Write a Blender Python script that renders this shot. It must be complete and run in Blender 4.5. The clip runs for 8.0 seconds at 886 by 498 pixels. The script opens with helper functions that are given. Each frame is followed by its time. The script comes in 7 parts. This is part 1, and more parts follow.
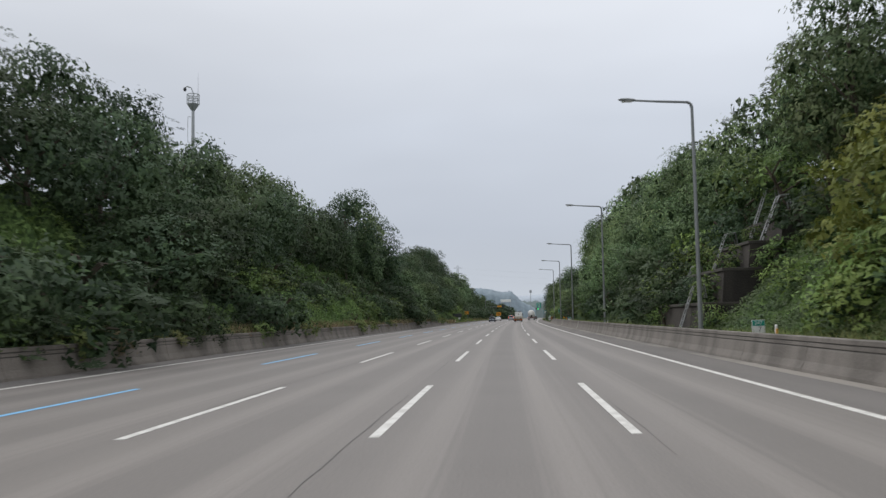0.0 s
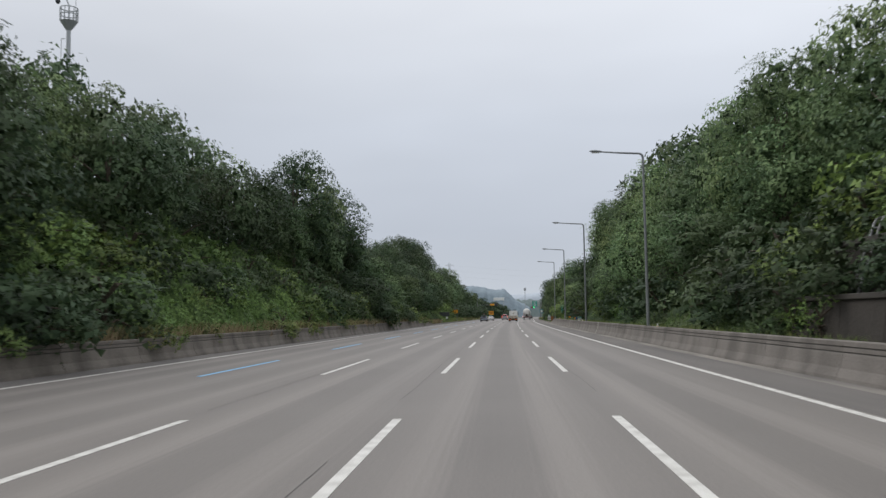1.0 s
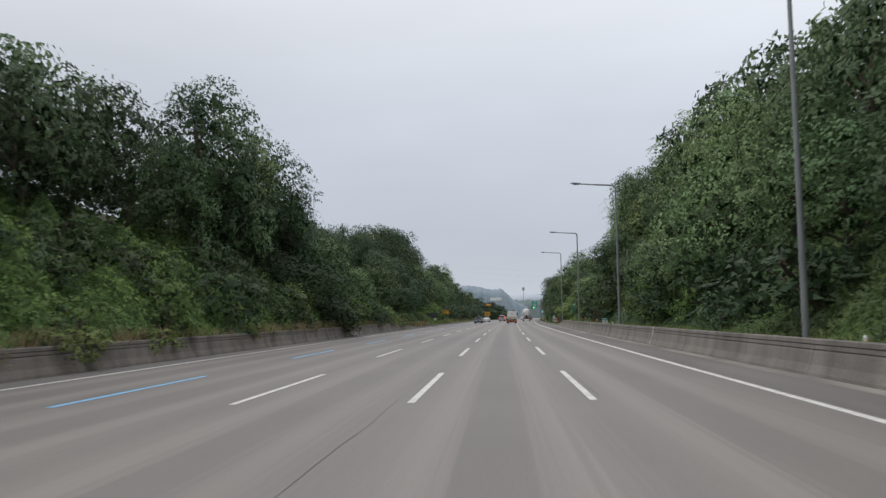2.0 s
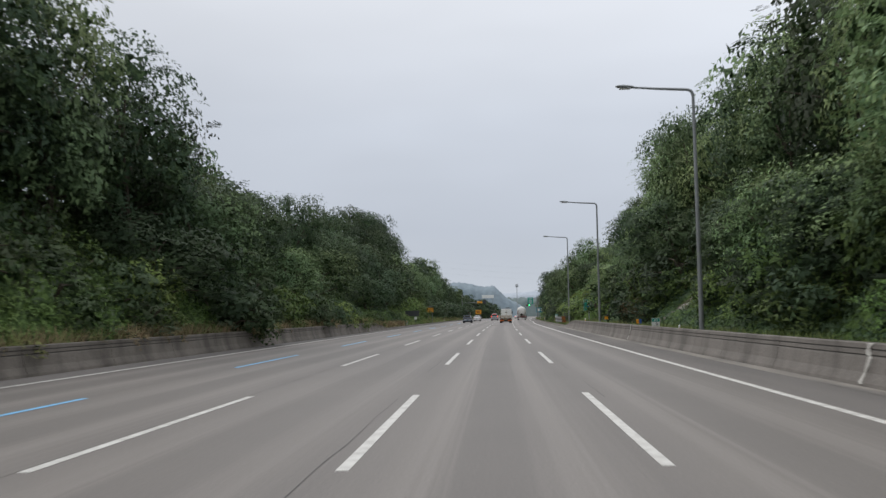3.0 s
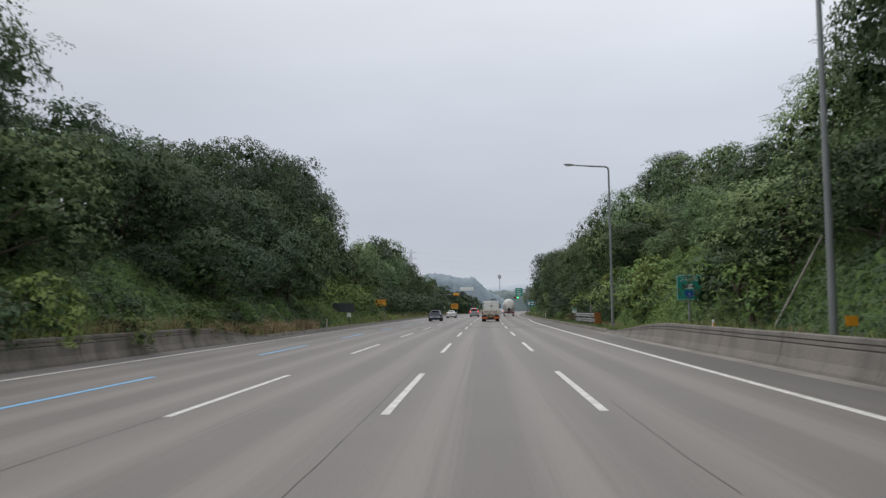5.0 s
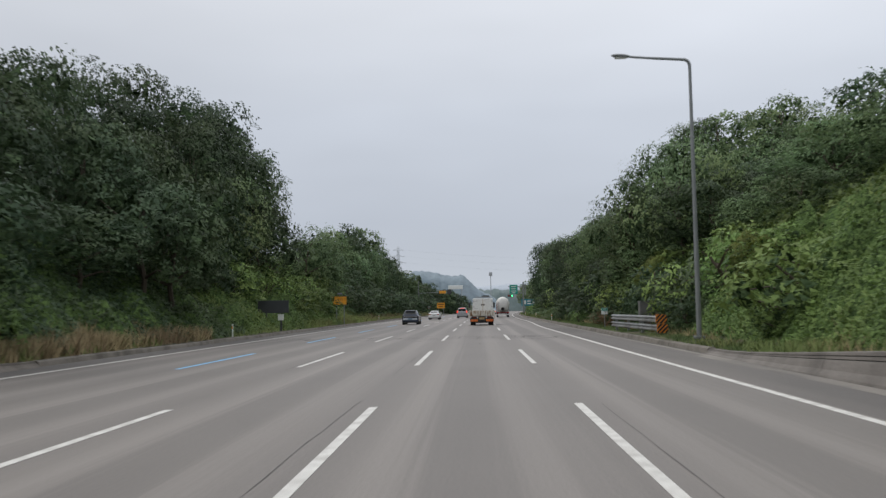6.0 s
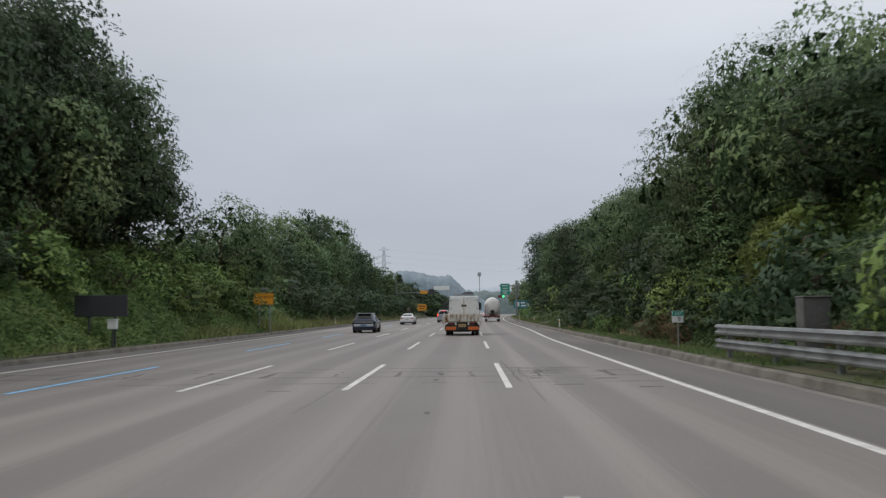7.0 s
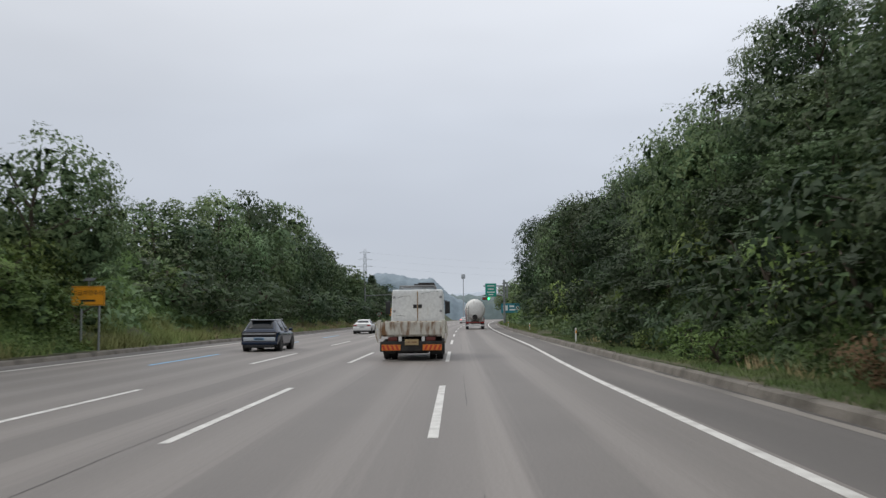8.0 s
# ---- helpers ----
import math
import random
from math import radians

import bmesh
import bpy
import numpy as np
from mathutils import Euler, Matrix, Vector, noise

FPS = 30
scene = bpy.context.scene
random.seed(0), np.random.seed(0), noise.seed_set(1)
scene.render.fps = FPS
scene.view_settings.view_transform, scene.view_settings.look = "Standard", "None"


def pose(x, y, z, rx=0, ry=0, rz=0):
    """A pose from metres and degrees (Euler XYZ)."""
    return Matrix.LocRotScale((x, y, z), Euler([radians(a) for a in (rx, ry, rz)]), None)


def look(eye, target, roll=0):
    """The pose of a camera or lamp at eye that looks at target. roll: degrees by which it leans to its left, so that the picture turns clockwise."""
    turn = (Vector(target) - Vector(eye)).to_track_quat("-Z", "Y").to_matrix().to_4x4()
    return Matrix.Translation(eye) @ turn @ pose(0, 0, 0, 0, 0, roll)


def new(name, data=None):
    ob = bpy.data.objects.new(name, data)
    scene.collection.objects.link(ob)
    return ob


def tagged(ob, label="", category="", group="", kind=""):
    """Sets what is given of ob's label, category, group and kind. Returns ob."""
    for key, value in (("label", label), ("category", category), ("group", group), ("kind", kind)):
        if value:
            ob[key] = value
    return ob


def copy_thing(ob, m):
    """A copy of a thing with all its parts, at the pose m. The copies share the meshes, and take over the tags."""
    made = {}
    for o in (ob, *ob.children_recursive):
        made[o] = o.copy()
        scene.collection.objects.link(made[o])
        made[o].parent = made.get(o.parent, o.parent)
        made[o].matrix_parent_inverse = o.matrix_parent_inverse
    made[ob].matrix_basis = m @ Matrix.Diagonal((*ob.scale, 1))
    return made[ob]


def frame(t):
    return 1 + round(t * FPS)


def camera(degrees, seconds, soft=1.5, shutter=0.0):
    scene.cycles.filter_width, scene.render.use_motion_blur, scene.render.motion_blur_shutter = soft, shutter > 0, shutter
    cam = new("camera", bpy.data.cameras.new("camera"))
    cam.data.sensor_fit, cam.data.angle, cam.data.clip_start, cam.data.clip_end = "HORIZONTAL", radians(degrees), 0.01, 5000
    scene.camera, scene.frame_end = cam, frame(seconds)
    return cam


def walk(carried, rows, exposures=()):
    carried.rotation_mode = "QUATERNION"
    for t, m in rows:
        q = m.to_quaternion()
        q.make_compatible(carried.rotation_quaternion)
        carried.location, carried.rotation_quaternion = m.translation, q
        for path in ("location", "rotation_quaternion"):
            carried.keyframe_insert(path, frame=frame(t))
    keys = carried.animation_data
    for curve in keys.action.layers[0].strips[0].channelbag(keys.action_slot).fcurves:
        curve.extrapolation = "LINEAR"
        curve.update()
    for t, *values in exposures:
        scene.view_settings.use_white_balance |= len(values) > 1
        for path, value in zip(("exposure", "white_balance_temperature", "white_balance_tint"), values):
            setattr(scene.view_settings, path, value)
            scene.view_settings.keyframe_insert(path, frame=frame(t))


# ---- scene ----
# Camera: a car in the third lane of a motorway, moving right into the fourth lane at the end.
cam = camera(54.8, 8.0, soft=1.4, shutter=0.17)
# seconds, x, y, z, yaw, pitch, roll
ROWS = [
    (0.0, 0.029, 0.239, 1.635, 4.061, 4.569, 0.986),
    (0.5, 0.035, 13.197, 1.639, 3.877, 4.608, 0.966),
    (1.0, -0.033, 26.757, 1.688, 3.588, 4.480, 0.844),
    (1.5, 0.070, 40.901, 1.673, 3.477, 4.560, 0.931),
    (3.0, 0.315, 82.538, 1.697, 2.871, 4.433, 0.835),
    (3.5, 0.410, 95.856, 1.704, 2.283, 4.228, 0.822),
    (4.0, 0.538, 109.694, 1.717, 1.943, 4.188, 0.937),
    (4.5, 0.696, 123.926, 1.710, 1.794, 4.099, 0.824),
    (6.0, 1.595, 165.873, 1.695, 0.873, 4.032, 0.866),
    (6.5, 2.163, 179.958, 1.714, 0.600, 4.103, 0.685),
    (7.0, 3.053, 193.329, 1.684, 0.165, 4.186, 0.541),
    (7.5, 4.072, 207.112, 1.697, -0.198, 4.307, 0.603),
    (8.0, 4.959, 220.368, 1.661, -0.775, 4.527, 0.556),
]
walk(cam, [(t, pose(x, y, z, 90 + pitch, roll, yaw)) for t, x, y, z, yaw, pitch, roll in ROWS],
     [(0.0, 0.05), (4.0, 0.05), (4.5, 0.03), (6.0, 0.0), (6.5, -0.14), (7.0, -0.12), (7.5, -0.10), (8.0, 0.06)])

# ---------------------------------------------------------------- sky and light
SUN_ELEV, SUN_ROT = 46.0, 100.0
world = bpy.data.worlds.new("overcast_sky")
scene.world = world
world.use_nodes = True
wn, wl = world.node_tree.nodes, world.node_tree.links
wn.clear()
w_out = wn.new("ShaderNodeOutputWorld")
w_bg = wn.new("ShaderNodeBackground")
w_sky = wn.new("ShaderNodeTexSky")
w_sky.sky_type = "NISHITA"
w_sky.sun_disc = False
w_sky.sun_elevation, w_sky.sun_rotation = radians(SUN_ELEV), radians(SUN_ROT + 180)
w_sky.dust_density = 4.0
w_tc = wn.new("ShaderNodeTexCoord")
w_sep = wn.new("ShaderNodeSeparateXYZ")
w_ramp = wn.new("ShaderNodeValToRGB")          # cloud layer, dimmer and bluer low down, brighter overhead
for k, (p, c) in enumerate(((0.0, (0.60, 0.648, 0.715)), (0.10, (0.535, 0.582, 0.665)), (0.22, (0.61, 0.657, 0.74)), (0.42, (0.87, 0.90, 0.96)), (1.0, (1.38, 1.40, 1.44)))):
    e = w_ramp.color_ramp.elements[k] if k < 2 else w_ramp.color_ramp.elements.new(p)
    e.position, e.color = p, (*c, 1)
w_map = wn.new("ShaderNodeMapping")
w_map.inputs["Scale"].default_value = (1.6, 1.6, 5.0)
w_noise = wn.new("ShaderNodeTexNoise")
w_noise.inputs["Scale"].default_value, w_noise.inputs["Detail"].default_value = 1.3, 3.0
w_nr = wn.new("ShaderNodeMapRange")
w_nr.inputs["From Min"].default_value, w_nr.inputs["From Max"].default_value = 0.3, 0.7
w_nr.inputs["To Min"].default_value, w_nr.inputs["To Max"].default_value = 0.93, 1.06
w_mul = wn.new("ShaderNodeMix")
w_mul.data_type, w_mul.blend_type = "RGBA", "MULTIPLY"
w_mul.inputs["Factor"].default_value = 1.0
w_hs = wn.new("ShaderNodeHueSaturation")
w_hs.inputs["Saturation"].default_value, w_hs.inputs["Value"].default_value = 0.35, 0.09
w_mix = wn.new("ShaderNodeMix")
w_mix.data_type = "RGBA"
w_mix.inputs["Factor"].default_value = 0.06
wl.new(w_tc.outputs["Generated"], w_sep.inputs[0])
wl.new(w_sep.outputs["Z"], w_ramp.inputs[0])
wl.new(w_tc.outputs["Generated"], w_map.inputs[0])
wl.new(w_map.outputs[0], w_noise.inputs["Vector"])
wl.new(w_noise.outputs[0], w_nr.inputs[0])
wl.new(w_ramp.outputs[0], w_mul.inputs["A"])
w_side = wn.new("ShaderNodeMapRange")          # thinner cloud to the right of the road
w_side.inputs["From Min"].default_value, w_side.inputs["From Max"].default_value = -0.7, 0.7
w_side.inputs["To Min"].default_value, w_side.inputs["To Max"].default_value = 0.85, 1.13
w_both = wn.new("ShaderNodeMath")
w_both.operation = "MULTIPLY"
wl.new(w_sep.outputs["X"], w_side.inputs[0])
wl.new(w_nr.outputs[0], w_both.inputs[0])
wl.new(w_side.outputs[0], w_both.inputs[1])
wl.new(w_both.outputs[0], w_mul.inputs["B"])
wl.new(w_sky.outputs[0], w_hs.inputs["Color"])
wl.new(w_mul.outputs["Result"], w_mix.inputs["A"])
wl.new(w_hs.outputs[0], w_mix.inputs["B"])
wl.new(w_mix.outputs["Result"], w_bg.inputs[0])
w_bg.inputs[1].default_value = 1.0
wl.new(w_bg.outputs[0], w_out.inputs[0])

sun = new("sun", bpy.data.lights.new("sun", "SUN"))
sun.data.energy, sun.data.angle, sun.data.color = 1.15, radians(35), (1.0, 0.97, 0.93)
sun.matrix_world = look((0, 0, 0), (math.sin(radians(SUN_ROT)) * math.cos(radians(SUN_ELEV)), math.cos(radians(SUN_ROT)) * math.cos(radians(SUN_ELEV)), -math.sin(radians(SUN_ELEV))))
sun.location = (0, 0, 80)

# ---------------------------------------------------------------- materials
def material(name):
    m = bpy.data.materials.new(name)
    m.use_nodes = True
    return m, m.node_tree.nodes, m.node_tree.links, m.node_tree.nodes["Principled BSDF"]


def node(nodes, kind, **values):
    n = nodes.new(kind)
    for key, value in values.items():
        n.inputs[key.replace("_", " ")].default_value = value
    return n


def noise_factor(nodes, links, coord, scale, lo, hi, detail=4.0, stretch=(1, 1, 1)):
    mp = node(nodes, "ShaderNodeMapping", Scale=stretch)
    links.new(coord, mp.inputs[0])
    n = node(nodes, "ShaderNodeTexNoise", Scale=scale, Detail=detail)
    links.new(mp.outputs[0], n.inputs["Vector"])
    r = nodes.new("ShaderNodeMapRange")
    r.inputs[1].default_value, r.inputs[2].default_value = lo, hi
    links.new(n.outputs[0], r.inputs[0])
    return r.outputs[0]


def mixed(nodes, links, factor, a, b, blend="MIX"):
    m = nodes.new("ShaderNodeMix")
    m.data_type, m.blend_type = "RGBA", blend
    if hasattr(factor, "links"):
        links.new(factor, m.inputs["Factor"])
    else:
        m.inputs["Factor"].default_value = factor
    for socket, value in (("A", a), ("B", b)):
        if hasattr(value, "links"):
            links.new(value, m.inputs[socket])
        else:
            m.inputs[socket].default_value = (*value, 1)
    return m.outputs["Result"]


def surface(name, colour, second=None, rough=0.6, metal=0.0, scale=6.0, fine=60.0, amount=0.5, bump=0.0, stretch=(1, 1, 1), coat=0.0):
    """A painted, cast or worn surface: two colours mixed by a coarse noise, a fine grain over it, and a little relief."""
    m, n, l, b = material(name)
    second = second or tuple(c * 0.75 for c in colour)
    tc = n.new("ShaderNodeTexCoord").outputs["Object"]
    big = noise_factor(n, l, tc, scale, 0.42, 0.68, stretch=stretch)
    fin = noise_factor(n, l, tc, fine, 0.3, 0.7)
    k = n.new("ShaderNodeMath")
    k.operation, k.inputs[1].default_value = "MULTIPLY", amount
    l.new(big, k.inputs[0])
    col = mixed(n, l, k.outputs[0], colour, second)
    grain = mixed(n, l, fin, (0.88, 0.88, 0.88), (1.08, 1.08, 1.08))
    l.new(mixed(n, l, 1.0, col, grain, "MULTIPLY"), b.inputs["Base Color"])
    b.inputs["Roughness"].default_value, b.inputs["Metallic"].default_value = rough, metal
    b.inputs["Coat Weight"].default_value = coat
    if bump:
        bp = node(n, "ShaderNodeBump", Strength=bump, Distance=0.02)
        l.new(fin, bp.inputs["Height"])
        l.new(bp.outputs[0], b.inputs["Normal"])
    return m


def plain(name, colour, rough=0.5, metal=0.0, coat=0.0):
    m, n, l, b = material(name)
    b.inputs["Base Color"].default_value = (*colour, 1)
    b.inputs["Roughness"].default_value, b.inputs["Metallic"].default_value, b.inputs["Coat Weight"].default_value = rough, metal, coat
    return m


def lamp_glass(name, colour, strength):
    m, n, l, b = material(name)
    b.inputs["Base Color"].default_value = (*colour, 1)
    b.inputs["Roughness"].default_value = 0.25
    b.inputs["Emission Color"].default_value = (*colour, 1)
    b.inputs["Emission Strength"].default_value = strength
    return m


def leaf_mass(name, dark, light, scale):
    """Leaves massed so close that only their overlapping shapes are told apart: cells of many greens with deep joints."""
    m, n, l, b = material(name)
    pos = n.new("ShaderNodeTexCoord").outputs["Object"]
    wobble = node(n, "ShaderNodeTexNoise", Scale=4.0)
    l.new(pos, wobble.inputs["Vector"])
    shift = n.new("ShaderNodeVectorMath")
    shift.operation = "MULTIPLY_ADD"
    shift.inputs[1].default_value = (0.25, 0.25, 0.25)
    l.new(wobble.outputs["Color"], shift.inputs[0])
    l.new(pos, shift.inputs[2])
    cells = node(n, "ShaderNodeTexVoronoi", Scale=scale)
    l.new(shift.outputs[0], cells.inputs["Vector"])
    tone = n.new("ShaderNodeSeparateColor")
    l.new(cells.outputs["Color"], tone.inputs[0])
    l.new(mixed(n, l, tone.outputs[0], dark, light), b.inputs["Base Color"])
    b.inputs["Roughness"].default_value, b.inputs["Specular IOR Level"].default_value = 0.8, 0.12
    bp = node(n, "ShaderNodeBump", Strength=1.0, Distance=0.10)
    bp.invert = True
    l.new(cells.outputs["Distance"], bp.inputs["Height"])
    l.new(bp.outputs[0], b.inputs["Normal"])
    return m


def leaf_material(name, dark, light, yellow, gloss=0.55):
    """Leaves: hue varies from leaf to leaf, from plant to plant and in broad patches; light shines through a little."""
    m, n, l, b = material(name)
    geo = n.new("ShaderNodeNewGeometry")
    obj = n.new("ShaderNodeObjectInfo")
    patch = noise_factor(n, l, geo.outputs["Position"], 0.16, 0.40, 0.66, 3.0)
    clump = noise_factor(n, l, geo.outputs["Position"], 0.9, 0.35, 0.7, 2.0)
    col = mixed(n, l, geo.outputs["Random Per Island"], mixed(n, l, 0.20, dark, light), mixed(n, l, 0.72, dark, light))
    # light and dark of foliage clumps put into the colour by noise
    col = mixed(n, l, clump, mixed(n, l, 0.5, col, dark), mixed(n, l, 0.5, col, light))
    pf = n.new("ShaderNodeMath")
    pf.operation, pf.inputs[1].default_value = "MULTIPLY", 0.4
    l.new(patch, pf.inputs[0])
    col = mixed(n, l, pf.outputs[0], col, yellow)
    hs = n.new("ShaderNodeHueSaturation")
    rr = n.new("ShaderNodeMapRange")
    rr.inputs[3].default_value, rr.inputs[4].default_value = 0.62, 1.45
    l.new(obj.outputs["Random"], rr.inputs[0])
    l.new(rr.outputs[0], hs.inputs["Value"])
    spin = n.new("ShaderNodeMath")
    spin.operation, spin.inputs[1].default_value = "MULTIPLY", 7.3
    l.new(obj.outputs["Random"], spin.inputs[0])
    turn = n.new("ShaderNodeMath")
    turn.operation = "FRACT"
    l.new(spin.outputs[0], turn.inputs[0])
    hue = n.new("ShaderNodeMapRange")
    hue.inputs[3].default_value, hue.inputs[4].default_value = 0.478, 0.506
    l.new(turn.outputs[0], hue.inputs[0])
    l.new(hue.outputs[0], hs.inputs["Hue"])
    l.new(col, hs.inputs["Color"])
    l.new(hs.outputs[0], b.inputs["Base Color"])
    b.inputs["Roughness"].default_value = gloss
    b.inputs["Specular IOR Level"].default_value = 0.18
    tr = n.new("ShaderNodeBsdfTranslucent")
    l.new(hs.outputs[0], tr.inputs[0])
    mx = n.new("ShaderNodeMixShader")
    mx.inputs[0].default_value = 0.26
    l.new(b.outputs[0], mx.inputs[1])
    l.new(tr.outputs[0], mx.inputs[2])
    l.new(mx.outputs[0], n["Material Output"].inputs[0])
    return m


def road_material():
    """Worn concrete carriageway: wheel tracks in each lane, long streaks, patches, fine grain. UV: metres across and along."""
    m, n, l, b = material("worn_concrete_road")
    uv = n.new("ShaderNodeUVMap")
    uv.uv_map = "UVMap"
    sep = n.new("ShaderNodeSeparateXYZ")
    l.new(uv.outputs[0], sep.inputs[0])

    def calc(op, a, bb):
        x = n.new("ShaderNodeMath")
        x.operation = op
        for i, v in enumerate((a, bb)):
            if hasattr(v, "links"):
                l.new(v, x.inputs[i])
            else:
                x.inputs[i].default_value = v
        return x.outputs[0]

    wob = noise_factor(n, l, uv.outputs[0], 0.035, 0.2, 0.8, 2.0)
    across = calc("ADD", sep.outputs["X"], calc("MULTIPLY", wob, 0.22))
    streak = noise_factor(n, l, uv.outputs[0], 1.0, 0.33, 0.7, 5.0, (1.5, 0.012, 1))
    streak_fine = noise_factor(n, l, uv.outputs[0], 1.0, 0.3, 0.7, 4.0, (9.0, 0.05, 1))
    patch = noise_factor(n, l, uv.outputs[0], 0.22, 0.35, 0.7, 5.0)
    grain = noise_factor(n, l, uv.outputs[0], 28.0, 0.25, 0.75, 3.0)
    broad = noise_factor(n, l, uv.outputs[0], 1.0, 0.36, 0.64, 3.0, (0.30, 0.006, 1))
    # each 3.6 m lane: an oily strip along the middle, two polished wheel tracks, duller edges
    fray = calc("MULTIPLY", calc("SUBTRACT", streak_fine, 0.5), 0.30)
    place = calc("DIVIDE", calc("PINGPONG", calc("ADD", across, fray), 1.8), 1.8)
    lane = n.new("ShaderNodeValToRGB")
    lane.color_ramp.interpolation = "B_SPLINE"
    for k, (p, v) in enumerate(((0.0, 0.148), (0.10, 0.155), (0.22, 0.150), (0.30, 0.205), (0.40, 0.262), (0.55, 0.268), (0.66, 0.205), (0.82, 0.192), (1.0, 0.160))):
        e = lane.color_ramp.elements[k] if k < 2 else lane.color_ramp.elements.new(p)
        e.position, e.color = p, (v * 0.910, v * 0.822, v * 0.752, 1)
    l.new(place, lane.inputs[0])
    col = mixed(n, l, calc("ADD", calc("MULTIPLY", broad, 0.40), 0.08), lane.outputs[0], (0.172, 0.156, 0.144))
    col = mixed(n, l, calc("MULTIPLY", streak, 0.32), col, (0.132, 0.119, 0.110))
    col = mixed(n, l, calc("MULTIPLY", streak_fine, 0.22), col, (0.130, 0.117, 0.110))
    col = mixed(n, l, calc("MULTIPLY", patch, 0.20), col, (0.215, 0.195, 0.179))
    col = mixed(n, l, 1.0, col, mixed(n, l, grain, (0.82, 0.82, 0.82), (1.15, 1.15, 1.15)), "MULTIPLY")
    l.new(col, b.inputs["Base Color"])
    b.inputs["Roughness"].default_value = 0.62
    bp = node(n, "ShaderNodeBump", Strength=0.25, Distance=0.006)
    l.new(grain, bp.inputs["Height"])
    l.new(bp.outputs[0], b.inputs["Normal"])
    return m


M_ROAD = road_material()
M_SHOULDER = surface("dark_shoulder_asphalt", (0.118, 0.110, 0.104), (0.178, 0.163, 0.152), 0.85, scale=0.5, fine=35, amount=0.8, bump=0.3, stretch=(1, 0.08, 1))
M_GUTTER = surface("pale_gutter_concrete", (0.25, 0.23, 0.205), (0.105, 0.098, 0.092), 0.85, scale=0.7, fine=30, amount=0.9, bump=0.3, stretch=(1, 0.2, 1))
M_BARRIER = surface("weathered_barrier_concrete", (0.182, 0.166, 0.151), (0.086, 0.078, 0.070), 0.9, scale=0.7, fine=14, amount=0.75, bump=0.4, stretch=(1, 1, 0.35))
# the left barrier's concrete, in a darker tone
M_BARRIER_DARK = surface("dark_barrier_concrete", (0.160, 0.142, 0.125), (0.070, 0.062, 0.052), 0.9, scale=0.8, fine=12, amount=0.9, bump=0.5, stretch=(1, 1, 0.35))
# darker tone of the barrier grooves and of the line below the kerb
M_GROOVE = surface("dark_groove_and_line", (0.062, 0.057, 0.053), (0.11, 0.10, 0.092), 0.9)
M_KERB = surface("mossy_kerb_concrete", (0.172, 0.155, 0.134), (0.082, 0.073, 0.060), 0.9, scale=1.2, fine=16, amount=0.9, bump=0.4)
M_WHITE_LINE = surface("worn_white_road_paint", (0.62, 0.61, 0.58), (0.40, 0.385, 0.36), 0.6, scale=3.0, fine=40, amount=0.8)
M_BLUE_LINE = surface("worn_blue_road_paint", (0.17, 0.48, 0.80), (0.20, 0.38, 0.55), 0.6, scale=2.0, fine=40, amount=0.8)
M_SEAL = surface("black_joint_sealant", (0.055, 0.050, 0.046), (0.12, 0.11, 0.10), 0.6, scale=2.0, amount=0.8)
M_SEAL_WORN = surface("worn_joint_seal", (0.105, 0.098, 0.090), (0.075, 0.070, 0.066), 0.85, scale=3, fine=25, amount=0.8)
M_SOIL = surface("slope_soil_and_litter", (0.058, 0.062, 0.030), (0.040, 0.064, 0.022), 0.95, scale=0.35, fine=5, amount=1.0, bump=0.5)
M_TURF = surface("patchy_turf", (0.066, 0.078, 0.034), (0.105, 0.088, 0.052), 0.95, scale=0.5, fine=12, amount=1.0, bump=0.8)
M_EARTH = surface("bare_brown_earth", (0.078, 0.062, 0.044), (0.048, 0.040, 0.027), 0.95, scale=0.8, fine=9, amount=1.0, bump=0.6)
# undergrowth in a darker green that includes the shade below the leaves
M_UNDER = leaf_mass("shade_painted_undergrowth", (0.030, 0.054, 0.018), (0.100, 0.160, 0.048), 6.5)
# crown interior: the shade of its depth is put into darker greens
M_CLUMP = leaf_mass("shade_painted_inner_leaves", (0.026, 0.048, 0.023), (0.098, 0.150, 0.068), 5.5)
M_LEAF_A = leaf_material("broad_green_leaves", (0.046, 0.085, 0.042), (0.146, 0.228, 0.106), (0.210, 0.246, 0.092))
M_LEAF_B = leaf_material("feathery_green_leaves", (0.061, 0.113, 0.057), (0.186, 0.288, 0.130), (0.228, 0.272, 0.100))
# dark green sort, darkened further to stand in for shade under trees
M_LEAF_C = leaf_material("dark_green_shade_toned_leaves", (0.021, 0.042, 0.025), (0.072, 0.116, 0.060), (0.104, 0.128, 0.052))
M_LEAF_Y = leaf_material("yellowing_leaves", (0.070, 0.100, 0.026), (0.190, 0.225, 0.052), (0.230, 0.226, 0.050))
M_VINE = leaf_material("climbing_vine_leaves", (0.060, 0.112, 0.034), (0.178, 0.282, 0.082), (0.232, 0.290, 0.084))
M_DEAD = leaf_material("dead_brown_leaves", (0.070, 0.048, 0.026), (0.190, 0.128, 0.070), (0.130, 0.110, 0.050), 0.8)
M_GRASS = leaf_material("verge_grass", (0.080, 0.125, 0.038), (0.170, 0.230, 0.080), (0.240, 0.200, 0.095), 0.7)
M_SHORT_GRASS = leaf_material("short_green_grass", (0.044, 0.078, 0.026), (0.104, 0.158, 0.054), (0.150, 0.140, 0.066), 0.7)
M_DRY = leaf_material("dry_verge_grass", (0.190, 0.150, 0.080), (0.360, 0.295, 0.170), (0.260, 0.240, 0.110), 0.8)
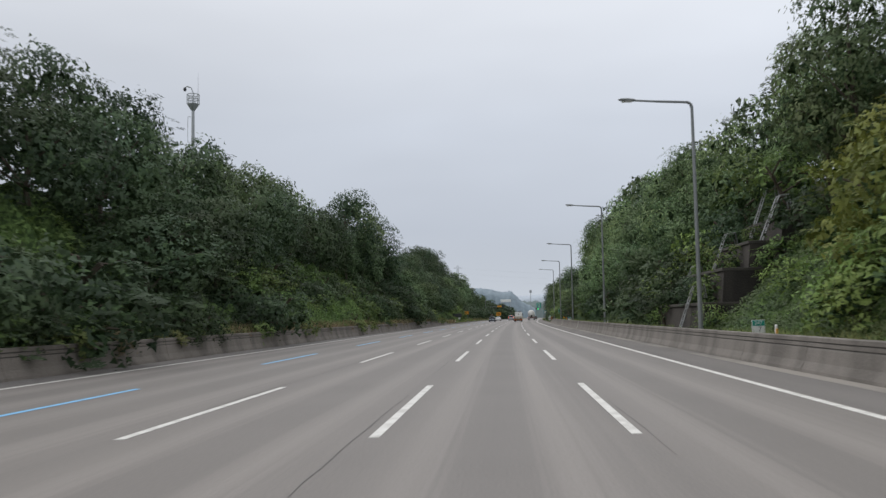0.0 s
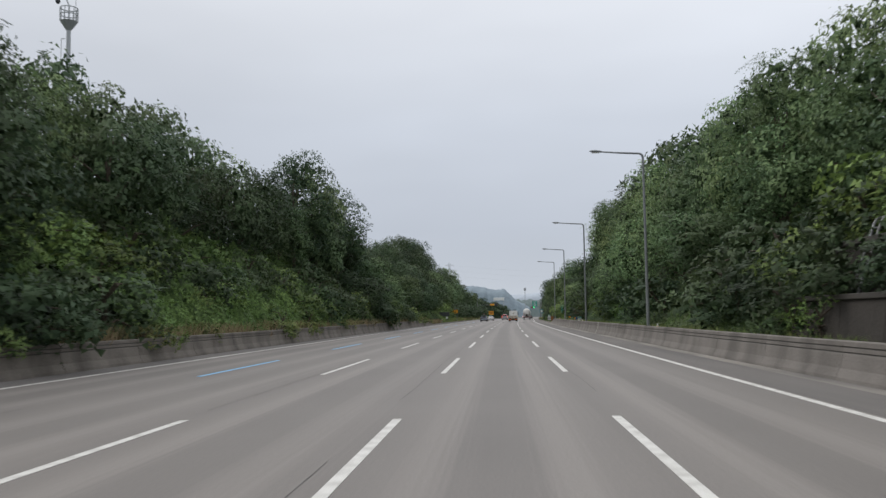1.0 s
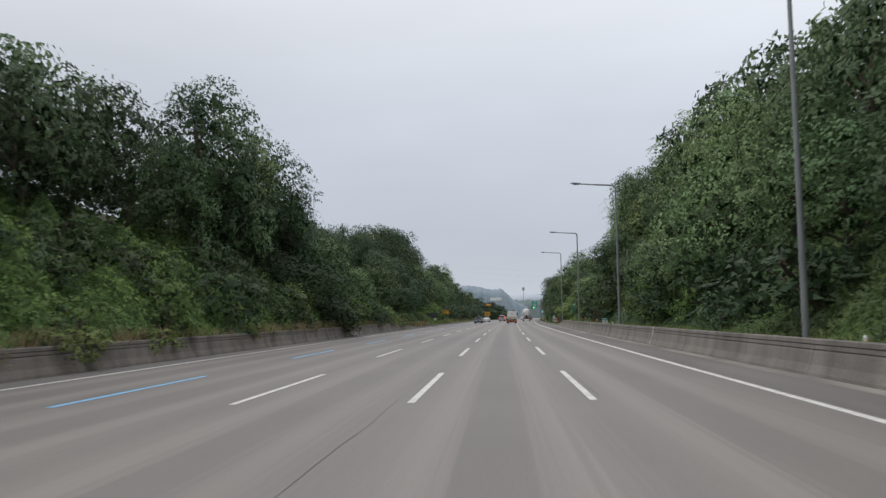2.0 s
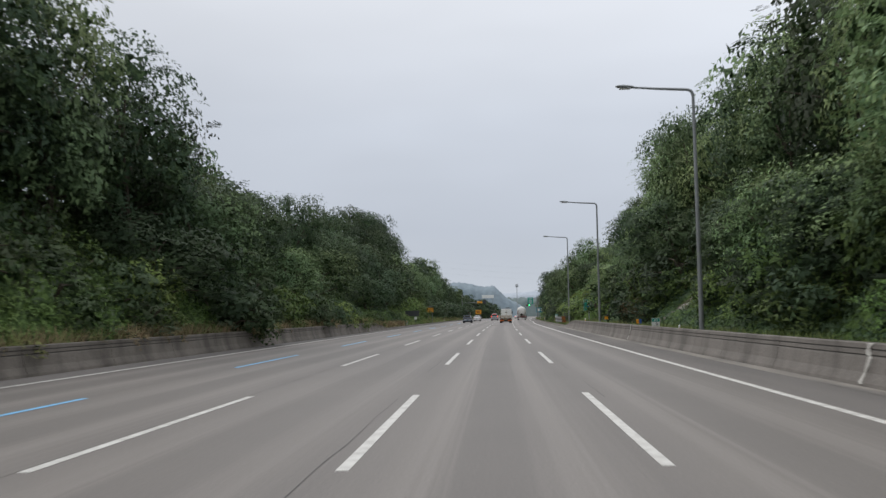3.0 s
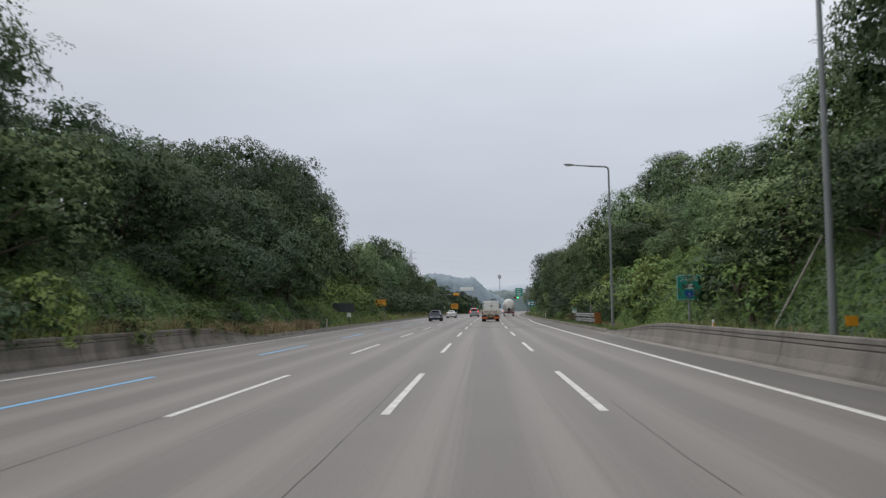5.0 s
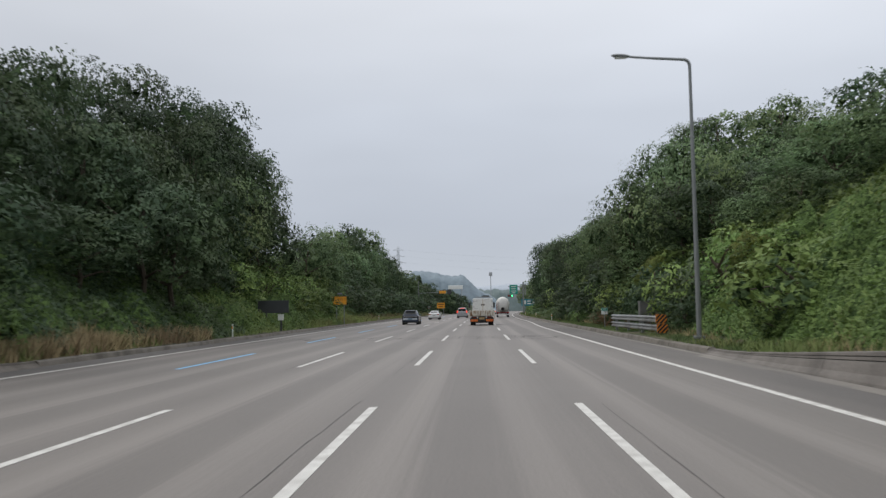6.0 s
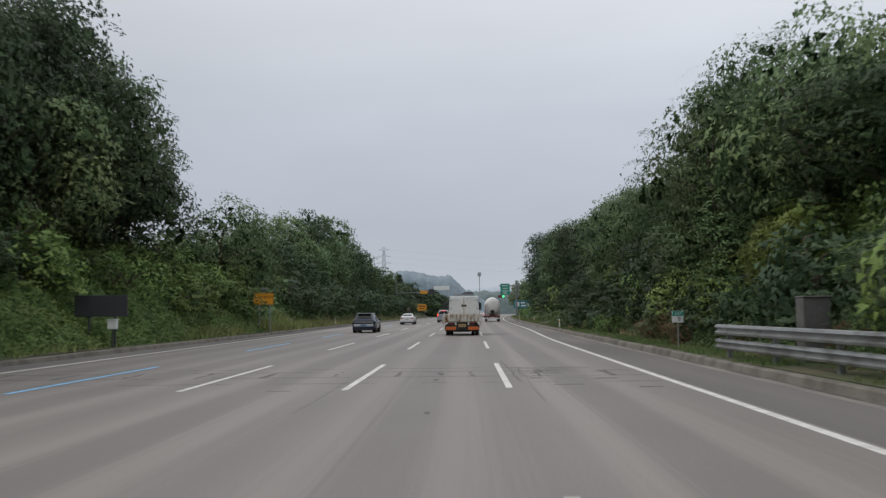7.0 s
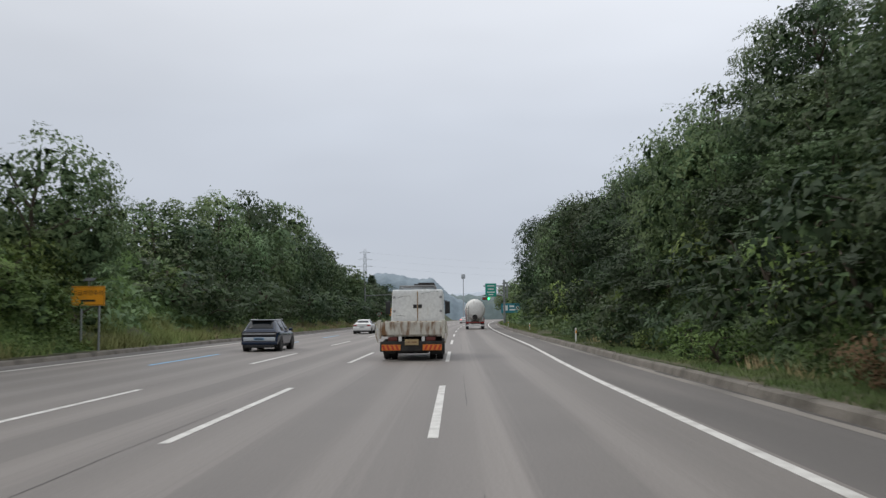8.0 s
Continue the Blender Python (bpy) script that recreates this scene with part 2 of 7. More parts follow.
M_BARK = surface("rough_bark", (0.085, 0.068, 0.050), (0.050, 0.040, 0.030), 0.95, scale=5, fine=22, bump=0.6, stretch=(3, 3, 0.5))
M_STEEL = surface("galvanised_steel", (0.30, 0.315, 0.325), (0.20, 0.215, 0.225), 0.5, 0.55, scale=1.0, fine=20, amount=0.7)
M_LAMP = surface("grey_painted_steel", (0.22, 0.235, 0.24), (0.16, 0.17, 0.175), 0.5, 0.3, scale=0.8, amount=0.7)
M_RAIL = surface("dull_guardrail_steel", (0.31, 0.32, 0.325), (0.15, 0.15, 0.145), 0.42, 0.5, scale=1.5, fine=16, amount=0.9)
M_DARK = plain("dark_rubber", (0.018, 0.018, 0.019), 0.7)
M_BLACK = surface("black_paint", (0.012, 0.012, 0.013), (0.03, 0.03, 0.03), 0.5, scale=4)
M_SIGN_WHITE = surface("white_sign_sheet", (0.72, 0.73, 0.72), (0.55, 0.56, 0.54), 0.45, scale=3, amount=0.5)
M_SIGN_GREEN = surface("green_sign_sheet", (0.012, 0.27, 0.205), (0.012, 0.22, 0.17), 0.45, scale=3, amount=0.5)
M_SIGN_BLUE = surface("blue_sign_sheet", (0.02, 0.09, 0.34), (0.02, 0.07, 0.25), 0.45, scale=3, amount=0.5)
M_SIGN_ORANGE = surface("orange_sign_sheet", (0.78, 0.33, 0.015), (0.62, 0.25, 0.012), 0.45, scale=3, amount=0.5)
M_SIGN_BACK = surface("dark_sign_back", (0.040, 0.043, 0.048), (0.028, 0.03, 0.034), 0.6, scale=2)

# ---------------------------------------------------------------- mesh helpers
def road_x(y):
    """The road's middle: a wide bend to the right that tightens far ahead."""
    return 5.866e-5 * y * y + (1.2e-4 * (y - 300) ** 2 if y > 300 else 0.0)


def mesh_of(name, verts, faces, mats, smooth=False, indices=None, uv=None):
    me = bpy.data.meshes.new(name)
    me.from_pydata([tuple(v) for v in verts], [], [tuple(f) for f in faces])
    for m in mats:
        me.materials.append(m)
    if indices is not None:
        me.polygons.foreach_set("material_index", indices)
    if smooth:
        me.polygons.foreach_set("use_smooth", [True] * len(me.polygons))
    if uv is not None:
        layer = me.uv_layers.new(name="UVMap")
        loops = np.empty(len(me.loops), np.int32)
        me.loops.foreach_get("vertex_index", loops)
        layer.data.foreach_set("uv", np.asarray(uv, np.float32)[loops].ravel())
    me.update()
    return me


def part(name, bm, mat, parent, label=""):
    """One bmesh as one mesh object under a thing or a part."""
    me = bpy.data.meshes.new(name)
    bm.normal_update()
    bm.to_mesh(me)
    bm.free()
    me.materials.append(mat)
    ob = new(name, me)
    ob.parent = parent
    if label:
        ob["label"] = label
    return ob


def thing(name, m, label, category, group="", kind=""):
    ob = new(name)
    ob.empty_display_size = 0.3
    ob.matrix_basis = m
    return tagged(ob, label, category, group, kind)


def box(bm, x0, x1, y0, y1, z0, z1, bevel=0.0):
    r = bmesh.ops.create_cube(bm, size=1.0)
    bmesh.ops.scale(bm, vec=(x1 - x0, y1 - y0, z1 - z0), verts=r["verts"])
    bmesh.ops.translate(bm, vec=((x0 + x1) / 2, (y0 + y1) / 2, (z0 + z1) / 2), verts=r["verts"])
    if bevel:
        edges = list({e for v in r["verts"] for e in v.link_edges})
        bmesh.ops.bevel(bm, geom=edges, offset=bevel, segments=2, profile=0.5, affect="EDGES")
    return bm


def boxes(*specs, bevel=0.0):
    bm = bmesh.new()
    for s in specs:
        box(bm, *s, bevel=bevel)
    return bm


def tube(bm, a, b, r0, r1=None, sides=10):
    """A straight tapered tube from a to b, with closed ends."""
    a, b, r1 = Vector(a), Vector(b), r0 if r1 is None else r1
    m = Matrix.Translation((a + b) / 2) @ (b - a).to_track_quat("Z", "Y").to_matrix().to_4x4()
    bmesh.ops.create_cone(bm, cap_ends=True, segments=sides, radius1=r0, radius2=r1, depth=(b - a).length, matrix=m)
    return bm


def tubes(*specs, sides=10):
    bm = bmesh.new()
    for s in specs:
        tube(bm, *s, sides=sides)
    return bm


def prism(outline, x0, x1):
    """A shape drawn in y, z, pushed out from x0 to x1."""
    bm = bmesh.new()
    a = [bm.verts.new((x0, y, z)) for y, z in outline]
    b = [bm.verts.new((x1, y, z)) for y, z in outline]
    n = len(outline)
    bm.faces.new(a)
    bm.faces.new(b[::-1])
    for i in range(n):
        bm.faces.new((a[i], b[i], b[(i + 1) % n], a[(i + 1) % n]))
    bmesh.ops.recalc_face_normals(bm, faces=bm.faces)
    return bm


def strip_along(name, profile, ys, mat, parent, label=""):
    """A profile of (offset, height) swept along the road; returns one object with UVs in metres."""
    verts, faces, uv = [], [], []
    k = len(profile)
    for y in ys:
        for o, z in profile:
            verts.append((road_x(y) + o, y, z))
            uv.append((o + z, y))
    for i in range(len(ys) - 1):
        for j in range(k - 1):
            a = i * k + j
            faces.append((a, a + 1, a + k + 1, a + k))
    ob = new(name, mesh_of(name, verts, faces, [mat], uv=uv))
    ob.parent = parent
    if label:
        ob["label"] = label
    return ob


def writing(text, size, m, mat, parent, name="lettering", align="CENTER"):
    """Text as a thin mesh under its sign."""
    cu = bpy.data.curves.new(name, "FONT")
    cu.body, cu.size, cu.extrude, cu.align_x, cu.align_y = text, size, 0.002, align, "CENTER"
    tmp = bpy.data.objects.new(name, cu)
    scene.collection.objects.link(tmp)
    me = bpy.data.meshes.new_from_object(tmp.evaluated_get(bpy.context.evaluated_depsgraph_get()))
    bpy.data.objects.remove(tmp)
    bpy.data.curves.remove(cu)
    me.materials.clear()
    me.materials.append(mat)
    ob = new(name, me)
    ob.parent = parent
    ob.matrix_local = m
    return ob


def smooth_step(a, b, x):
    t = min(1.0, max(0.0, (x - a) / (b - a)))
    return t * t * (3 - 2 * t)


# ---------------------------------------------------------------- the cutting: tree-line heights along the road
CREST_L = [(-20, 17), (40, 16.0), (60, 16.1), (82, 16.7), (105, 16.4), (150, 15.4), (164, 15.2), (177, 13.4), (200, 13.2), (211, 15.2), (222, 18.4), (236, 20.8), (252, 19.8), (262, 16), (270, 9), (282, 10.2), (300, 11), (330, 16), (345, 17.5), (364, 18.4), (376, 15.2), (398, 12.2), (412, 9), (470, 8), (620, 10)]
CREST_R = [(-20, 15), (40, 15.6), (55, 17), (76, 18.6), (110, 19.8), (150, 21), (170, 20.5), (182, 16), (192, 12), (214, 11.4), (240, 12.4), (262, 12.0), (290, 14.2), (330, 16.5), (370, 18), (420, 19), (470, 15), (620, 12)]


def crest(table, y):
    return float(np.interp(y, [a for a, _ in table], [b for _, b in table]))


def ground_z(o, y):
    """Height of the ground at an offset from the road's middle."""
    wave = 0.25 * noise.noise(Vector((o * 0.15, y * 0.08, 0.0)))
    if o < 0:
        a = -o
        if a < 14.75:
            return -0.08
        verge = 0.62 + (0.18 - 0.62) * smooth_step(178, 194, y)
        top = max(3.0, crest(CREST_L, y) * 0.72 - 1.5)
        rise = 0.72
        foot = 16.0 + 0.8 * smooth_step(190, 260, y)
    else:
        a = o
        if a < 8.25:
            return -0.08
        verge = 0.66 + (0.2 - 0.66) * smooth_step(180, 195, y)
        top = max(3.0, crest(CREST_R, y) * 0.70 - 1.0)
        top += (2.6 - top) * smooth_step(334, 354, y)         # the cutting opens out past the wood
        rise = 0.85
        foot = 10.4
    if a < foot:
        return verge + wave * 0.3
    h = verge + (a - foot) * rise
    if h > top:
        h = top + (h - top) * 0.12
    h = min(h, top + 5)
    if o > 0:                                       # a hill behind the trees
        h += 12.0 * smooth_step(22, 36, a) * smooth_step(215, 262, y) * (1 - smooth_step(300, 345, y))
    fade = smooth_step(90, 400, a)
    return h * (1 - fade) + 3.0 * fade + wave * min(1.0, (a - foot) * 0.4)


# ground: one sheet to the horizon
g_off = [-3000, -1200, -500, -250, -120, -80, -60, -48, -40, -35, -31, -28, -26, -24, -22, -20.5, -19, -18, -17, -16.3, -15.5, -14.8, -14.7, 0, 8.2, 8.3, 9.3, 10.3, 11.0, 12.0, 13, 14, 15, 16.5, 18, 20, 22, 24, 27, 31, 36, 42, 50, 65, 90, 150, 300, 600, 1500, 3000]
g_y = list(np.arange(-40, 480, 4.0)) + [490, 510, 540, 580, 640, 720, 850, 1100, 1600, 2400, 3600]
gv, gf = [], []
for y in g_y:
    for o in g_off:
        z = ground_z(o, min(y, 620.0))
        if y > 640:
            z = -0.1 if abs(o) < 30 else z * 0.6
        gv.append((road_x(min(y, 640)) + o, y, z))
k = len(g_off)
for i in range(len(g_y) - 1):
    for j in range(k - 1):
        gf.append((i * k + j, i * k + j + 1, (i + 1) * k + j + 1, (i + 1) * k + j))
ground = tagged(new("ground", mesh_of("ground", gv, gf, [M_SOIL], smooth=True)), "earth cut slopes beside the motorway, soil and leaf litter", "ground", kind="structure")

# carriageway, shoulders and gutters
road = thing("road", Matrix.Identity(4), "worn grey-brown concrete motorway with four lanes", "road", kind="structure")
ys = [float(v) for v in np.arange(-30, 700, 5.0)]
strip_along("carriageway", [(-13.0, 0), (-9, 0), (-5.4, 0), (-1.8, 0), (1.8, 0), (5.9, 0)], ys, M_ROAD, road)
strip_along("left_shoulder", [(-14.75, 0.004), (-13.0, 0.0)], ys, M_SHOULDER, road, "dark dusty asphalt shoulder")
strip_along("right_shoulder", [(5.9, 0.0), (7.35, 0.004), (8.25, 0.004)], ys, M_SHOULDER, road, "dark asphalt shoulder with tyre marks")
strip_along("gutter", [(7.42, 0.008), (7.95, 0.012)], [y for y in ys if y < 196], M_GUTTER, road, "pale concrete gutter")
strip_along("gutter", [(7.70, 0.008), (8.08, 0.012)], [y for y in ys if 194 < y < 420], M_GUTTER, road, "pale concrete gutter")


def unit(v):
    return v / np.maximum(np.linalg.norm(v, axis=-1, keepdims=True), 1e-9)


def paint_bar(name, o, y0, y1, width, mat, z=0.006, steps=2, shift=None):
    verts, faces = [], []
    for i in range(steps):
        y = y0 + (y1 - y0) * i / (steps - 1)
        x = road_x(y) + o + (shift(y) if shift else 0.0)
        for s in (-0.5, 0.5):
            verts += [(x + s * width, y, 0.001), (x + s * width, y, z)]
    for i in range(steps - 1):
        a = 4 * i
        faces += [(a + 1, a + 3, a + 7, a + 5), (a, a + 1, a + 5, a + 4), (a + 3, a + 2, a + 6, a + 7)]
    faces += [(0, 2, 3, 1), (4 * steps - 4, 4 * steps - 3, 4 * steps - 1, 4 * steps - 2)]
    ob = new(name, mesh_of(name, verts, faces, [mat]))
    ob.parent = road
    return ob


for k in range(-1, 24):
    y0 = 12.05 + 20 * k
    for o in (-5.4, -1.8, 1.8):
        yy = y0 + (0.2 if o > 0 else 0.0)
        paint_bar("lane_dash", o, yy, yy + 8.92, 0.15, M_WHITE_LINE)
    paint_bar("blue_lane_dash", -9.05, y0 - 0.2, y0 + 8.9, 0.15, M_BLUE_LINE)
paint_bar("edge_line", -12.78, -25, 500, 0.16, M_WHITE_LINE, steps=60)
paint_bar("edge_line", 5.72, -25, 500, 0.18, M_WHITE_LINE, steps=60, shift=lambda y: 0.6 * smooth_step(238, 275, y))

# sealed joints beside the lane lines, wandering a little
def seam(o, y0, y1, width, wander, seed, gap=-0.05):
    rng = np.random.default_rng(seed)
    n = int((y1 - y0) / 0.8)
    drift = np.cumsum(rng.normal(0, wander, n))
    drift -= np.linspace(0, drift[-1], n)
    verts, faces = [], []
    for i in range(n):
        y = y0 + (y1 - y0) * i / (n - 1)
        w = width * rng.uniform(0.25, 1.0) / 2
        x = road_x(y) + o + drift[i]
        verts += [(x - w, y, 0.004), (x + w, y, 0.004)]
        if i and noise.noise(Vector((o, y * 0.11, seed))) > gap:
            a = 2 * i
            faces.append((a - 2, a - 1, a + 1, a))
    ob = new("joint_seal", mesh_of("joint_seal", verts, faces, [M_SEAL]))
    ob.parent = road


for o, seed, gap in ((-9.35, 1, 0.0), (-5.62, 2, 0.0), (-2.0, 3, -0.05), (2.04, 4, 0.06)):
    seam(o, -20, 420, 0.020, 0.012, seed, gap)
# slots of the traffic loops, cut across the lanes and filled with black seal
rng = np.random.default_rng(5)
for lane_o in (-10.9, -7.2, -3.6, 0.0, 3.7):
    for y0 in (215.7,):
        for dx in (-0.95, 0.95):                    # worn in places, broken out in others
            y, drift = y0, rng.normal(0, 0.03)
            while y < y0 + 1.9:
                n = rng.uniform(0.3, 0.7)
                if rng.random() > 0.16:
                    paint_bar("loop_slot", lane_o + dx + drift + rng.normal(0, 0.02), y, min(y + n, y0 + 1.9), rng.uniform(0.05, 0.13), M_SEAL if rng.random() > 0.2 else M_SEAL_WORN, 0.004)
                y += n
        for dy in (-1.9, 0.0, 1.9, 3.2):
            x = lane_o - 1.8
            while x < lane_o + 1.8:
                n = rng.uniform(0.5, 1.2)
                if rng.random() > 0.3:
                    paint_bar("loop_slot", x + n / 2, y0 + dy + rng.normal(0, 0.012), y0 + dy + rng.uniform(0.012, 0.028), n, M_SEAL_WORN, 0.003)
                x += n
for o, y, w, d in ((4.3, 214.6, 0.55, 0.16), (3.2, 213.0, 0.7, 0.10), (4.9, 212.2, 0.5, 0.12), (3.0, 216.6, 0.9, 0.05), (2.6, 214.9, 0.3, 0.22), (0.1, 214.4, 0.12, 0.55), (0.2, 207.6, 0.10, 0.30), (-3.2, 211.9, 0.5, 0.08)):
    paint_bar("road_patch", o, y, y + d, w, M_SEAL, 0.004)


def crack(o0, y0, o1, y1, width, wander, seed, mat):
    """A ragged crack or broken-out slot in the concrete, of uneven width."""
    rng = np.random.default_rng(seed)
    n = max(6, int(math.hypot(o1 - o0, y1 - y0) / 0.10))
    along = unit(np.array([o1 - o0, y1 - y0]))
    across = np.array([-along[1], along[0]])
    drift = np.cumsum(rng.normal(0, wander, n))
    drift -= np.linspace(0, drift[-1], n)
    verts = []
    for i in range(n):
        t = i / (n - 1)
        p = np.array([o0 + (o1 - o0) * t, y0 + (y1 - y0) * t]) + across * drift[i]
        w = width * rng.uniform(0.25, 1.0) * min(1.0, 6 * t + 0.15, 6 * (1 - t) + 0.15) / 2
        for q in (p - across * w, p + across * w):
            verts.append((road_x(q[1]) + q[0], q[1], 0.0085))
    ob = new("road_crack", mesh_of("road_crack", verts, [(2 * i, 2 * i + 1, 2 * i + 3, 2 * i + 2) for i in range(n - 1)], [mat]))
    ob.parent = road


# broken concrete round the loops of the outer lane, and the ragged slots of the others
for k, (o0, y0, o1, y1, w, wander) in enumerate((
        (2.0, 218.9, 4.6, 218.7, 0.08, 0.012), (2.1, 218.4, 3.9, 218.55, 0.06, 0.015), (2.5, 217.9, 4.7, 218.1, 0.07, 0.014),
        (1.95, 217.5, 3.4, 217.3, 0.05, 0.015), (2.2, 216.9, 4.9, 217.05, 0.06, 0.012), (2.0, 216.4, 3.6, 216.55, 0.04, 0.012),
        (2.75, 218.3, 2.95, 217.0, 0.16, 0.03), (3.15, 217.9, 3.25, 217.2, 0.10, 0.03), (2.35, 218.6, 2.3, 216.0, 0.05, 0.02),
        (2.05, 223.0, 2.15, 213.4, 0.035, 0.015), (4.55, 217.7, 4.75, 215.8, 0.13, 0.012),
        (0.12, 217.3, 0.2, 216.3, 0.20, 0.03), (-4.5, 217.6, -4.45, 215.8, 0.10, 0.012), (-1.6, 217.65, 1.7, 217.6, 0.025, 0.008),
        (-1.7, 215.75, 1.6, 215.7, 0.022, 0.008), (3.0, 214.9, 4.8, 214.8, 0.04, 0.014), (2.2, 215.4, 3.9, 215.5, 0.05, 0.014))):
    crack(o0, y0, o1, y1, w, wander, 900 + k, M_SEAL)

# ---------------------------------------------------------------- barriers and kerbs
def barrier(side, base, y0, y1, end, label):
    """A cast concrete barrier with two grooves, in panels; it slopes down to the kerb over its last metres."""
    th = thing("concrete_barrier", Matrix.Identity(4), label, "barrier")
    s = side
    prof = [(0.0, 0.0), (0.02, 0.09), (0.13, 0.30), (0.20, 0.62), (0.215, 0.66), (0.235, 0.665), (0.235, 0.69), (0.22, 0.695), (0.228, 0.79), (0.25, 0.795), (0.25, 0.82), (0.232, 0.825), (0.24, 0.93), (0.27, 0.955), (0.42, 0.955), (0.44, 0.93), (0.46, -0.05)]
    y = y0
    while y < y1 - 0.1:
        ny = min(y1, y + 6.0)
        cuts = [y + 0.012, (y + ny) / 2, ny - 0.012]
        verts, faces, idx = [], [], []
        k = len(prof)
        for yy in cuts:
            drop = 1.0 - 0.8 * smooth_step(end, y1, yy)
            lift = 1.0 + 0.012 * noise.noise(Vector((yy * 0.3, base, 2.0)))
            for o, z in prof:
                verts.append((road_x(yy) + s * (abs(base) + o), yy, z * drop * lift))
        for i in range(2):
            for j in range(k - 1):
                a = i * k + j
                f = (a, a + 1, a + k + 1, a + k)
                faces.append(f if s < 0 else f[::-1])
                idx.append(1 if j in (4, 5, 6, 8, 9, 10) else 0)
        for f in (list(range(k)), list(range(2 * k, 3 * k))):
            faces.append(f)
            idx.append(0)
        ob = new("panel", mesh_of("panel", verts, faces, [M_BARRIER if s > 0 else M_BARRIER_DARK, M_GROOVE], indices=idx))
        ob.parent = th
        y = ny
    return th


right_barrier = barrier(1, 7.9, -24, 196, 176, "stained grey concrete roadside barrier with two dark grooves")
barrier(-1, -14.25, -24, 194, 180, "stained grey concrete barrier below the vine-covered slope")


# lime that has run down at two joints
M_LIME = surface("pale_lime_deposit", (0.46, 0.45, 0.42), (0.28, 0.27, 0.25), 0.9, scale=6, fine=30, amount=0.8)
for y0, w in ((101.9, 0.19), (136.0, 0.11)):
    lime = [(0.01, 0.06), (0.02, 0.09), (0.13, 0.30), (0.165, 0.46), (0.20, 0.62), (0.215, 0.66), (0.22, 0.70), (0.228, 0.79), (0.232, 0.83), (0.24, 0.93), (0.265, 0.952)]
    vs = []
    for k, (o, z) in enumerate(lime):
        half = w * (0.5 + 0.22 * math.sin(k * 2.2)) * (0.7 + 0.05 * k)
        mid = y0 + 0.06 * math.sin(k * 1.1)
        vs += [(road_x(mid) + 7.9 + o - 0.022, mid - half, z), (road_x(mid) + 7.9 + o - 0.022, mid + half, z), (road_x(mid) + 7.9 + o + 0.01, mid - half, z), (road_x(mid) + 7.9 + o + 0.01, mid + half, z)]
    fs = []
    for k in range(len(lime) - 1):
        a = 4 * k
        fs += [(a, a + 4, a + 5, a + 1), (a, a + 2, a + 6, a + 4), (a + 1, a + 5, a + 7, a + 3)]
    ob = new("lime_streak", mesh_of("lime_streak", vs, fs, [M_LIME]))
    ob.parent = right_barrier
    ob["label"] = "pale lime streak down the concrete"


def kerb(side, base, y0, y1, height, label):
    th = thing("kerb", Matrix.Identity(4), label, "kerb", kind="structure")
    y = y0
    while y < y1:
        ny = min(y1, y + 3.0)
        verts, faces = [], []
        drop = 0.012 * math.sin(y * 1.7)
        prof = [(0, 0), (0.05, height - 0.04 + drop), (0.10, height + drop), (0.32, height + drop), (0.34, -0.05)]
        for yy in (y + 0.004, ny - 0.004):
            for o, z in prof:
                verts.append((road_x(yy) + side * (base + o), yy, z))
        for j in range(4):
            f = (j, j + 1, j + 6, j + 5)
            faces.append(f if side < 0 else f[::-1])
        faces += [(0, 1, 2, 3, 4), (5, 6, 7, 8, 9)]
        ob = new("kerb_stone", mesh_of("kerb_stone", verts, faces, [M_KERB]))
        ob.parent = th
        y = ny


kerb(1, 8.05, 196, 420, 0.22, "low mossy concrete kerb along the shoulder")
for k in range(60):                                 # dark line of uneven width along the foot of the kerb
    y = 196 + 2.6 * k
    paint_bar("kerb_foot_line", 8.0 + 0.02 * math.sin(k * 1.3), y, y + 2.6, 0.09 + 0.05 * math.sin(k * 2.9), M_GROOVE, 0.016)
kerb(-1, 14.35, 194, 430, 0.2, "low mossy concrete kerb under the grass verge")

# ---------------------------------------------------------------- plants
def leaf_tris(points, grow, face, length, width, rng, normals, soft=0.7):
    """Small pointed leaves, three vertices each; their shading follows the lump of foliage that they belong to."""
    n = len(points)
    side = unit(np.cross(grow, face))
    up = np.cross(side, grow)
    ln = (length * rng.uniform(0.65, 1.3, n))[:, None]
    wd = (width * rng.uniform(0.7, 1.25, n))[:, None]
    shade = unit(normals * soft + unit(up) * np.sign((up * normals).sum(1, keepdims=True)) * (1 - soft))
    out = np.empty((n, 3, 3))
    out[:, 0], out[:, 1], out[:, 2] = points - side * wd / 2, points + side * wd / 2 + grow * ln * 0.15, points + grow * ln
    g = np.cross(out[:, 1] - out[:, 0], out[:, 2] - out[:, 0])
    flip = (g * shade).sum(1) < 0
    out[flip] = out[flip][:, [0, 2, 1]]
    return out, np.repeat(shade, 3, axis=0)


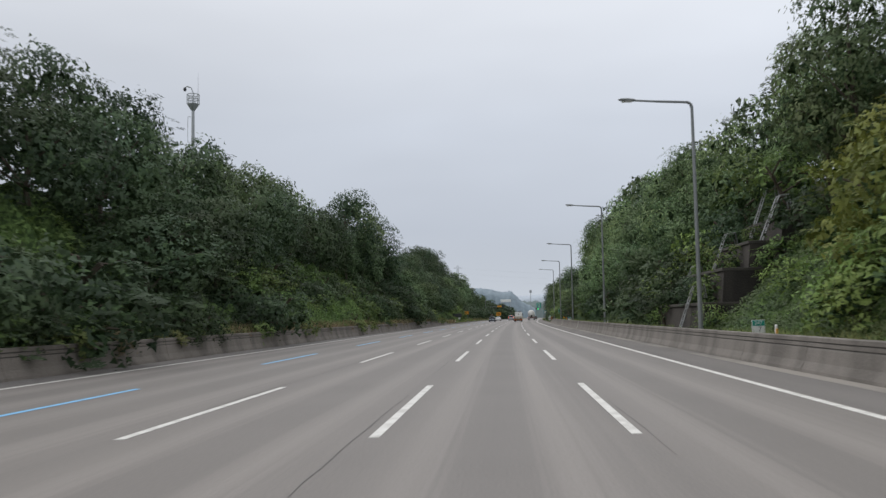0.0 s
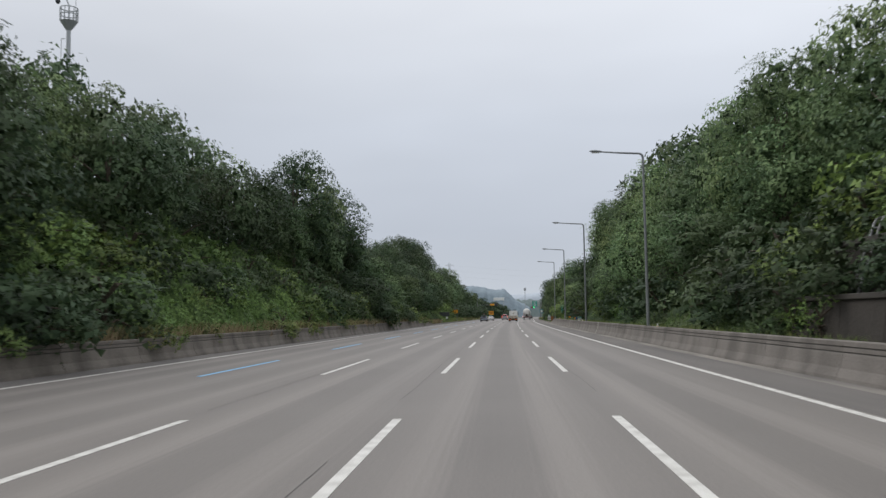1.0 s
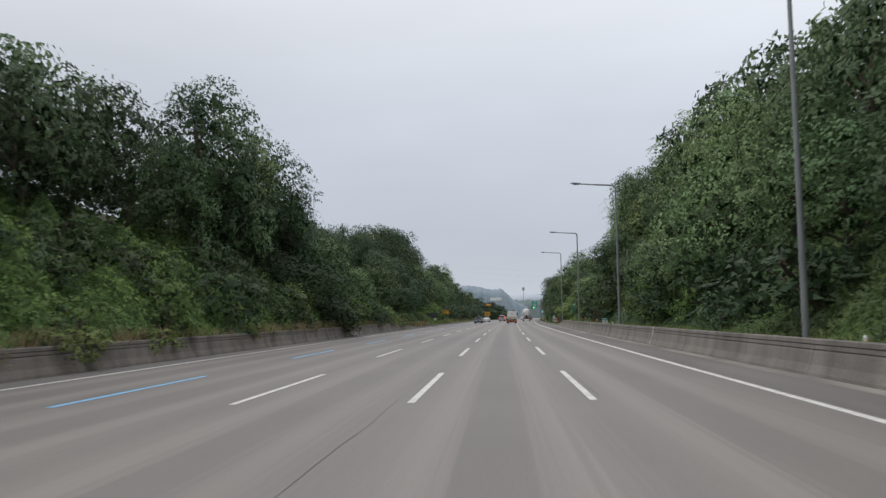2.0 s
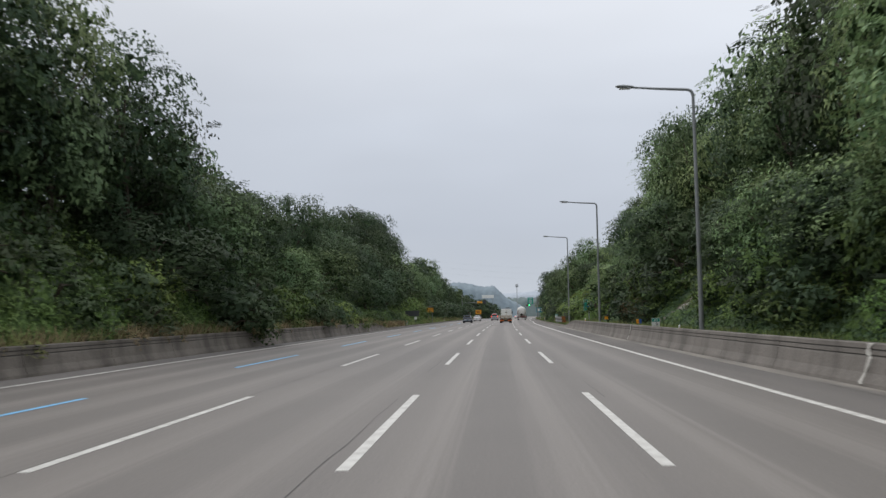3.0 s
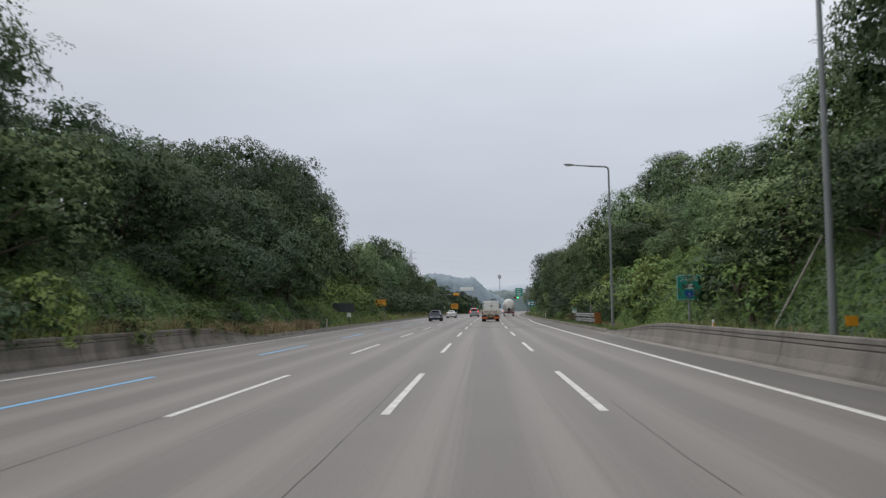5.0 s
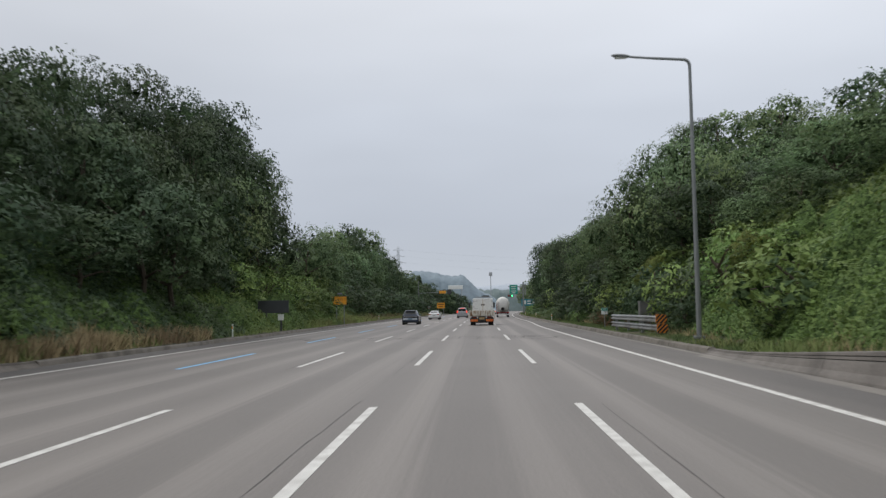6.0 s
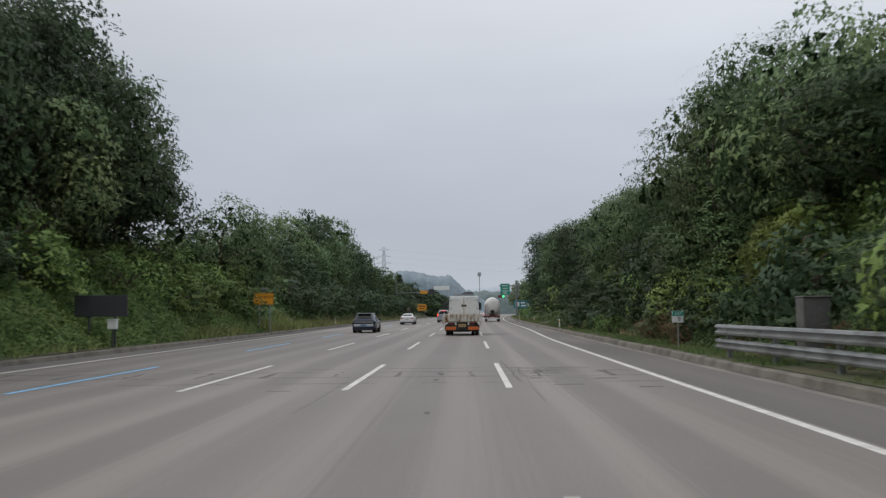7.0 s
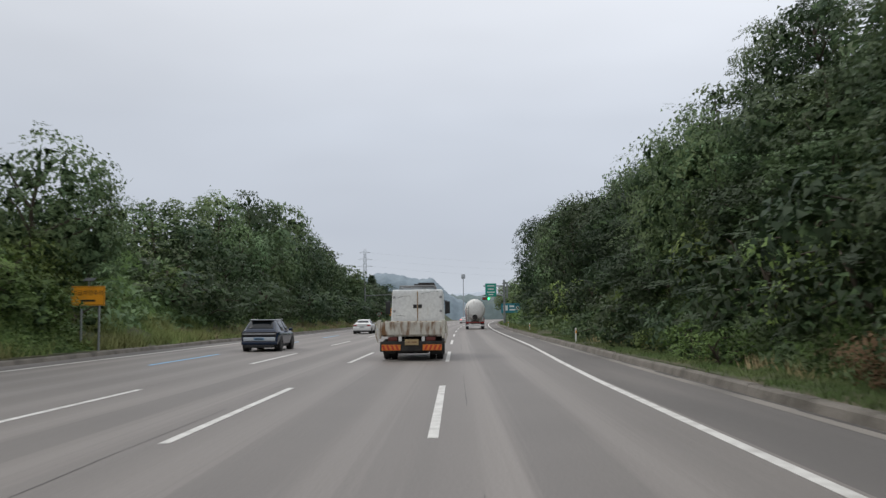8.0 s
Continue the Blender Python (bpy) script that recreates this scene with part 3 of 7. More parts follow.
def sprays(points, normals, per, length, width, rng, reach=0.5, droop=0.35, soft=0.55, up=0.25):
    """Sprays of leaves: each point carries a bunch that fans outwards and hangs at its tips."""
    n = len(points)
    main = unit(normals * np.array([1, 1, 0.35]) + rng.normal(size=(n, 3)) * 0.45 + np.array([0, 0, -droop * 0.6]))
    p = np.repeat(points, per, axis=0)
    nr = np.repeat(unit(normals + np.array([0, 0, up]) + rng.normal(size=(n, 3)) * 0.22), per, axis=0)
    step = np.tile((np.arange(per) + 0.5) / per, n)[:, None]
    mn = np.repeat(main, per, axis=0)
    p = p + mn * step * reach - np.array([0, 0, 1.0]) * droop * reach * step * step
    grow = unit(mn * 0.55 + rng.normal(size=p.shape) * 0.55 + np.array([0, 0, -droop]))
    face = unit(nr + np.array([0, 0, 0.5]) + rng.normal(size=p.shape) * 0.3)
    return leaf_tris(p, grow, face, length, width, rng, nr, soft)


def boughs(points, normals, rng, reach, nodes, frond, pairs, leaf, width):
    """Flat, arching branch tips: side stalks in pairs along a bough, leaflets in pairs along each stalk."""
    n = len(points)
    z = np.array([0, 0, 1.0])
    grow = unit(normals * np.array([1, 1, 0.35]) + rng.normal(size=(n, 3)) * np.array([0.4, 0.4, 0.22]) + z * 0.16)
    face = unit(z + normals * 0.30 + rng.normal(size=(n, 3)) * 0.16)
    side = unit(np.cross(grow, face))
    nr = unit(normals * 0.75 + z * 0.6 + rng.normal(size=(n, 3)) * 0.12)
    size = rng.uniform(0.65, 1.3, (n, 1))
    tris, shades = [], []
    for k in range(nodes):
        t = (k + 0.6) / nodes
        p = points + grow * reach * size * t - z * reach * size * 0.42 * t * t
        for s in (-1, 1):
            d = unit(side * s + grow * (0.45 + 0.5 * t) + rng.normal(size=(n, 3)) * 0.14 - z * (0.10 + 0.2 * t))
            fl = frond * size * (1.1 - 0.75 * abs(t - 0.35))
            across = unit(np.cross(d, face))
            for q in range(pairs):
                u = (q + 0.55) / pairs
                pp = p + d * fl * u - z * fl * 0.30 * u * u
                for r in (-1, 1):
                    a, h = leaf_tris(pp, unit(across * r + d * 0.65 - z * 0.22), face, leaf * (1.12 - 0.4 * u), width, rng, nr, 0.84)
                    tris.append(a)
                    shades.append(h)
    return np.concatenate(tris), np.concatenate(shades)


def leaf_mesh(name, groups, mat, core=None):
    """One mesh of leaf triangles, with an inner form whose colour holds the shade where one is given."""
    tri = np.concatenate([g[0] for g in groups]).reshape(-1, 3)
    nor = np.concatenate([g[1] for g in groups])
    n = len(tri) // 3
    cv, cf, cn = core if core else (np.zeros((0, 3)), np.zeros((0, 3), int), np.zeros((0, 3)))
    me = bpy.data.meshes.new(name)
    me.vertices.add(3 * n + len(cv))
    me.vertices.foreach_set("co", np.concatenate([tri, cv]).astype(np.float32).ravel())
    loops = np.concatenate([np.arange(3 * n), (cf + 3 * n).ravel()]).astype(np.int32)
    me.loops.add(len(loops))
    me.loops.foreach_set("vertex_index", loops)
    me.polygons.add(n + len(cf))
    me.polygons.foreach_set("loop_start", np.arange(0, 3 * (n + len(cf)), 3).astype(np.int32))
    me.materials.append(mat)
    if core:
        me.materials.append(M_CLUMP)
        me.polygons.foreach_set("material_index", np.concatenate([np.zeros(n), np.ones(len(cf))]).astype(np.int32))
    me.update(calc_edges=True)
    me.normals_split_custom_set_from_vertices(np.concatenate([nor, cn]).tolist())
    return me


def crown_mesh(name, seed, radius, low, high, lumps, leaves, length, width, mat, feather=False, ragged=0.15, top=0.5):
    """A crown of flat lumps of foliage in layers round a dome, each with its own coat of leaf sprays, open and uneven at the edge."""
    rng = np.random.default_rng(seed)
    mid = low + (high - low) * top
    cs, rs = [], []
    for i in range(lumps):
        f = (i + 0.5) / lumps
        cz = 1 - 1.85 * f                                  # from the top down, past the middle
        ring = math.sqrt(max(0.0, 1 - cz * cz))
        ang = i * 2.399 + rng.uniform(-0.5, 0.5)
        d = rng.uniform(0.62, 0.93)
        h = (high - mid) if cz > 0 else (mid - low)
        d *= 0.86 if cz > 0.75 else 1.0
        cs.append((math.cos(ang) * ring * radius * d, math.sin(ang) * ring * radius * d, mid + cz * h * d))
        rs.append(radius * (0.20 + 0.27 * rng.random() ** 1.3))
    cs, rs = np.array(cs), np.array(rs)
    centre = np.array([0, 0, mid])
    pts, nrm = [], []
    total = (rs ** 2).sum()
    for c, r in zip(cs, rs):
        per = max(12, int(leaves * r * r / total))
        out = unit((c - centre) * np.array([1, 1, 0.4]))
        d = unit(rng.normal(size=(per, 3)) + out * 0.55 + np.array([0, 0, 0.35]))
        wob = np.array([noise.noise(Vector(c + q * r * 1.2) * 1.1) for q in d])[:, None]
        rad = r * (0.82 + 0.30 * rng.random((per, 1)) + 0.38 * wob + ragged * (rng.random((per, 1)) > 0.88) * rng.random((per, 1)) * 0.9)
        pts.append(c + d * rad * np.array([1.12, 1.12, 0.9]))
        nrm.append(unit(d + out * 0.25))
    pts, nrm = np.concatenate(pts), np.concatenate(nrm)
    order = rng.permutation(len(pts))
    pts, nrm = pts[order], nrm[order]
    k = len(pts)
    nf = int(k * (0.017 if feather else 0.021))
    ni = nf + int(k * (0.48 if feather else 0.60))
    coat = pts[nf:ni] - nrm[nf:ni] * (0.14 + 0.25 * rng.random((ni - nf, 1))) * radius * 0.11
    face = unit(nrm[nf:ni] + rng.normal(size=coat.shape) * 0.35)
    reach = max(radius * 0.27, length * 3.5)
    tip = pts[:nf] - nrm[:nf] * reach * 0.30
    groups = [boughs(tip, nrm[:nf], rng, reach, 4, length * 3.4, 3, length * 0.95, width * 0.85) if feather else boughs(tip, nrm[:nf], rng, reach, 3, length * 2.0, 2, length * 1.12, width * 1.1),
              leaf_tris(coat, unit(np.cross(face, rng.normal(size=coat.shape)) + np.array([0, 0, -0.5])), face, length * 1.3, width * (1.9 if feather else 1.6), rng, unit(nrm[nf:ni] + np.array([0, 0, 0.25])), 0.80)]
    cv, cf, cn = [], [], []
    for c, r in zip(np.vstack([centre, cs]), np.concatenate([[0.0], rs])):      # inner leaves, shade painted in: of the whole crown, then of each lump
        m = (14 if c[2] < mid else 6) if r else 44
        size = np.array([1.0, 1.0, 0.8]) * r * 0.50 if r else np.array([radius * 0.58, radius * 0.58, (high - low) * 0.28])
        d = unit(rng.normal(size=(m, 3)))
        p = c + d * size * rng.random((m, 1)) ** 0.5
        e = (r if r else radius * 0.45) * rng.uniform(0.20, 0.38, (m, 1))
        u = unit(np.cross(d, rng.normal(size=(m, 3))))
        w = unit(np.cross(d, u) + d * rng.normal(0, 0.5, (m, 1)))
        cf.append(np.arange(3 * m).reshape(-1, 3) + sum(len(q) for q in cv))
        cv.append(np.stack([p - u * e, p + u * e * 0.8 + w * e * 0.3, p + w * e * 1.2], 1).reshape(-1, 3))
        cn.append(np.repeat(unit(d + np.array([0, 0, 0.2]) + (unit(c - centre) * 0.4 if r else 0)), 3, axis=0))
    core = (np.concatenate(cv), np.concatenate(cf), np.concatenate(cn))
    me = leaf_mesh(name, groups, mat, core)
    return me, cs, float(np.percentile(groups[0][0][:, :, 2], 99.3))


def trunk_bmesh(seed, height, thick, tips):
    """A tapered, slightly bent trunk with limbs that reach into the crown."""
    rng = np.random.default_rng(seed)
    bm = bmesh.new()
    p, r = Vector((0, 0, -0.6)), thick
    joints = [p.copy()]
    for i in range(5):
        q = p + Vector((rng.normal(0, 0.16), rng.normal(0, 0.16), (height + 0.6) / 5))
        tube(bm, p, q, r, r * 0.8, 6)
        p, r = q, r * 0.8
        joints.append(p.copy())
    for t in tips[:7]:
        t = Vector(t)
        j = min(joints, key=lambda v: abs(v.z - t.z * 0.62))
        mid = j.lerp(t, 0.5) + Vector((rng.normal(0, 0.15), rng.normal(0, 0.15), 0.25))
        tube(bm, j, mid, thick * 0.42, thick * 0.26, 4)
        tube(bm, mid, t, thick * 0.26, thick * 0.10, 4)
    return bm


def tree_kind(name, seed, radius, low, high, lumps, leaves, length, width, mat, label, feather=False, ragged=0.15, top=0.5, group="trees on the cut slopes"):
    """The meshes of one sort of tree; plant() makes the first one and copies it afterwards."""
    me, cs, h = crown_mesh("crown", seed, radius, low, high, lumps, leaves, length, width, mat, feather, ragged, top)
    bm = trunk_bmesh(seed, high * 0.7, 0.05 + radius * 0.045, [cs[i] for i in sorted(range(len(cs)), key=lambda i: (i * 7) % len(cs))])
    tm = bpy.data.meshes.new("trunk")
    bm.to_mesh(tm)
    bm.free()
    tm.materials.append(M_BARK)
    return dict(name=name, label=label, crown=me, trunk=tm, high=h, group=group, first=None)


TREES = {}
TREES["round"] = [tree_kind("broadleaf_tree", 11, 3.7, 0.6, 8.2, 30, 5300, 0.195, 0.11, M_LEAF_A, "rounded broadleaf tree with dense mid-green leaves"),
    tree_kind("broadleaf_tree", 12, 3.4, 0.8, 7.4, 27, 5000, 0.19, 0.11, M_LEAF_C, "dark green broadleaf tree draped with vines"),
    tree_kind("broadleaf_tree", 13, 4.0, 0.4, 7.8, 32, 5400, 0.195, 0.115, M_LEAF_A, "spreading broadleaf tree with an uneven crown", False, 0.3)]
TREES["feather"] = [tree_kind("locust_tree", 21, 3.5, 0.8, 8.8, 30, 6200, 0.18, 0.075, M_LEAF_B, "locust tree with feathery drooping light green leaves", True, 0.45),
    tree_kind("locust_tree", 22, 3.9, 0.6, 8.0, 30, 6200, 0.18, 0.075, M_LEAF_B, "leaning locust tree with feathery leaves and open crown", True, 0.55)]
TREES["tall"] = [tree_kind("tall_tree", 31, 3.6, 1.0, 11.5, 40, 7600, 0.19, 0.11, M_LEAF_C, "tall dark green tree with an irregular layered crown", False, 0.3, 0.45),
    tree_kind("tall_tree", 32, 3.5, 1.0, 10.8, 38, 7400, 0.20, 0.11, M_LEAF_A, "tall broadleaf tree with gaps between its limbs", False, 0.4, 0.45)]
TREES["tall_feather"] = [tree_kind("locust_tree", 36, 3.9, 1.0, 12.0, 46, 9000, 0.19, 0.08, M_LEAF_B, "tall locust tree with layered feathery leaves", True, 0.35)]
TREES["back"] = [tree_kind("hillside_tree", 33, 3.7, -0.6, 8.6, 26, 1800, 0.33, 0.18, M_LEAF_C, "dark green tree on the upper slope", False, 0.3),
    tree_kind("hillside_tree", 34, 3.9, -0.6, 8.2, 26, 1800, 0.33, 0.18, M_LEAF_A, "mid green tree on the upper slope", False, 0.35),
    tree_kind("hillside_tree", 35, 3.7, -0.6, 9.0, 26, 1800, 0.31, 0.13, M_LEAF_B, "airy locust tree on the upper slope", True, 0.5)]
TREES["dark_shrub"] = [tree_kind("slope_shrub", 63, 1.8, -0.2, 2.3, 16, 1050, 0.155, 0.102, M_LEAF_C, "dark green rounded bush in the hedge along the slope", group="shrubs on the verge")]
TREES["dead_shrub"] = [tree_kind("dead_brush", 64, 1.5, -0.2, 1.8, 14, 1800, 0.13, 0.05, M_DEAD, "heap of dead brown brush on the verge", True, 0.5, group="shrubs on the verge")]
TREES["dome"] = [tree_kind("umbrella_tree", 37, 3.9, 3.2, 9.6, 34, 9000, 0.19, 0.085, M_LEAF_C, "dark umbrella-shaped tree with layered feathery leaves", True, 0.2, 0.35)]
TREES["weed"] = [tree_kind("weed_clump", 65, 1.3, -0.3, 1.4, 12, 800, 0.17, 0.045, M_DRY, "tan dry weeds hanging over the concrete barrier", True, 0.6, group="weeds on the barrier"),
    tree_kind("weed_clump", 66, 1.3, -0.3, 1.3, 12, 800, 0.15, 0.08, M_GRASS, "green weeds hanging over the concrete barrier", False, 0.5, group="weeds on the barrier")]
TREES["yellow"] = [tree_kind("yellowing_tree", 41, 3.0, -0.6, 6.6, 24, 6400, 0.18, 0.11, M_LEAF_Y, "bushy tree with yellowish green leaves")]
TREES["far"] = [tree_kind("woodland_tree", 51, 3.8, -0.6, 8.6, 20, 1700, 0.42, 0.25, M_LEAF_C, "dark green woodland tree farther along the cutting"),
    tree_kind("woodland_tree", 52, 4.1, -0.6, 7.6, 20, 1700, 0.42, 0.25, M_LEAF_A, "mid green woodland tree farther along the cutting")]
TREES["shrub"] = [tree_kind("slope_shrub", 61, 1.7, -0.2, 2.4, 16, 1050, 0.155, 0.102, M_VINE, "low leafy shrub at the foot of the slope", group="shrubs on the verge"),
    tree_kind("slope_shrub", 62, 1.5, -0.2, 2.0, 14, 1050, 0.15, 0.06, M_VINE, "dense green shrub at the foot of the slope", True, 0.3, group="shrubs on the verge")]


def plant(kind, i, x, y, z, height, turn, squash=1.0):
    if kind == "dark":                                  # the darker of the broadleaf sorts
        kind, i = ("tall", 0) if height > 10.4 else ("round", 1)
    elif height > 10.4 and kind in ("round", "feather"):
        kind = "tall" if kind == "round" else "tall_feather"
    k = TREES[kind][i % len(TREES[kind])]
    s = height / k["high"]
    m = Matrix.LocRotScale((x, y, z), Euler((radians(4 * math.sin(turn * 7)), radians(4 * math.cos(turn * 5)), turn)), (s * squash, s * squash, s))
    if k["first"] is None:
        th = k["first"] = thing(k["name"], m, k["label"], "shrub" if "shrub" in kind else "tree", k["group"])
        for nm in ("trunk", "crown"):
            ob = new(nm, k[nm])
            ob.parent = th
        return th
    return copy_thing(k["first"], m @ Matrix.Diagonal([1 / v for v in k["first"].scale] + [1]))


# side, row and stretch where the rows of trees are broken
CLEAR = [(-1, 22.8, 162, 176), (-1, 27.5, 174, 183), (1, 13.4, 152, 170), (1, 16.6, 167, 177), (1, 13.4, 338, 480), (1, 16.6, 338, 480), (1, 20.5, 338, 480)]


def wood(side, table, ref, rows, seed):
    """Trees in rows up the slope; their tops keep to the tree line."""
    rng = np.random.default_rng(seed)
    for off, step, lo, hi, kinds, gaps in rows:
        y = 8.0 + step * rng.random()
        while y < 470:
            far = y > 385
            o = off + rng.uniform(-1.2, 1.2)
            yy = y + rng.uniform(-0.25, 0.25) * step
            line = 1.7 + (crest(table, yy) - 1.7) * (o / ref)
            z = ground_z(side * o, yy)
            h = line * rng.uniform(lo, hi) - z
            if h > 2.0 and not any(a < yy < b for a, b in gaps):
                kind = "far" if far else "back" if y > 300 else kinds[int(rng.integers(len(kinds)))]
                hh = min(h, 15.0)
                if kind == "back" and side > 0 and 172 < yy < 236:
                    kind = "feather" if int(yy) % 2 else "round"
                # on these stretches the darker leaf colour also stands in for shade
                if (side < 0 and (185 < yy < 262 or 20 < yy < 64)) or (side > 0 and 222 < yy < 300 and int(yy * 3) % 5 > 0):
                    kind = "dark"
                sort, turn = int(rng.integers(6)), rng.uniform(0, 6.28)
                if not any(side == s and off == q and a < yy < b for s, q, a, b in CLEAR):
                    plant(kind, sort, road_x(yy) + side * o, yy, z + (h - hh) - 0.2, hh, turn, float(np.clip(7.6 / hh, 0.8, 1.5)) if not far else 1.3)
            y += step * rng.uniform(0.8, 1.2) * (1.2 if far else 1.0)


wood(-1, CREST_L, 24.0, [(18.8, 6.8, 0.48, 0.80, ["dark", "dark", "round", "feather"], [(8, 36), (64, 124), (136, 148), (194, 202), (224, 420)]),
                         (22.8, 6.4, 0.78, 1.0, ["dark", "feather", "dark", "round"], [(254, 300)]),
                         (27.5, 7.4, 0.88, 1.02, ["back"], []),
                         ], 71)
wood(1, CREST_R, 18.0, [(13.4, 6.6, 0.45, 0.78, ["feather", "round", "dark", "feather"], [(8, 66), (130, 141), (180, 228), (290, 480)]),
                        (16.6, 6.2, 0.76, 0.98, ["feather", "round", "feather"], [(8, 58), (184, 206)]),
                        (20.5, 7.2, 0.86, 1.0, ["back"], [])], 72)
# single trees that stand out
TREES_RIGHT = (   # kind, sort, offset, y, z, height, slimness
    ("yellow", 0, 13.4, 28.5, 1.5, 6.8, 0.95),
    ("yellow", 0, 15.8, 32.5, 4.0, 6.2, 0.95),
    ("tall_feather", 0, 17.6, 47, 7.4, 9.8, 0.85),
    ("tall", 1, 17.0, 41, 6.6, 10.4, 0.85),
    ("tall_feather", 0, 16.6, 156, 6.0, 12.8, 0.65),
    ("tall", 1, 15.8, 150, 5.0, 12.4, 0.65),
    ("feather", 0, 12.0, 107, 1.6, 5.6, 0.9),
    ("round", 1, 12.3, 112.5, 1.8, 5.2, 1.0),
    ("feather", 1, 12.2, 118, 1.8, 6.0, 0.9),
    ("round", 1, 12.6, 123.5, 2.0, 5.6, 1.0),
    ("feather", 0, 13.4, 128.5, 2.6, 5.6, 0.9),
    ("feather", 0, 12.9, 150.5, 2.6, 5.2, 1.0),     # lower trees before the tall ones
    ("feather", 1, 13.4, 156, 3.0, 5.8, 0.95),
    ("feather", 0, 12.8, 161.5, 2.4, 4.8, 1.0),
    ("round", 1, 13.4, 167, 2.8, 4.6, 1.0),
    ("feather", 1, 15.8, 170, 4.6, 5.0, 1.0),
    ("round", 0, 15.6, 175.5, 4.6, 4.8, 1.0),
    ("feather", 1, 13.0, 256, 2.0, 8.2, 0.8),
    ("feather", 0, 14.6, 262, 3.4, 8.6, 0.8),
    ("feather", 1, 12.8, 232.5, 1.4, 10.5, 0.8),
    ("feather", 0, 15.4, 235, 3.4, 11.4, 0.85),
    ("round", 2, 15.6, 227.5, 3.6, 10.0, 0.8),
    ("tall", 0, 13.4, 298, 0.9, 11.6, 0.8),         # the end of the wood, dark down to the ground
    ("tall", 1, 13.6, 306, 0.9, 12.2, 0.8),
    ("tall", 0, 13.4, 314, 0.9, 12.4, 0.8),
    ("tall", 0, 13.3, 322, 0.8, 12.8, 0.8),
    ("tall", 0, 13.2, 330, 0.8, 12.6, 0.8),
    ("tall", 0, 16.6, 334, 2.0, 12.4, 0.8),
    ("round", 1, 13.2, 337, 0.4, 8.0, 0.9),
    ("tall", 0, 20.0, 332, 3.0, 12.0, 0.9),
)
TREES_LEFT = (   # the same on the other side
    ("tall", 1, -21.0, 121.5, 3.8, 14.6, 0.74),
    ("tall", 0, -19.7, 128.0, 3.2, 13.4, 0.80),
    ("tall", 0, -22.5, 117, 5.6, 13.6, 0.85),
    ("round", 2, -19.4, 265, 2.6, 8.8, 0.9),
    ("feather", 0, -19.0, 270, 2.6, 7.6, 0.8),
    ("tall", 0, -23.6, 243, 5.0, 15.4, 0.8),
    ("tall", 1, -23.0, 251, 4.8, 14.6, 0.8),
    ("round", 0, -21.6, 238, 4.0, 10.3, 0.9),
    ("round", 1, -21.5, 250, 4.0, 8.5, 0.9),
    ("dome", 0, -21.3, 171, 4.3, 10.4, 0.78),
)
TREES_HILL = (   # on the hill behind
    ("tall", 1, 33.0, 303, 19.0, 12.0, 0.8),
    ("tall", 0, 36.0, 296, 20.0, 10.5, 0.9),
    ("back", 0, 31.0, 285, 17.5, 9.0, 1.1),
    ("back", 1, 29.5, 268, 16.0, 8.5, 1.1),
    ("back", 2, 33.0, 256, 16.0, 8.0, 1.1),
    ("back", 0, 36.0, 244, 15.0, 8.0, 1.1),
    ("back", 1, 32.0, 312, 17.0, 9.5, 1.1),
    ("back", 0, 40.0, 232, 14.5, 8.0, 1.1),
    ("back", 2, 37.0, 270, 18.5, 8.5, 1.1),
    ("back", 1, 41.0, 285, 20.0, 9.0, 1.1),
)
for kind, i, off, y, z, h, q in TREES_RIGHT + TREES_LEFT + TREES_HILL:
    plant(kind, i, road_x(y) + off, y, z, h, y * 1.7, q)


def conifer(seed, high, radius):
    """A pointed conifer in drooping tiers."""
    rng = np.random.default_rng(seed)
    n = 2600
    f = rng.random(n) ** 0.7
    tier = np.floor(f * 13) / 13
    r = radius * (1.05 - tier) * (0.55 + 0.5 * rng.random(n))
    a = rng.uniform(0, math.tau, n)
    d = np.stack([np.cos(a), np.sin(a), np.zeros(n)], 1)
    p = d * r[:, None] + np.array([0, 0, 1.0]) * (0.6 + tier * (high - 1.0) - 0.22 * r + rng.normal(0, 0.12, n))[:, None]
    return leaf_mesh("crown", [sprays(p, unit(d + np.array([0, 0, 0.5])), 1, 0.55, 0.22, rng, 0.3, 0.3)], M_LEAF_C)


for off, y, h, q in ((-22.4, 428, 7.4, 2.0), (-24.0, 440, 8.6, 2.1), (-21.6, 447, 6.8, 1.9), (-20.5, 437, 6.0, 1.8), (-23.2, 434, 7.9, 2.0), (-25.0, 450, 7.8, 2.1)):
    th = thing("conifer", pose(road_x(y) + off, y, ground_z(off, y) - 0.1), "dark pointed conifer at the end of the wood", "tree")
    part("trunk", tubes(((0, 0, -0.3), (0, 0, h * 0.9), 0.16, 0.04), sides=6), M_BARK, th)
    ob = new("crown", conifer(int(y), h, q))
    ob.parent = th
for k, y in enumerate(range(190, 336, 6)):
    off = 25.5 + 2.0 * math.sin(k * 2.3)
    plant("back" if y > 238 else "round", k, road_x(y) + off, y, ground_z(off, y) - 0.3, 6.2 + 1.2 * math.sin(k * 1.7), k * 1.3, 1.2)
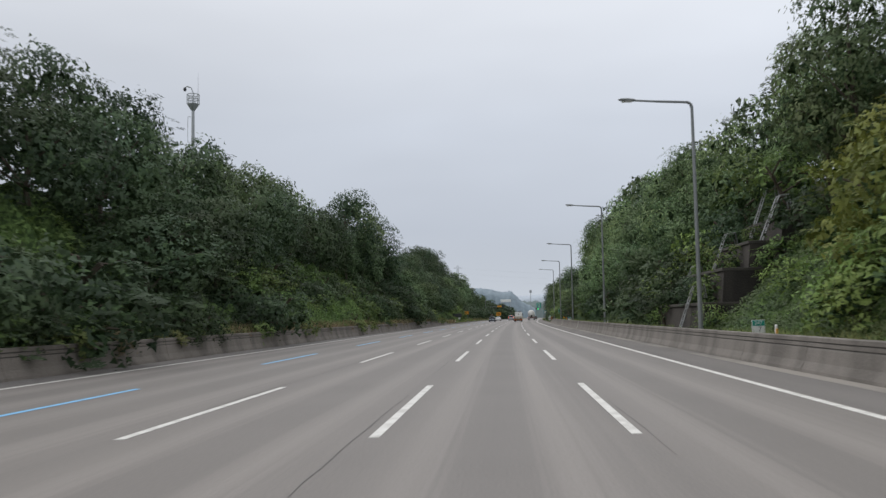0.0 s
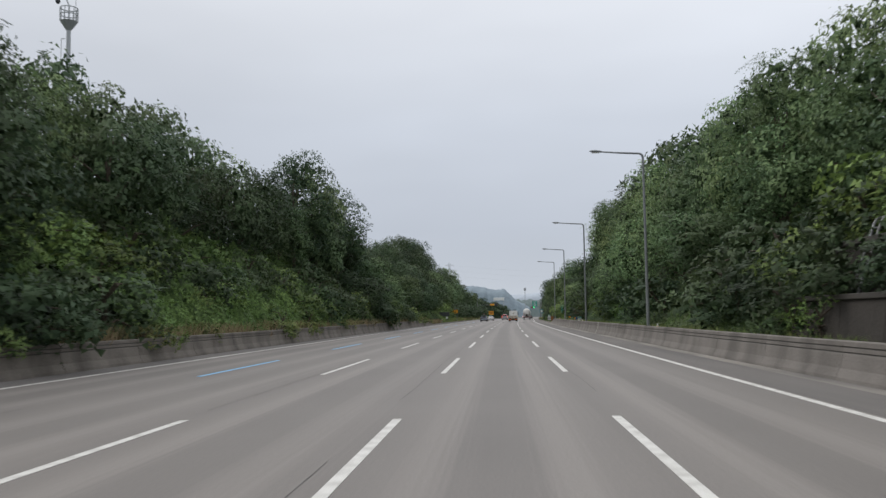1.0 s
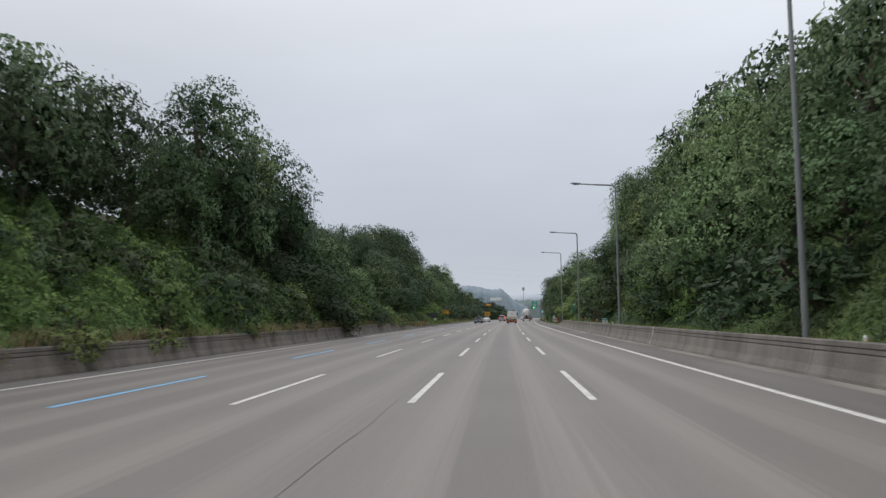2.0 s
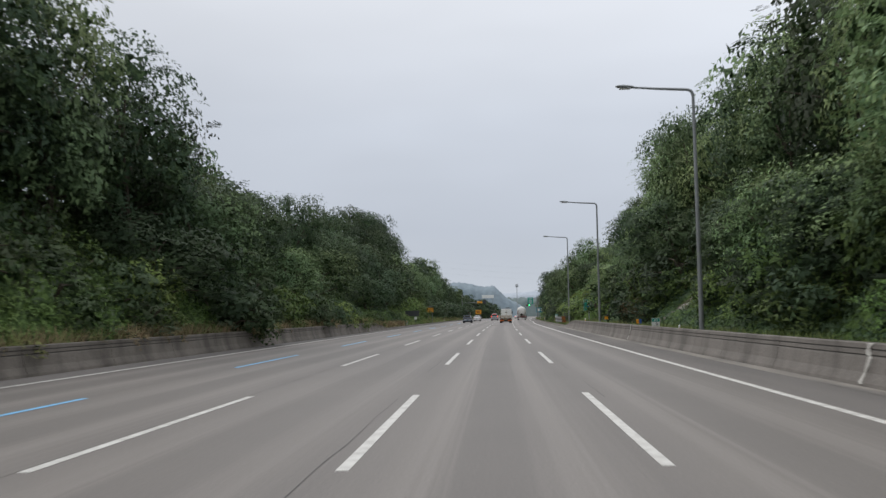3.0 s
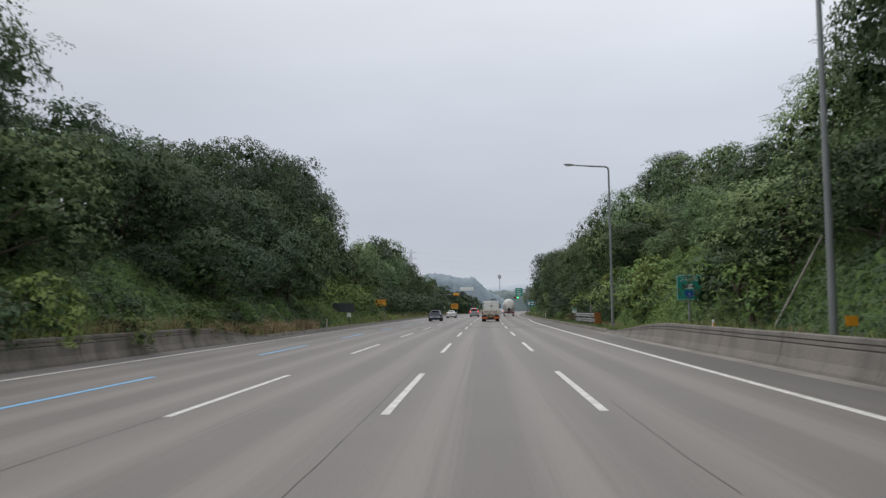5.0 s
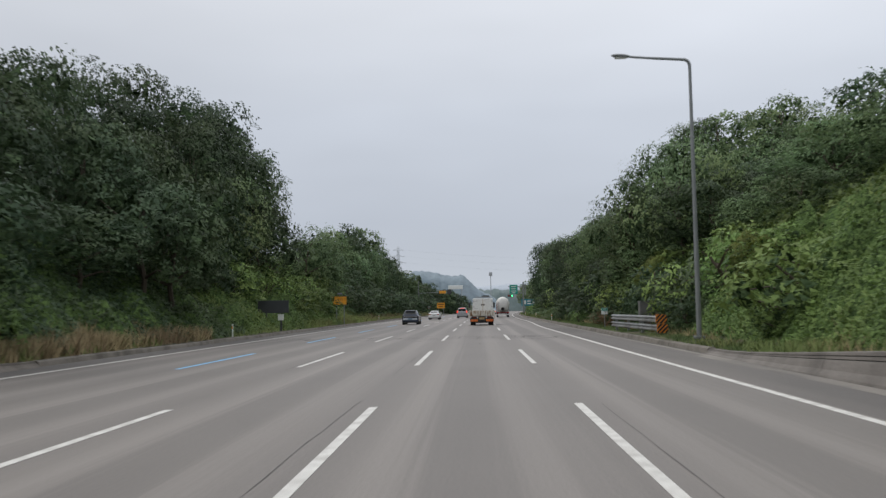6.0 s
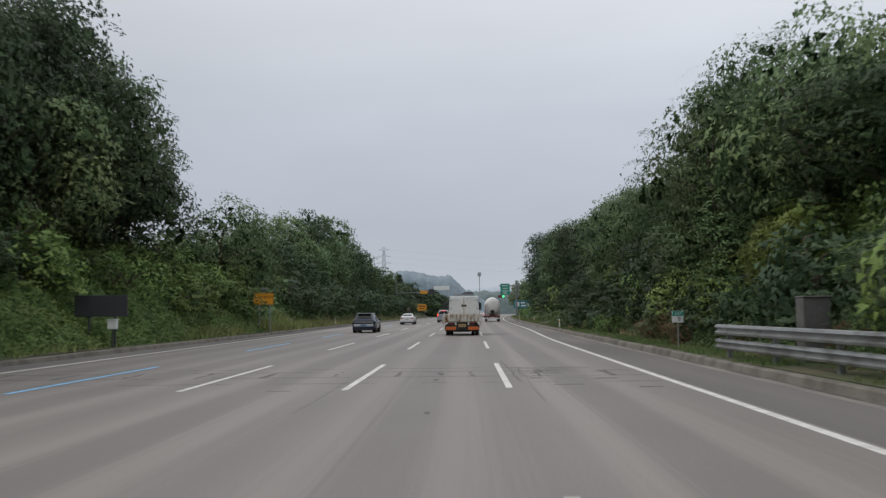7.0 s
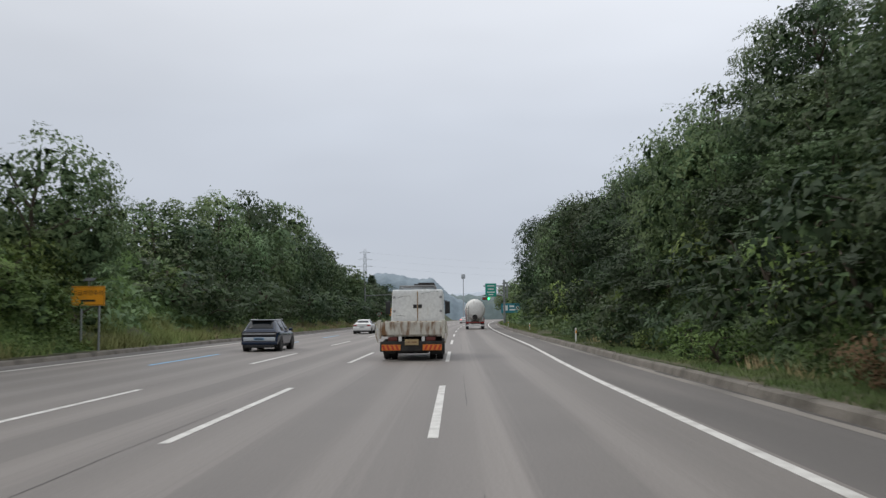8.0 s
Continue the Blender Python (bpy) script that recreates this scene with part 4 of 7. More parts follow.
for off, y, z, h in ((10.2, 43.0, 0.7, 1.3), (11.6, 57.2, 2.0, 2.6), (10.6, 57.6, 1.0, 2.0), (12.7, 54.4, 3.7, 2.4), (14.6, 54.6, 5.4, 2.6), (13.9, 43.4, 3.4, 1.9), (15.6, 43.8, 5.0, 2.4), (12.4, 52.6, 3.6, 1.7), (13.9, 51.6, 5.1, 1.6), (10.9, 49.8, 2.0, 1.4), (15.6, 47.6, 7.8, 2.6), (11.3, 48.6, 2.2, 1.5), (13.2, 56.6, 3.8, 3.4), (15.6, 51.5, 7.6, 3.4), (10.9, 46.0, 1.9, 1.7), (11.1, 54.0, 1.9, 2.3), (11.0, 52.2, 1.9, 1.7), (12.1, 47.2, 3.6, 1.6), (11.0, 48.0, 1.9, 1.3), (9.9, 53.8, 0.7, 1.5), (14.0, 48.8, 5.2, 1.2), (12.2, 55.2, 3.4, 2.2)):
    plant("dark_shrub" if int(y * 5) % 3 == 0 else "shrub", int(y), road_x(y) + off, y, z, h, y * 2.1, 1.05)
rng = np.random.default_rng(79)
for y in range(452, 512, 9):                        # the wood goes on round the bend
    for a in (19.0, 25.0, 31.0):
        yy, off = y + rng.uniform(-3, 3), -a - rng.uniform(-2, 2)
        plant("far", 0, road_x(yy) + off, yy, -0.4, 5.6 + 0.12 * a + rng.uniform(-0.8, 0.8), rng.uniform(0, 6.28), 1.25)
for k in range(12):                                 # dark low wood among the conifers
    y = 404 + 4.6 * k
    off = -20.2 - 2.6 * math.sin(k * 1.9) ** 2
    plant("far", 0, road_x(y) + off, y, ground_z(off, y) - 0.3, 5.4 + 0.8 * math.sin(k * 2.3), k * 1.3, 1.3)
for k, (off, y, h) in enumerate(((12.8, 398, 4.6), (14.5, 407, 6.0), (13.0, 418, 7.0), (15.5, 428, 8.0), (12.6, 440, 7.0), (11.2, 372, 1.8), (11.8, 379, 2.2), (11.3, 386, 1.7), (11.0, 352, 1.5), (11.4, 358, 1.7))):
    plant("far" if h > 3 else "shrub", 1, road_x(y) + off, y, ground_z(off, y) - 0.2, h, k * 2.1, 1.2)
for k in range(30):                                 # dark hedge along the grass verge
    y = 284 + 4.2 * k
    off = -19.4 - 1.0 * math.sin(k * 2.1)
    plant("dark_shrub", 0, road_x(y) + off, y, ground_z(off, y) - 0.2, 2.9 + 0.7 * math.sin(k * 1.3), k * 1.1, 1.25)
for off, y, h in ((9.5, 243.5, 1.1), (9.3, 245.5, 0.9), (9.7, 248.0, 1.3), (9.4, 252.5, 1.0)):
    plant("shrub", int(y), road_x(y) + off, y, ground_z(off, y) - 0.1, h, y * 1.7, 1.0)
for off, y, h in ((10.5, 229.5, 1.1), (10.7, 231.5, 1.3), (10.6, 236.0, 1.1), (10.6, 222.0, 0.9), (10.8, 215.0, 0.9), (11.2, 149.5, 1.1), (11.6, 151.5, 1.4), (11.3, 153.5, 1.2), (11.0, 147.5, 0.9), (11.5, 156.0, 1.0)):
    plant("dead_shrub", 0, road_x(y) + off, y, ground_z(off, y) - 0.1, h, y, 1.3)
for k in range(11):                                 # bushes that hang over the barrier
    y = 17 + 2.6 * k
    plant("shrub" if k % 2 else "dark_shrub", k, road_x(y) - 15.55 - 0.3 * math.sin(k * 1.9), y, 0.4, 1.35 + 0.4 * math.sin(k * 2.7), k * 1.9, 0.9)
rng = np.random.default_rng(83)
for k in range(58):                                 # weeds that lean over the barrier
    y = 20 + 3.0 * k + rng.uniform(-1.4, 1.4)
    if noise.noise(Vector((y * 0.13, 4.0, 1.0))) > -0.12:
        plant("weed", 0 if rng.random() < 0.55 else 1, road_x(y) - 14.95 + rng.uniform(-0.15, 0.12), y, 0.62 - 0.35 * smooth_step(176, 194, y), rng.uniform(0.45, 0.95), rng.uniform(0, 6.28), rng.uniform(0.9, 1.4))
for off, y, z, h in ((12.2, 223.5, 1.9, 3.0), (12.9, 226.5, 2.6, 2.6), (12.4, 204, 2.2, 2.6)):
    plant("yellow", 0, road_x(y) + off, y, z, h, y, 0.9)
for off, y, h in ((10.9, 209, 1.6), (11.6, 213.5, 2.0), (11.6, 218, 2.2), (10.9, 222, 1.8), (11.0, 227, 2.0), (11.8, 219, 2.6), (11.7, 211, 2.5), (11.2, 239, 2.2), (11.0, 244, 2.4), (10.4, 250, 1.9), (10.1, 256, 1.8), (10.6, 262, 2.2), (10.5, 270, 2.0), (10.8, 234.5, 1.7)):
    plant("dark_shrub", 0, road_x(y) + off, y, ground_z(off, y) - 0.1, h, y * 1.3, 0.95)
rng = np.random.default_rng(78)
for k in range(22):                                 # dark bushes among the vines
    a, y = rng.uniform(16.4, 21.0), 66 + 2.7 * k + rng.uniform(-1, 1)
    plant("dark_shrub" if k % 3 else "shrub", k, road_x(y) - a, y, ground_z(-a, y) + 0.1, rng.uniform(1.6, 3.4), rng.uniform(0, 6.28), rng.uniform(0.8, 1.2))
rng = np.random.default_rng(77)
for side, a0, a1, y0, y1, count in ((-1, 15.6, 18.0, 20, 62, 16), (-1, 15.8, 21.0, 62, 150, 24), (-1, 15.5, 19.0, 128, 196, 26), (-1, 16.6, 21.0, 222, 264, 44), (-1, 18.5, 22.0, 246, 300, 10), (1, 10.6, 13.0, 24, 37, 8), (1, 10.6, 13.5, 60, 130, 18), (1, 10.8, 13.2, 102, 131, 18), (1, 10.8, 13.6, 139, 150, 8), (1, 10.8, 13.5, 144, 180, 10), (1, 10.8, 15.0, 182, 230, 14), (1, 11.4, 13.0, 230, 334, 26)):
    for _ in range(count):
        a, y = rng.uniform(a0, a1), rng.uniform(y0, y1)
        if side < 0 and 222 < y < 241 and a < 18.8:          # clear of the board
            continue
        # darker bushes where their colour stands in for deep shade
        low = "dark_shrub" if (side < 0 and (y < 62 or 200 < y < 232 or (100 < y < 196 and int(y * 5) % 3))) or (side > 0 and (40 < y < 100 or 108 < y < 180 or y > 236) and int(y * 5) % 4) else "shrub"
        plant(low, int(rng.integers(4)), road_x(y) + side * a, y, ground_z(side * a, y) + (0.8 if side < 0 and y > 222 else -0.1), rng.uniform(1.3, 3.0), rng.uniform(0, 6.28), rng.uniform(0.9, 1.3))


def bare(o, y):
    """How bare the earth lies at a place, from 0 to 1."""
    w = 0.0
    for co, cy, ro, ry in BARE:
        d = math.hypot((o - co) / ro, (y - cy) / ry) + 0.35 * noise.noise(Vector((o * 0.9, y * 0.5, 5.0)))
        w = max(w, 1.0 - smooth_step(0.7, 1.05, d))
    return w


BARE = ((12.2, 137.4, 1.1, 3.4),)


# ground cover: vines and weeds over the slopes, as lumps under a coat of leaves
def cover(name, side, a0, a1, y0, y1, density, length, width, mat, seed, lump, label):
    rng = np.random.default_rng(seed)

    def height(a, y):
        q = Vector((a * 0.32 + y * 0.22, y * 0.62, 3.0))      # ridges that run down the slope
        w = smooth_step(a0, a0 + 1.2, a) if a0 < 14.2 or a0 in (15.2, 18.0) else 1.0
        return ground_z(side * a, y) + (0.06 + lump * w * (1 - bare(side * a, y)) * max(0.0, 0.5 + 1.1 * noise.noise(q) + 0.75 * noise.noise(q * 2.3)))

    na, ny = int((a1 - a0) / 0.6) + 1, int((y1 - y0) / 0.7) + 1
    verts = []
    zz = np.empty((ny, na))
    for i in range(ny):
        y = y0 + (y1 - y0) * i / (ny - 1)
        for j in range(na):
            a = a0 + (a1 - a0) * j / (na - 1)
            zz[i, j] = height(a, y)
            verts.append((road_x(y) + side * a, y, zz[i, j] - 0.05))
    faces = []
    for i in range(ny - 1):
        for j in range(na - 1):
            q = i * na + j
            faces.append((q, q + 1, q + na + 1, q + na) if side > 0 else (q, q + na, q + na + 1, q + 1))
    n = int((a1 - a0) * (y1 - y0) * density)
    fa, fy = rng.random(n) * (na - 1.001), rng.random(n) * (ny - 1.001)
    i, j = fy.astype(int), fa.astype(int)
    u, v = fa - j, fy - i
    z = zz[i, j] * (1 - u) * (1 - v) + zz[i, j + 1] * u * (1 - v) + zz[i + 1, j] * (1 - u) * v + zz[i + 1, j + 1] * u * v
    a = a0 + (a1 - a0) * fa / (na - 1)
    y = y0 + (y1 - y0) * fy / (ny - 1)
    rx = 5.866e-5 * y * y + np.where(y > 300, 1.2e-4 * (y - 300) ** 2, 0)
    p = np.stack([rx + side * a, y, z + rng.uniform(-0.05, 0.25, n)], 1)
    da = (zz[i, j + 1] - zz[i, j]) / ((a1 - a0) / (na - 1))
    dy = (zz[i + 1, j] - zz[i, j]) / ((y1 - y0) / (ny - 1))
    nr = unit(np.stack([-side * da, -dy, np.ones(n)], 1))
    keep = rng.random(n) > np.array([bare(side * q, r) for q, r in zip(a, y)])
    p, nr = p[keep], nr[keep]
    lv = sprays(p[::3], nr[::3], 3, length, width, rng, length * 1.5, 0.3, 0.7, 0.2)
    th = thing(name, Matrix.Identity(4), label, "vegetation", kind="stuff")
    # sheet under the leaves, its shade painted into the green
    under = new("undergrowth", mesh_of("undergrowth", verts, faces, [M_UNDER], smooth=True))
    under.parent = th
    co = new("leaves", leaf_mesh("leaves", [lv], mat))
    co.parent = th
    return th


# rows with M_LEAF_C carry some of the shade in their colour
COVER_LEFT = (   # offsets from and to, y from and to, leaves a square metre, leaf length, lumpiness, leaf
    (15.2, 19.6, 15, 63, 110, 0.16, 1.5, M_LEAF_C),
    (15.2, 19.6, 63, 130, 130, 0.15, 2.3, M_VINE),
    (19.6, 25.0, 15, 130, 34, 0.26, 2.2, M_VINE),
    (15.2, 19.6, 130, 194, 100, 0.16, 1.4, M_LEAF_A),
    (15.2, 21.0, 194, 223, 110, 0.16, 1.4, M_LEAF_C),
    (15.2, 21.0, 223, 262, 140, 0.15, 2.0, M_VINE),
    (19.6, 25.0, 130, 194, 40, 0.26, 1.0, M_LEAF_A),
    (21.0, 25.0, 194, 262, 30, 0.26, 1.2, M_VINE),
    (18.0, 25.0, 262, 440, 16, 0.42, 1.2, M_LEAF_A),
)
COVER_RIGHT = (   # the same on the right
    (10.0, 14.2, 15, 102, 140, 0.13, 0.9, M_LEAF_A),
    (10.0, 14.2, 102, 130, 150, 0.13, 1.1, M_LEAF_C),
    (14.2, 19.0, 15, 130, 34, 0.24, 0.9, M_VINE),
    (10.4, 14.2, 130, 172, 140, 0.13, 0.9, M_LEAF_C),
    (10.4, 14.2, 172, 181, 140, 0.13, 0.9, M_LEAF_A),
    (10.4, 15.0, 181, 207, 190, 0.14, 1.5, M_VINE),
    (9.9, 14.2, 207, 285, 130, 0.14, 1.0, M_LEAF_A),
    (14.2, 19.0, 130, 285, 34, 0.24, 0.9, M_VINE),
    (10.4, 19.0, 285, 440, 16, 0.42, 1.0, M_LEAF_A),
)
for side, table in ((-1, COVER_LEFT), (1, COVER_RIGHT)):
    for k, (a0, a1, y0, y1, density, length, lump, mat) in enumerate(table):
        cover("slope_vines", side, a0, a1, y0, y1, density, length, length * 0.78, mat, 80 + 20 * side + k, lump,
              "climbing vines covering the earth slope" if mat is M_VINE else "low undergrowth and weeds covering the earth slope")


def grass(name, side, a0, a1, y0, y1, count, tall, mat, seed, label, wide=1.0):
    """Verge grass: narrow bent blades in tufts."""
    rng = np.random.default_rng(seed)
    tufts = count // 9
    ta, ty = rng.uniform(a0, a1, tufts), rng.uniform(y0, y1, tufts)
    keep = np.array([noise.noise(Vector((a * 0.5, y * 0.22, seed + 0.5))) + 0.6 * noise.noise(Vector((a * 1.3, y * 0.9, seed))) > -0.08 + bare(side * a, y) for a, y in zip(ta, ty)])
    ta, ty = ta[keep], ty[keep]
    a, y = np.repeat(ta, 9) + rng.normal(0, 0.10, 9 * len(ta)), np.repeat(ty, 9) + rng.normal(0, 0.13, 9 * len(ta))
    n = len(a)
    z = np.repeat([ground_z(side * p, q) for p, q in zip(ta, ty)], 9)
    p = np.stack([5.866e-5 * y * y + np.where(y > 300, 1.2e-4 * (y - 300) ** 2, 0) + side * a, y, z - 0.03], 1)
    h = tall * rng.uniform(0.5, 1.3, (n, 1))
    lean = rng.normal(size=(n, 3)) * np.array([0.35, 0.35, 0]) * h
    w = unit(rng.normal(size=(n, 3)) * np.array([1, 1, 0])) * rng.uniform(0.015, 0.036, (n, 1)) * wide
    q = np.empty((n, 3, 3))
    q[:, 0], q[:, 1], q[:, 2] = p - w, p + w, p + lean + np.array([0, 0, 1]) * h
    shade = unit(rng.normal(size=(n, 3)) * 0.3 + np.array([-0.35 * side, -0.25, 1.0]))
    flip = (np.cross(q[:, 1] - q[:, 0], q[:, 2] - q[:, 0]) * shade).sum(1) < 0
    q[flip] = q[flip][:, [0, 2, 1]]
    return tagged(new(name, leaf_mesh(name, [(q, np.repeat(shade, 3, axis=0))], mat)), label, "grass", kind="stuff")


grass("verge_grass", -1, 14.85, 17.2, 15, 195, 22000, 0.75, M_GRASS, 91, "tall green grass on the verge behind the barrier")
grass("dry_grass", -1, 14.8, 16.3, 40, 212, 24000, 0.85, M_DRY, 92, "tan dry grass along the verge")
grass("verge_grass", -1, 14.8, 18.3, 190, 420, 34000, 0.42, M_GRASS, 93, "green grass verge along the kerb")
grass("verge_grass", 1, 8.5, 11.0, 15, 200, 20000, 0.38, M_GRASS, 94, "short green grass behind the barrier")
grass("verge_grass", 1, 8.4, 10.4, 190, 290, 56000, 0.17, M_SHORT_GRASS, 95, "green grass verge along the kerb", 0.55)
grass("verge_grass", 1, 8.4, 11.2, 290, 400, 9000, 0.45, M_GRASS, 97, "green grass verge along the kerb")
grass("dry_grass", -1, 15.2, 17.8, 276, 410, 9000, 0.5, M_DRY, 98, "tan dry grass along the verge")
grass("dry_grass", -1, 14.9, 16.8, 176, 214, 13000, 0.75, M_DRY, 101, "tall tan dry grass along the verge")
grass("tall_grass", -1, 15.0, 18.6, 238, 286, 22000, 0.75, M_GRASS, 102, "tall pale green grass in clumps on the bank")
grass("verge_grass", 1, 8.5, 9.9, 205, 262, 34000, 0.16, M_SHORT_GRASS, 107, "short green grass verge along the kerb", 0.5)
grass("dry_grass", 1, 9.6, 11.4, 150, 270, 4500, 0.4, M_DRY, 96, "dry brown grass and litter on the verge")

# short turf on the open verges
for side, a0, a1, y0, y1 in ((-1, 14.78, 18.4, 186, 430), (1, 8.32, 10.7, 186, 430), (1, 8.32, 10.4, 15, 186), (-1, 14.84, 16.0, 15, 186)):
    ny = int((y1 - y0) / 1.2)
    vs, fs = [], []
    for i in range(ny + 1):
        y = y0 + (y1 - y0) * i / ny
        for j in range(7):
            o = side * (a0 + (a1 - a0) * j / 6)
            n1 = noise.noise(Vector((o * 1.1, y * 0.8, 9.0)))
            vs.append((road_x(y) + o, y, ground_z(o, y) + (0.03 + 0.05 * n1 if 0 < j < 6 else 0.012) - 0.1 * bare(o, y)))
    for i in range(ny):
        for j in range(6):
            q = i * 7 + j
            fs.append((q, q + 1, q + 8, q + 7) if side > 0 else (q, q + 7, q + 8, q + 1))
    tagged(new("verge_turf", mesh_of("verge_turf", vs, fs, [M_TURF], smooth=True)), "short patchy turf on the verge", "grass", kind="stuff")

# bare earth where nothing grows
for co, cy, ro, ry in BARE:
    vs, fs = [], []
    for i in range(25):
        for j in range(13):
            o, y = co + ro * 1.2 * (j / 6 - 1), cy + ry * 1.2 * (i / 12 - 1)
            lift = 0.10 + 0.10 * noise.noise(Vector((o * 1.3, y * 1.3, 2.0)))
            vs.append((road_x(y) + o, y, ground_z(o, y) - 0.15 + (0.15 + lift) * bare(o, y)))
    for i in range(24):
        for j in range(12):
            q = i * 13 + j
            fs.append((q, q + 1, q + 14, q + 13))
    tagged(new("bare_earth", mesh_of("bare_earth", vs, fs, [M_EARTH], smooth=True)), "patch of bare brown earth on the verge", "earth", kind="stuff")

# ---------------------------------------------------------------- lamps, signs and roadside equipment
def spot(off, y, z=0.0, turn=0.0):
    """A pose beside the road at an offset from its middle; it faces the traffic."""
    return pose(off + 5.866e-5 * y * y, y, z, 0, 0, turn)


def lamp_post(y, off, z, tall, first=[]):
    m = spot(off, y, z) @ Matrix.Diagonal((1, 1, tall, 1))
    if first:
        return copy_thing(first[0], m)
    th = thing("street_lamp", m, "tall grey steel street lamp with one long arm", "street lamp", "street lamps along the motorway")
    first.append(th)
    part("base_plate", boxes((-0.2, 0.2, -0.2, 0.2, -0.42, -0.3), bevel=0.02), M_LAMP, th)
    bm = tubes(((0, 0, -0.4), (0, 0, 3.0), 0.112, 0.104), ((0, 0, 3.0), (0, 0, 11.1), 0.100, 0.066), sides=12)
    part("pole", bm, M_LAMP, th)
    bm = bmesh.new()
    pts = [(0, 0, 11.05), (-0.06, 0, 11.22), (-0.22, 0, 11.30), (-1.6, 0, 11.38), (-2.6, 0, 11.46)]
    for a, b, r in zip(pts, pts[1:], (0.075, 0.07, 0.062, 0.052)):
        tube(bm, a, b, r, r * 0.92, 10)
    part("arm", bm, M_LAMP, th)
    bm = bmesh.new()
    bmesh.ops.create_uvsphere(bm, u_segments=12, v_segments=8, radius=1.0, matrix=Matrix.LocRotScale((-2.95, 0, 11.5), Euler((0, radians(4), 0)), (0.44, 0.16, 0.085)))
    head = part("lamp_head", bm, M_LAMP, th)
    part("lens", boxes((-3.21, -2.73, -0.11, 0.11, 11.40, 11.43), bevel=0.01), M_SIGN_WHITE, head, "pale lamp glass")
    return th


for y, off, z, tall in ((120.0, 8.74, 0.14, 1.0), (40.0, 8.86, 0.3, 0.983), (81.2, 9.05, 0.38, 1.012), (160.9, 9.1, 0.42, 1.0), (202.3, 9.45, 0.72, 1.025)):
    lamp_post(y, off, z, tall)

# camera mast behind the trees
M_MAST = surface("pale_grey_steel", (0.34, 0.36, 0.37), (0.25, 0.265, 0.275), 0.55, 0.2, scale=0.8, amount=0.7)
mast = thing("camera_mast", spot(-34.8, 92.6, ground_z(-34.8, 92.6)) @ Matrix.Diagonal((0.8, 0.8, 1, 1)), "grey steel mast with a railed platform, camera arm and antenna", "mast")
mz = 26.0 - ground_z(-34.8, 92.6)
part("pole", tubes(((0, 0, -0.5), (0, 0, mz - 5.0), 0.36, 0.3), ((0, 0, mz - 5.0), (0, 0, mz), 0.24, 0.2), sides=12), M_MAST, mast)
part("flange", tubes(((0, 0, mz - 5.15), (0, 0, mz - 4.9), 0.46), sides=12), M_MAST, mast)
bm = bmesh.new()
tube(bm, (0, 0, mz - 0.7), (0, 0, mz), 0.28, 0.85, 14)
part("platform", bm, M_MAST, mast, "grey funnel-shaped platform")
bm = bmesh.new()
for k in range(12):
    a, b = k * math.tau / 12, (k + 1) * math.tau / 12
    for h in (0.55, 1.1):
        tube(bm, (0.85 * math.cos(a), 0.85 * math.sin(a), mz + h), (0.85 * math.cos(b), 0.85 * math.sin(b), mz + h), 0.045, sides=6)
    tube(bm, (0.85 * math.cos(a), 0.85 * math.sin(a), mz), (0.85 * math.cos(a), 0.85 * math.sin(a), mz + 1.1), 0.04, sides=6)
part("railing", bm, M_MAST, mast)
bm = bmesh.new()
arm = [(0, 0, mz), (0, 0, mz + 1.3), (-0.3, 0, mz + 1.9), (-0.9, 0, mz + 2.1), (-1.2, 0, mz + 1.9)]
for a, b in zip(arm, arm[1:]):
    tube(bm, a, b, 0.07, sides=8)
part("camera_arm", bm, M_MAST, mast)
bm = bmesh.new()
bmesh.ops.create_uvsphere(bm, u_segments=12, v_segments=8, radius=0.24, matrix=Matrix.Translation((-1.2, 0, mz + 1.75)))
part("camera_dome", bm, M_SIGN_BACK, mast, "dark round camera dome")
part("antenna", tubes(((0.7, 0, mz), (0.7, 0, mz + 3.6), 0.035, 0.015)), M_MAST, mast)
part("ladder_cage", tubes(((-0.75, 0, mz - 4.3), (-0.75, 0, mz - 1.4), 0.03), ((-0.75, 0, mz - 1.4), (-0.3, 0, mz - 1.4), 0.03), ((-0.75, 0, mz - 4.3), (-0.3, 0, mz - 4.3), 0.03), sides=6), M_MAST, mast)


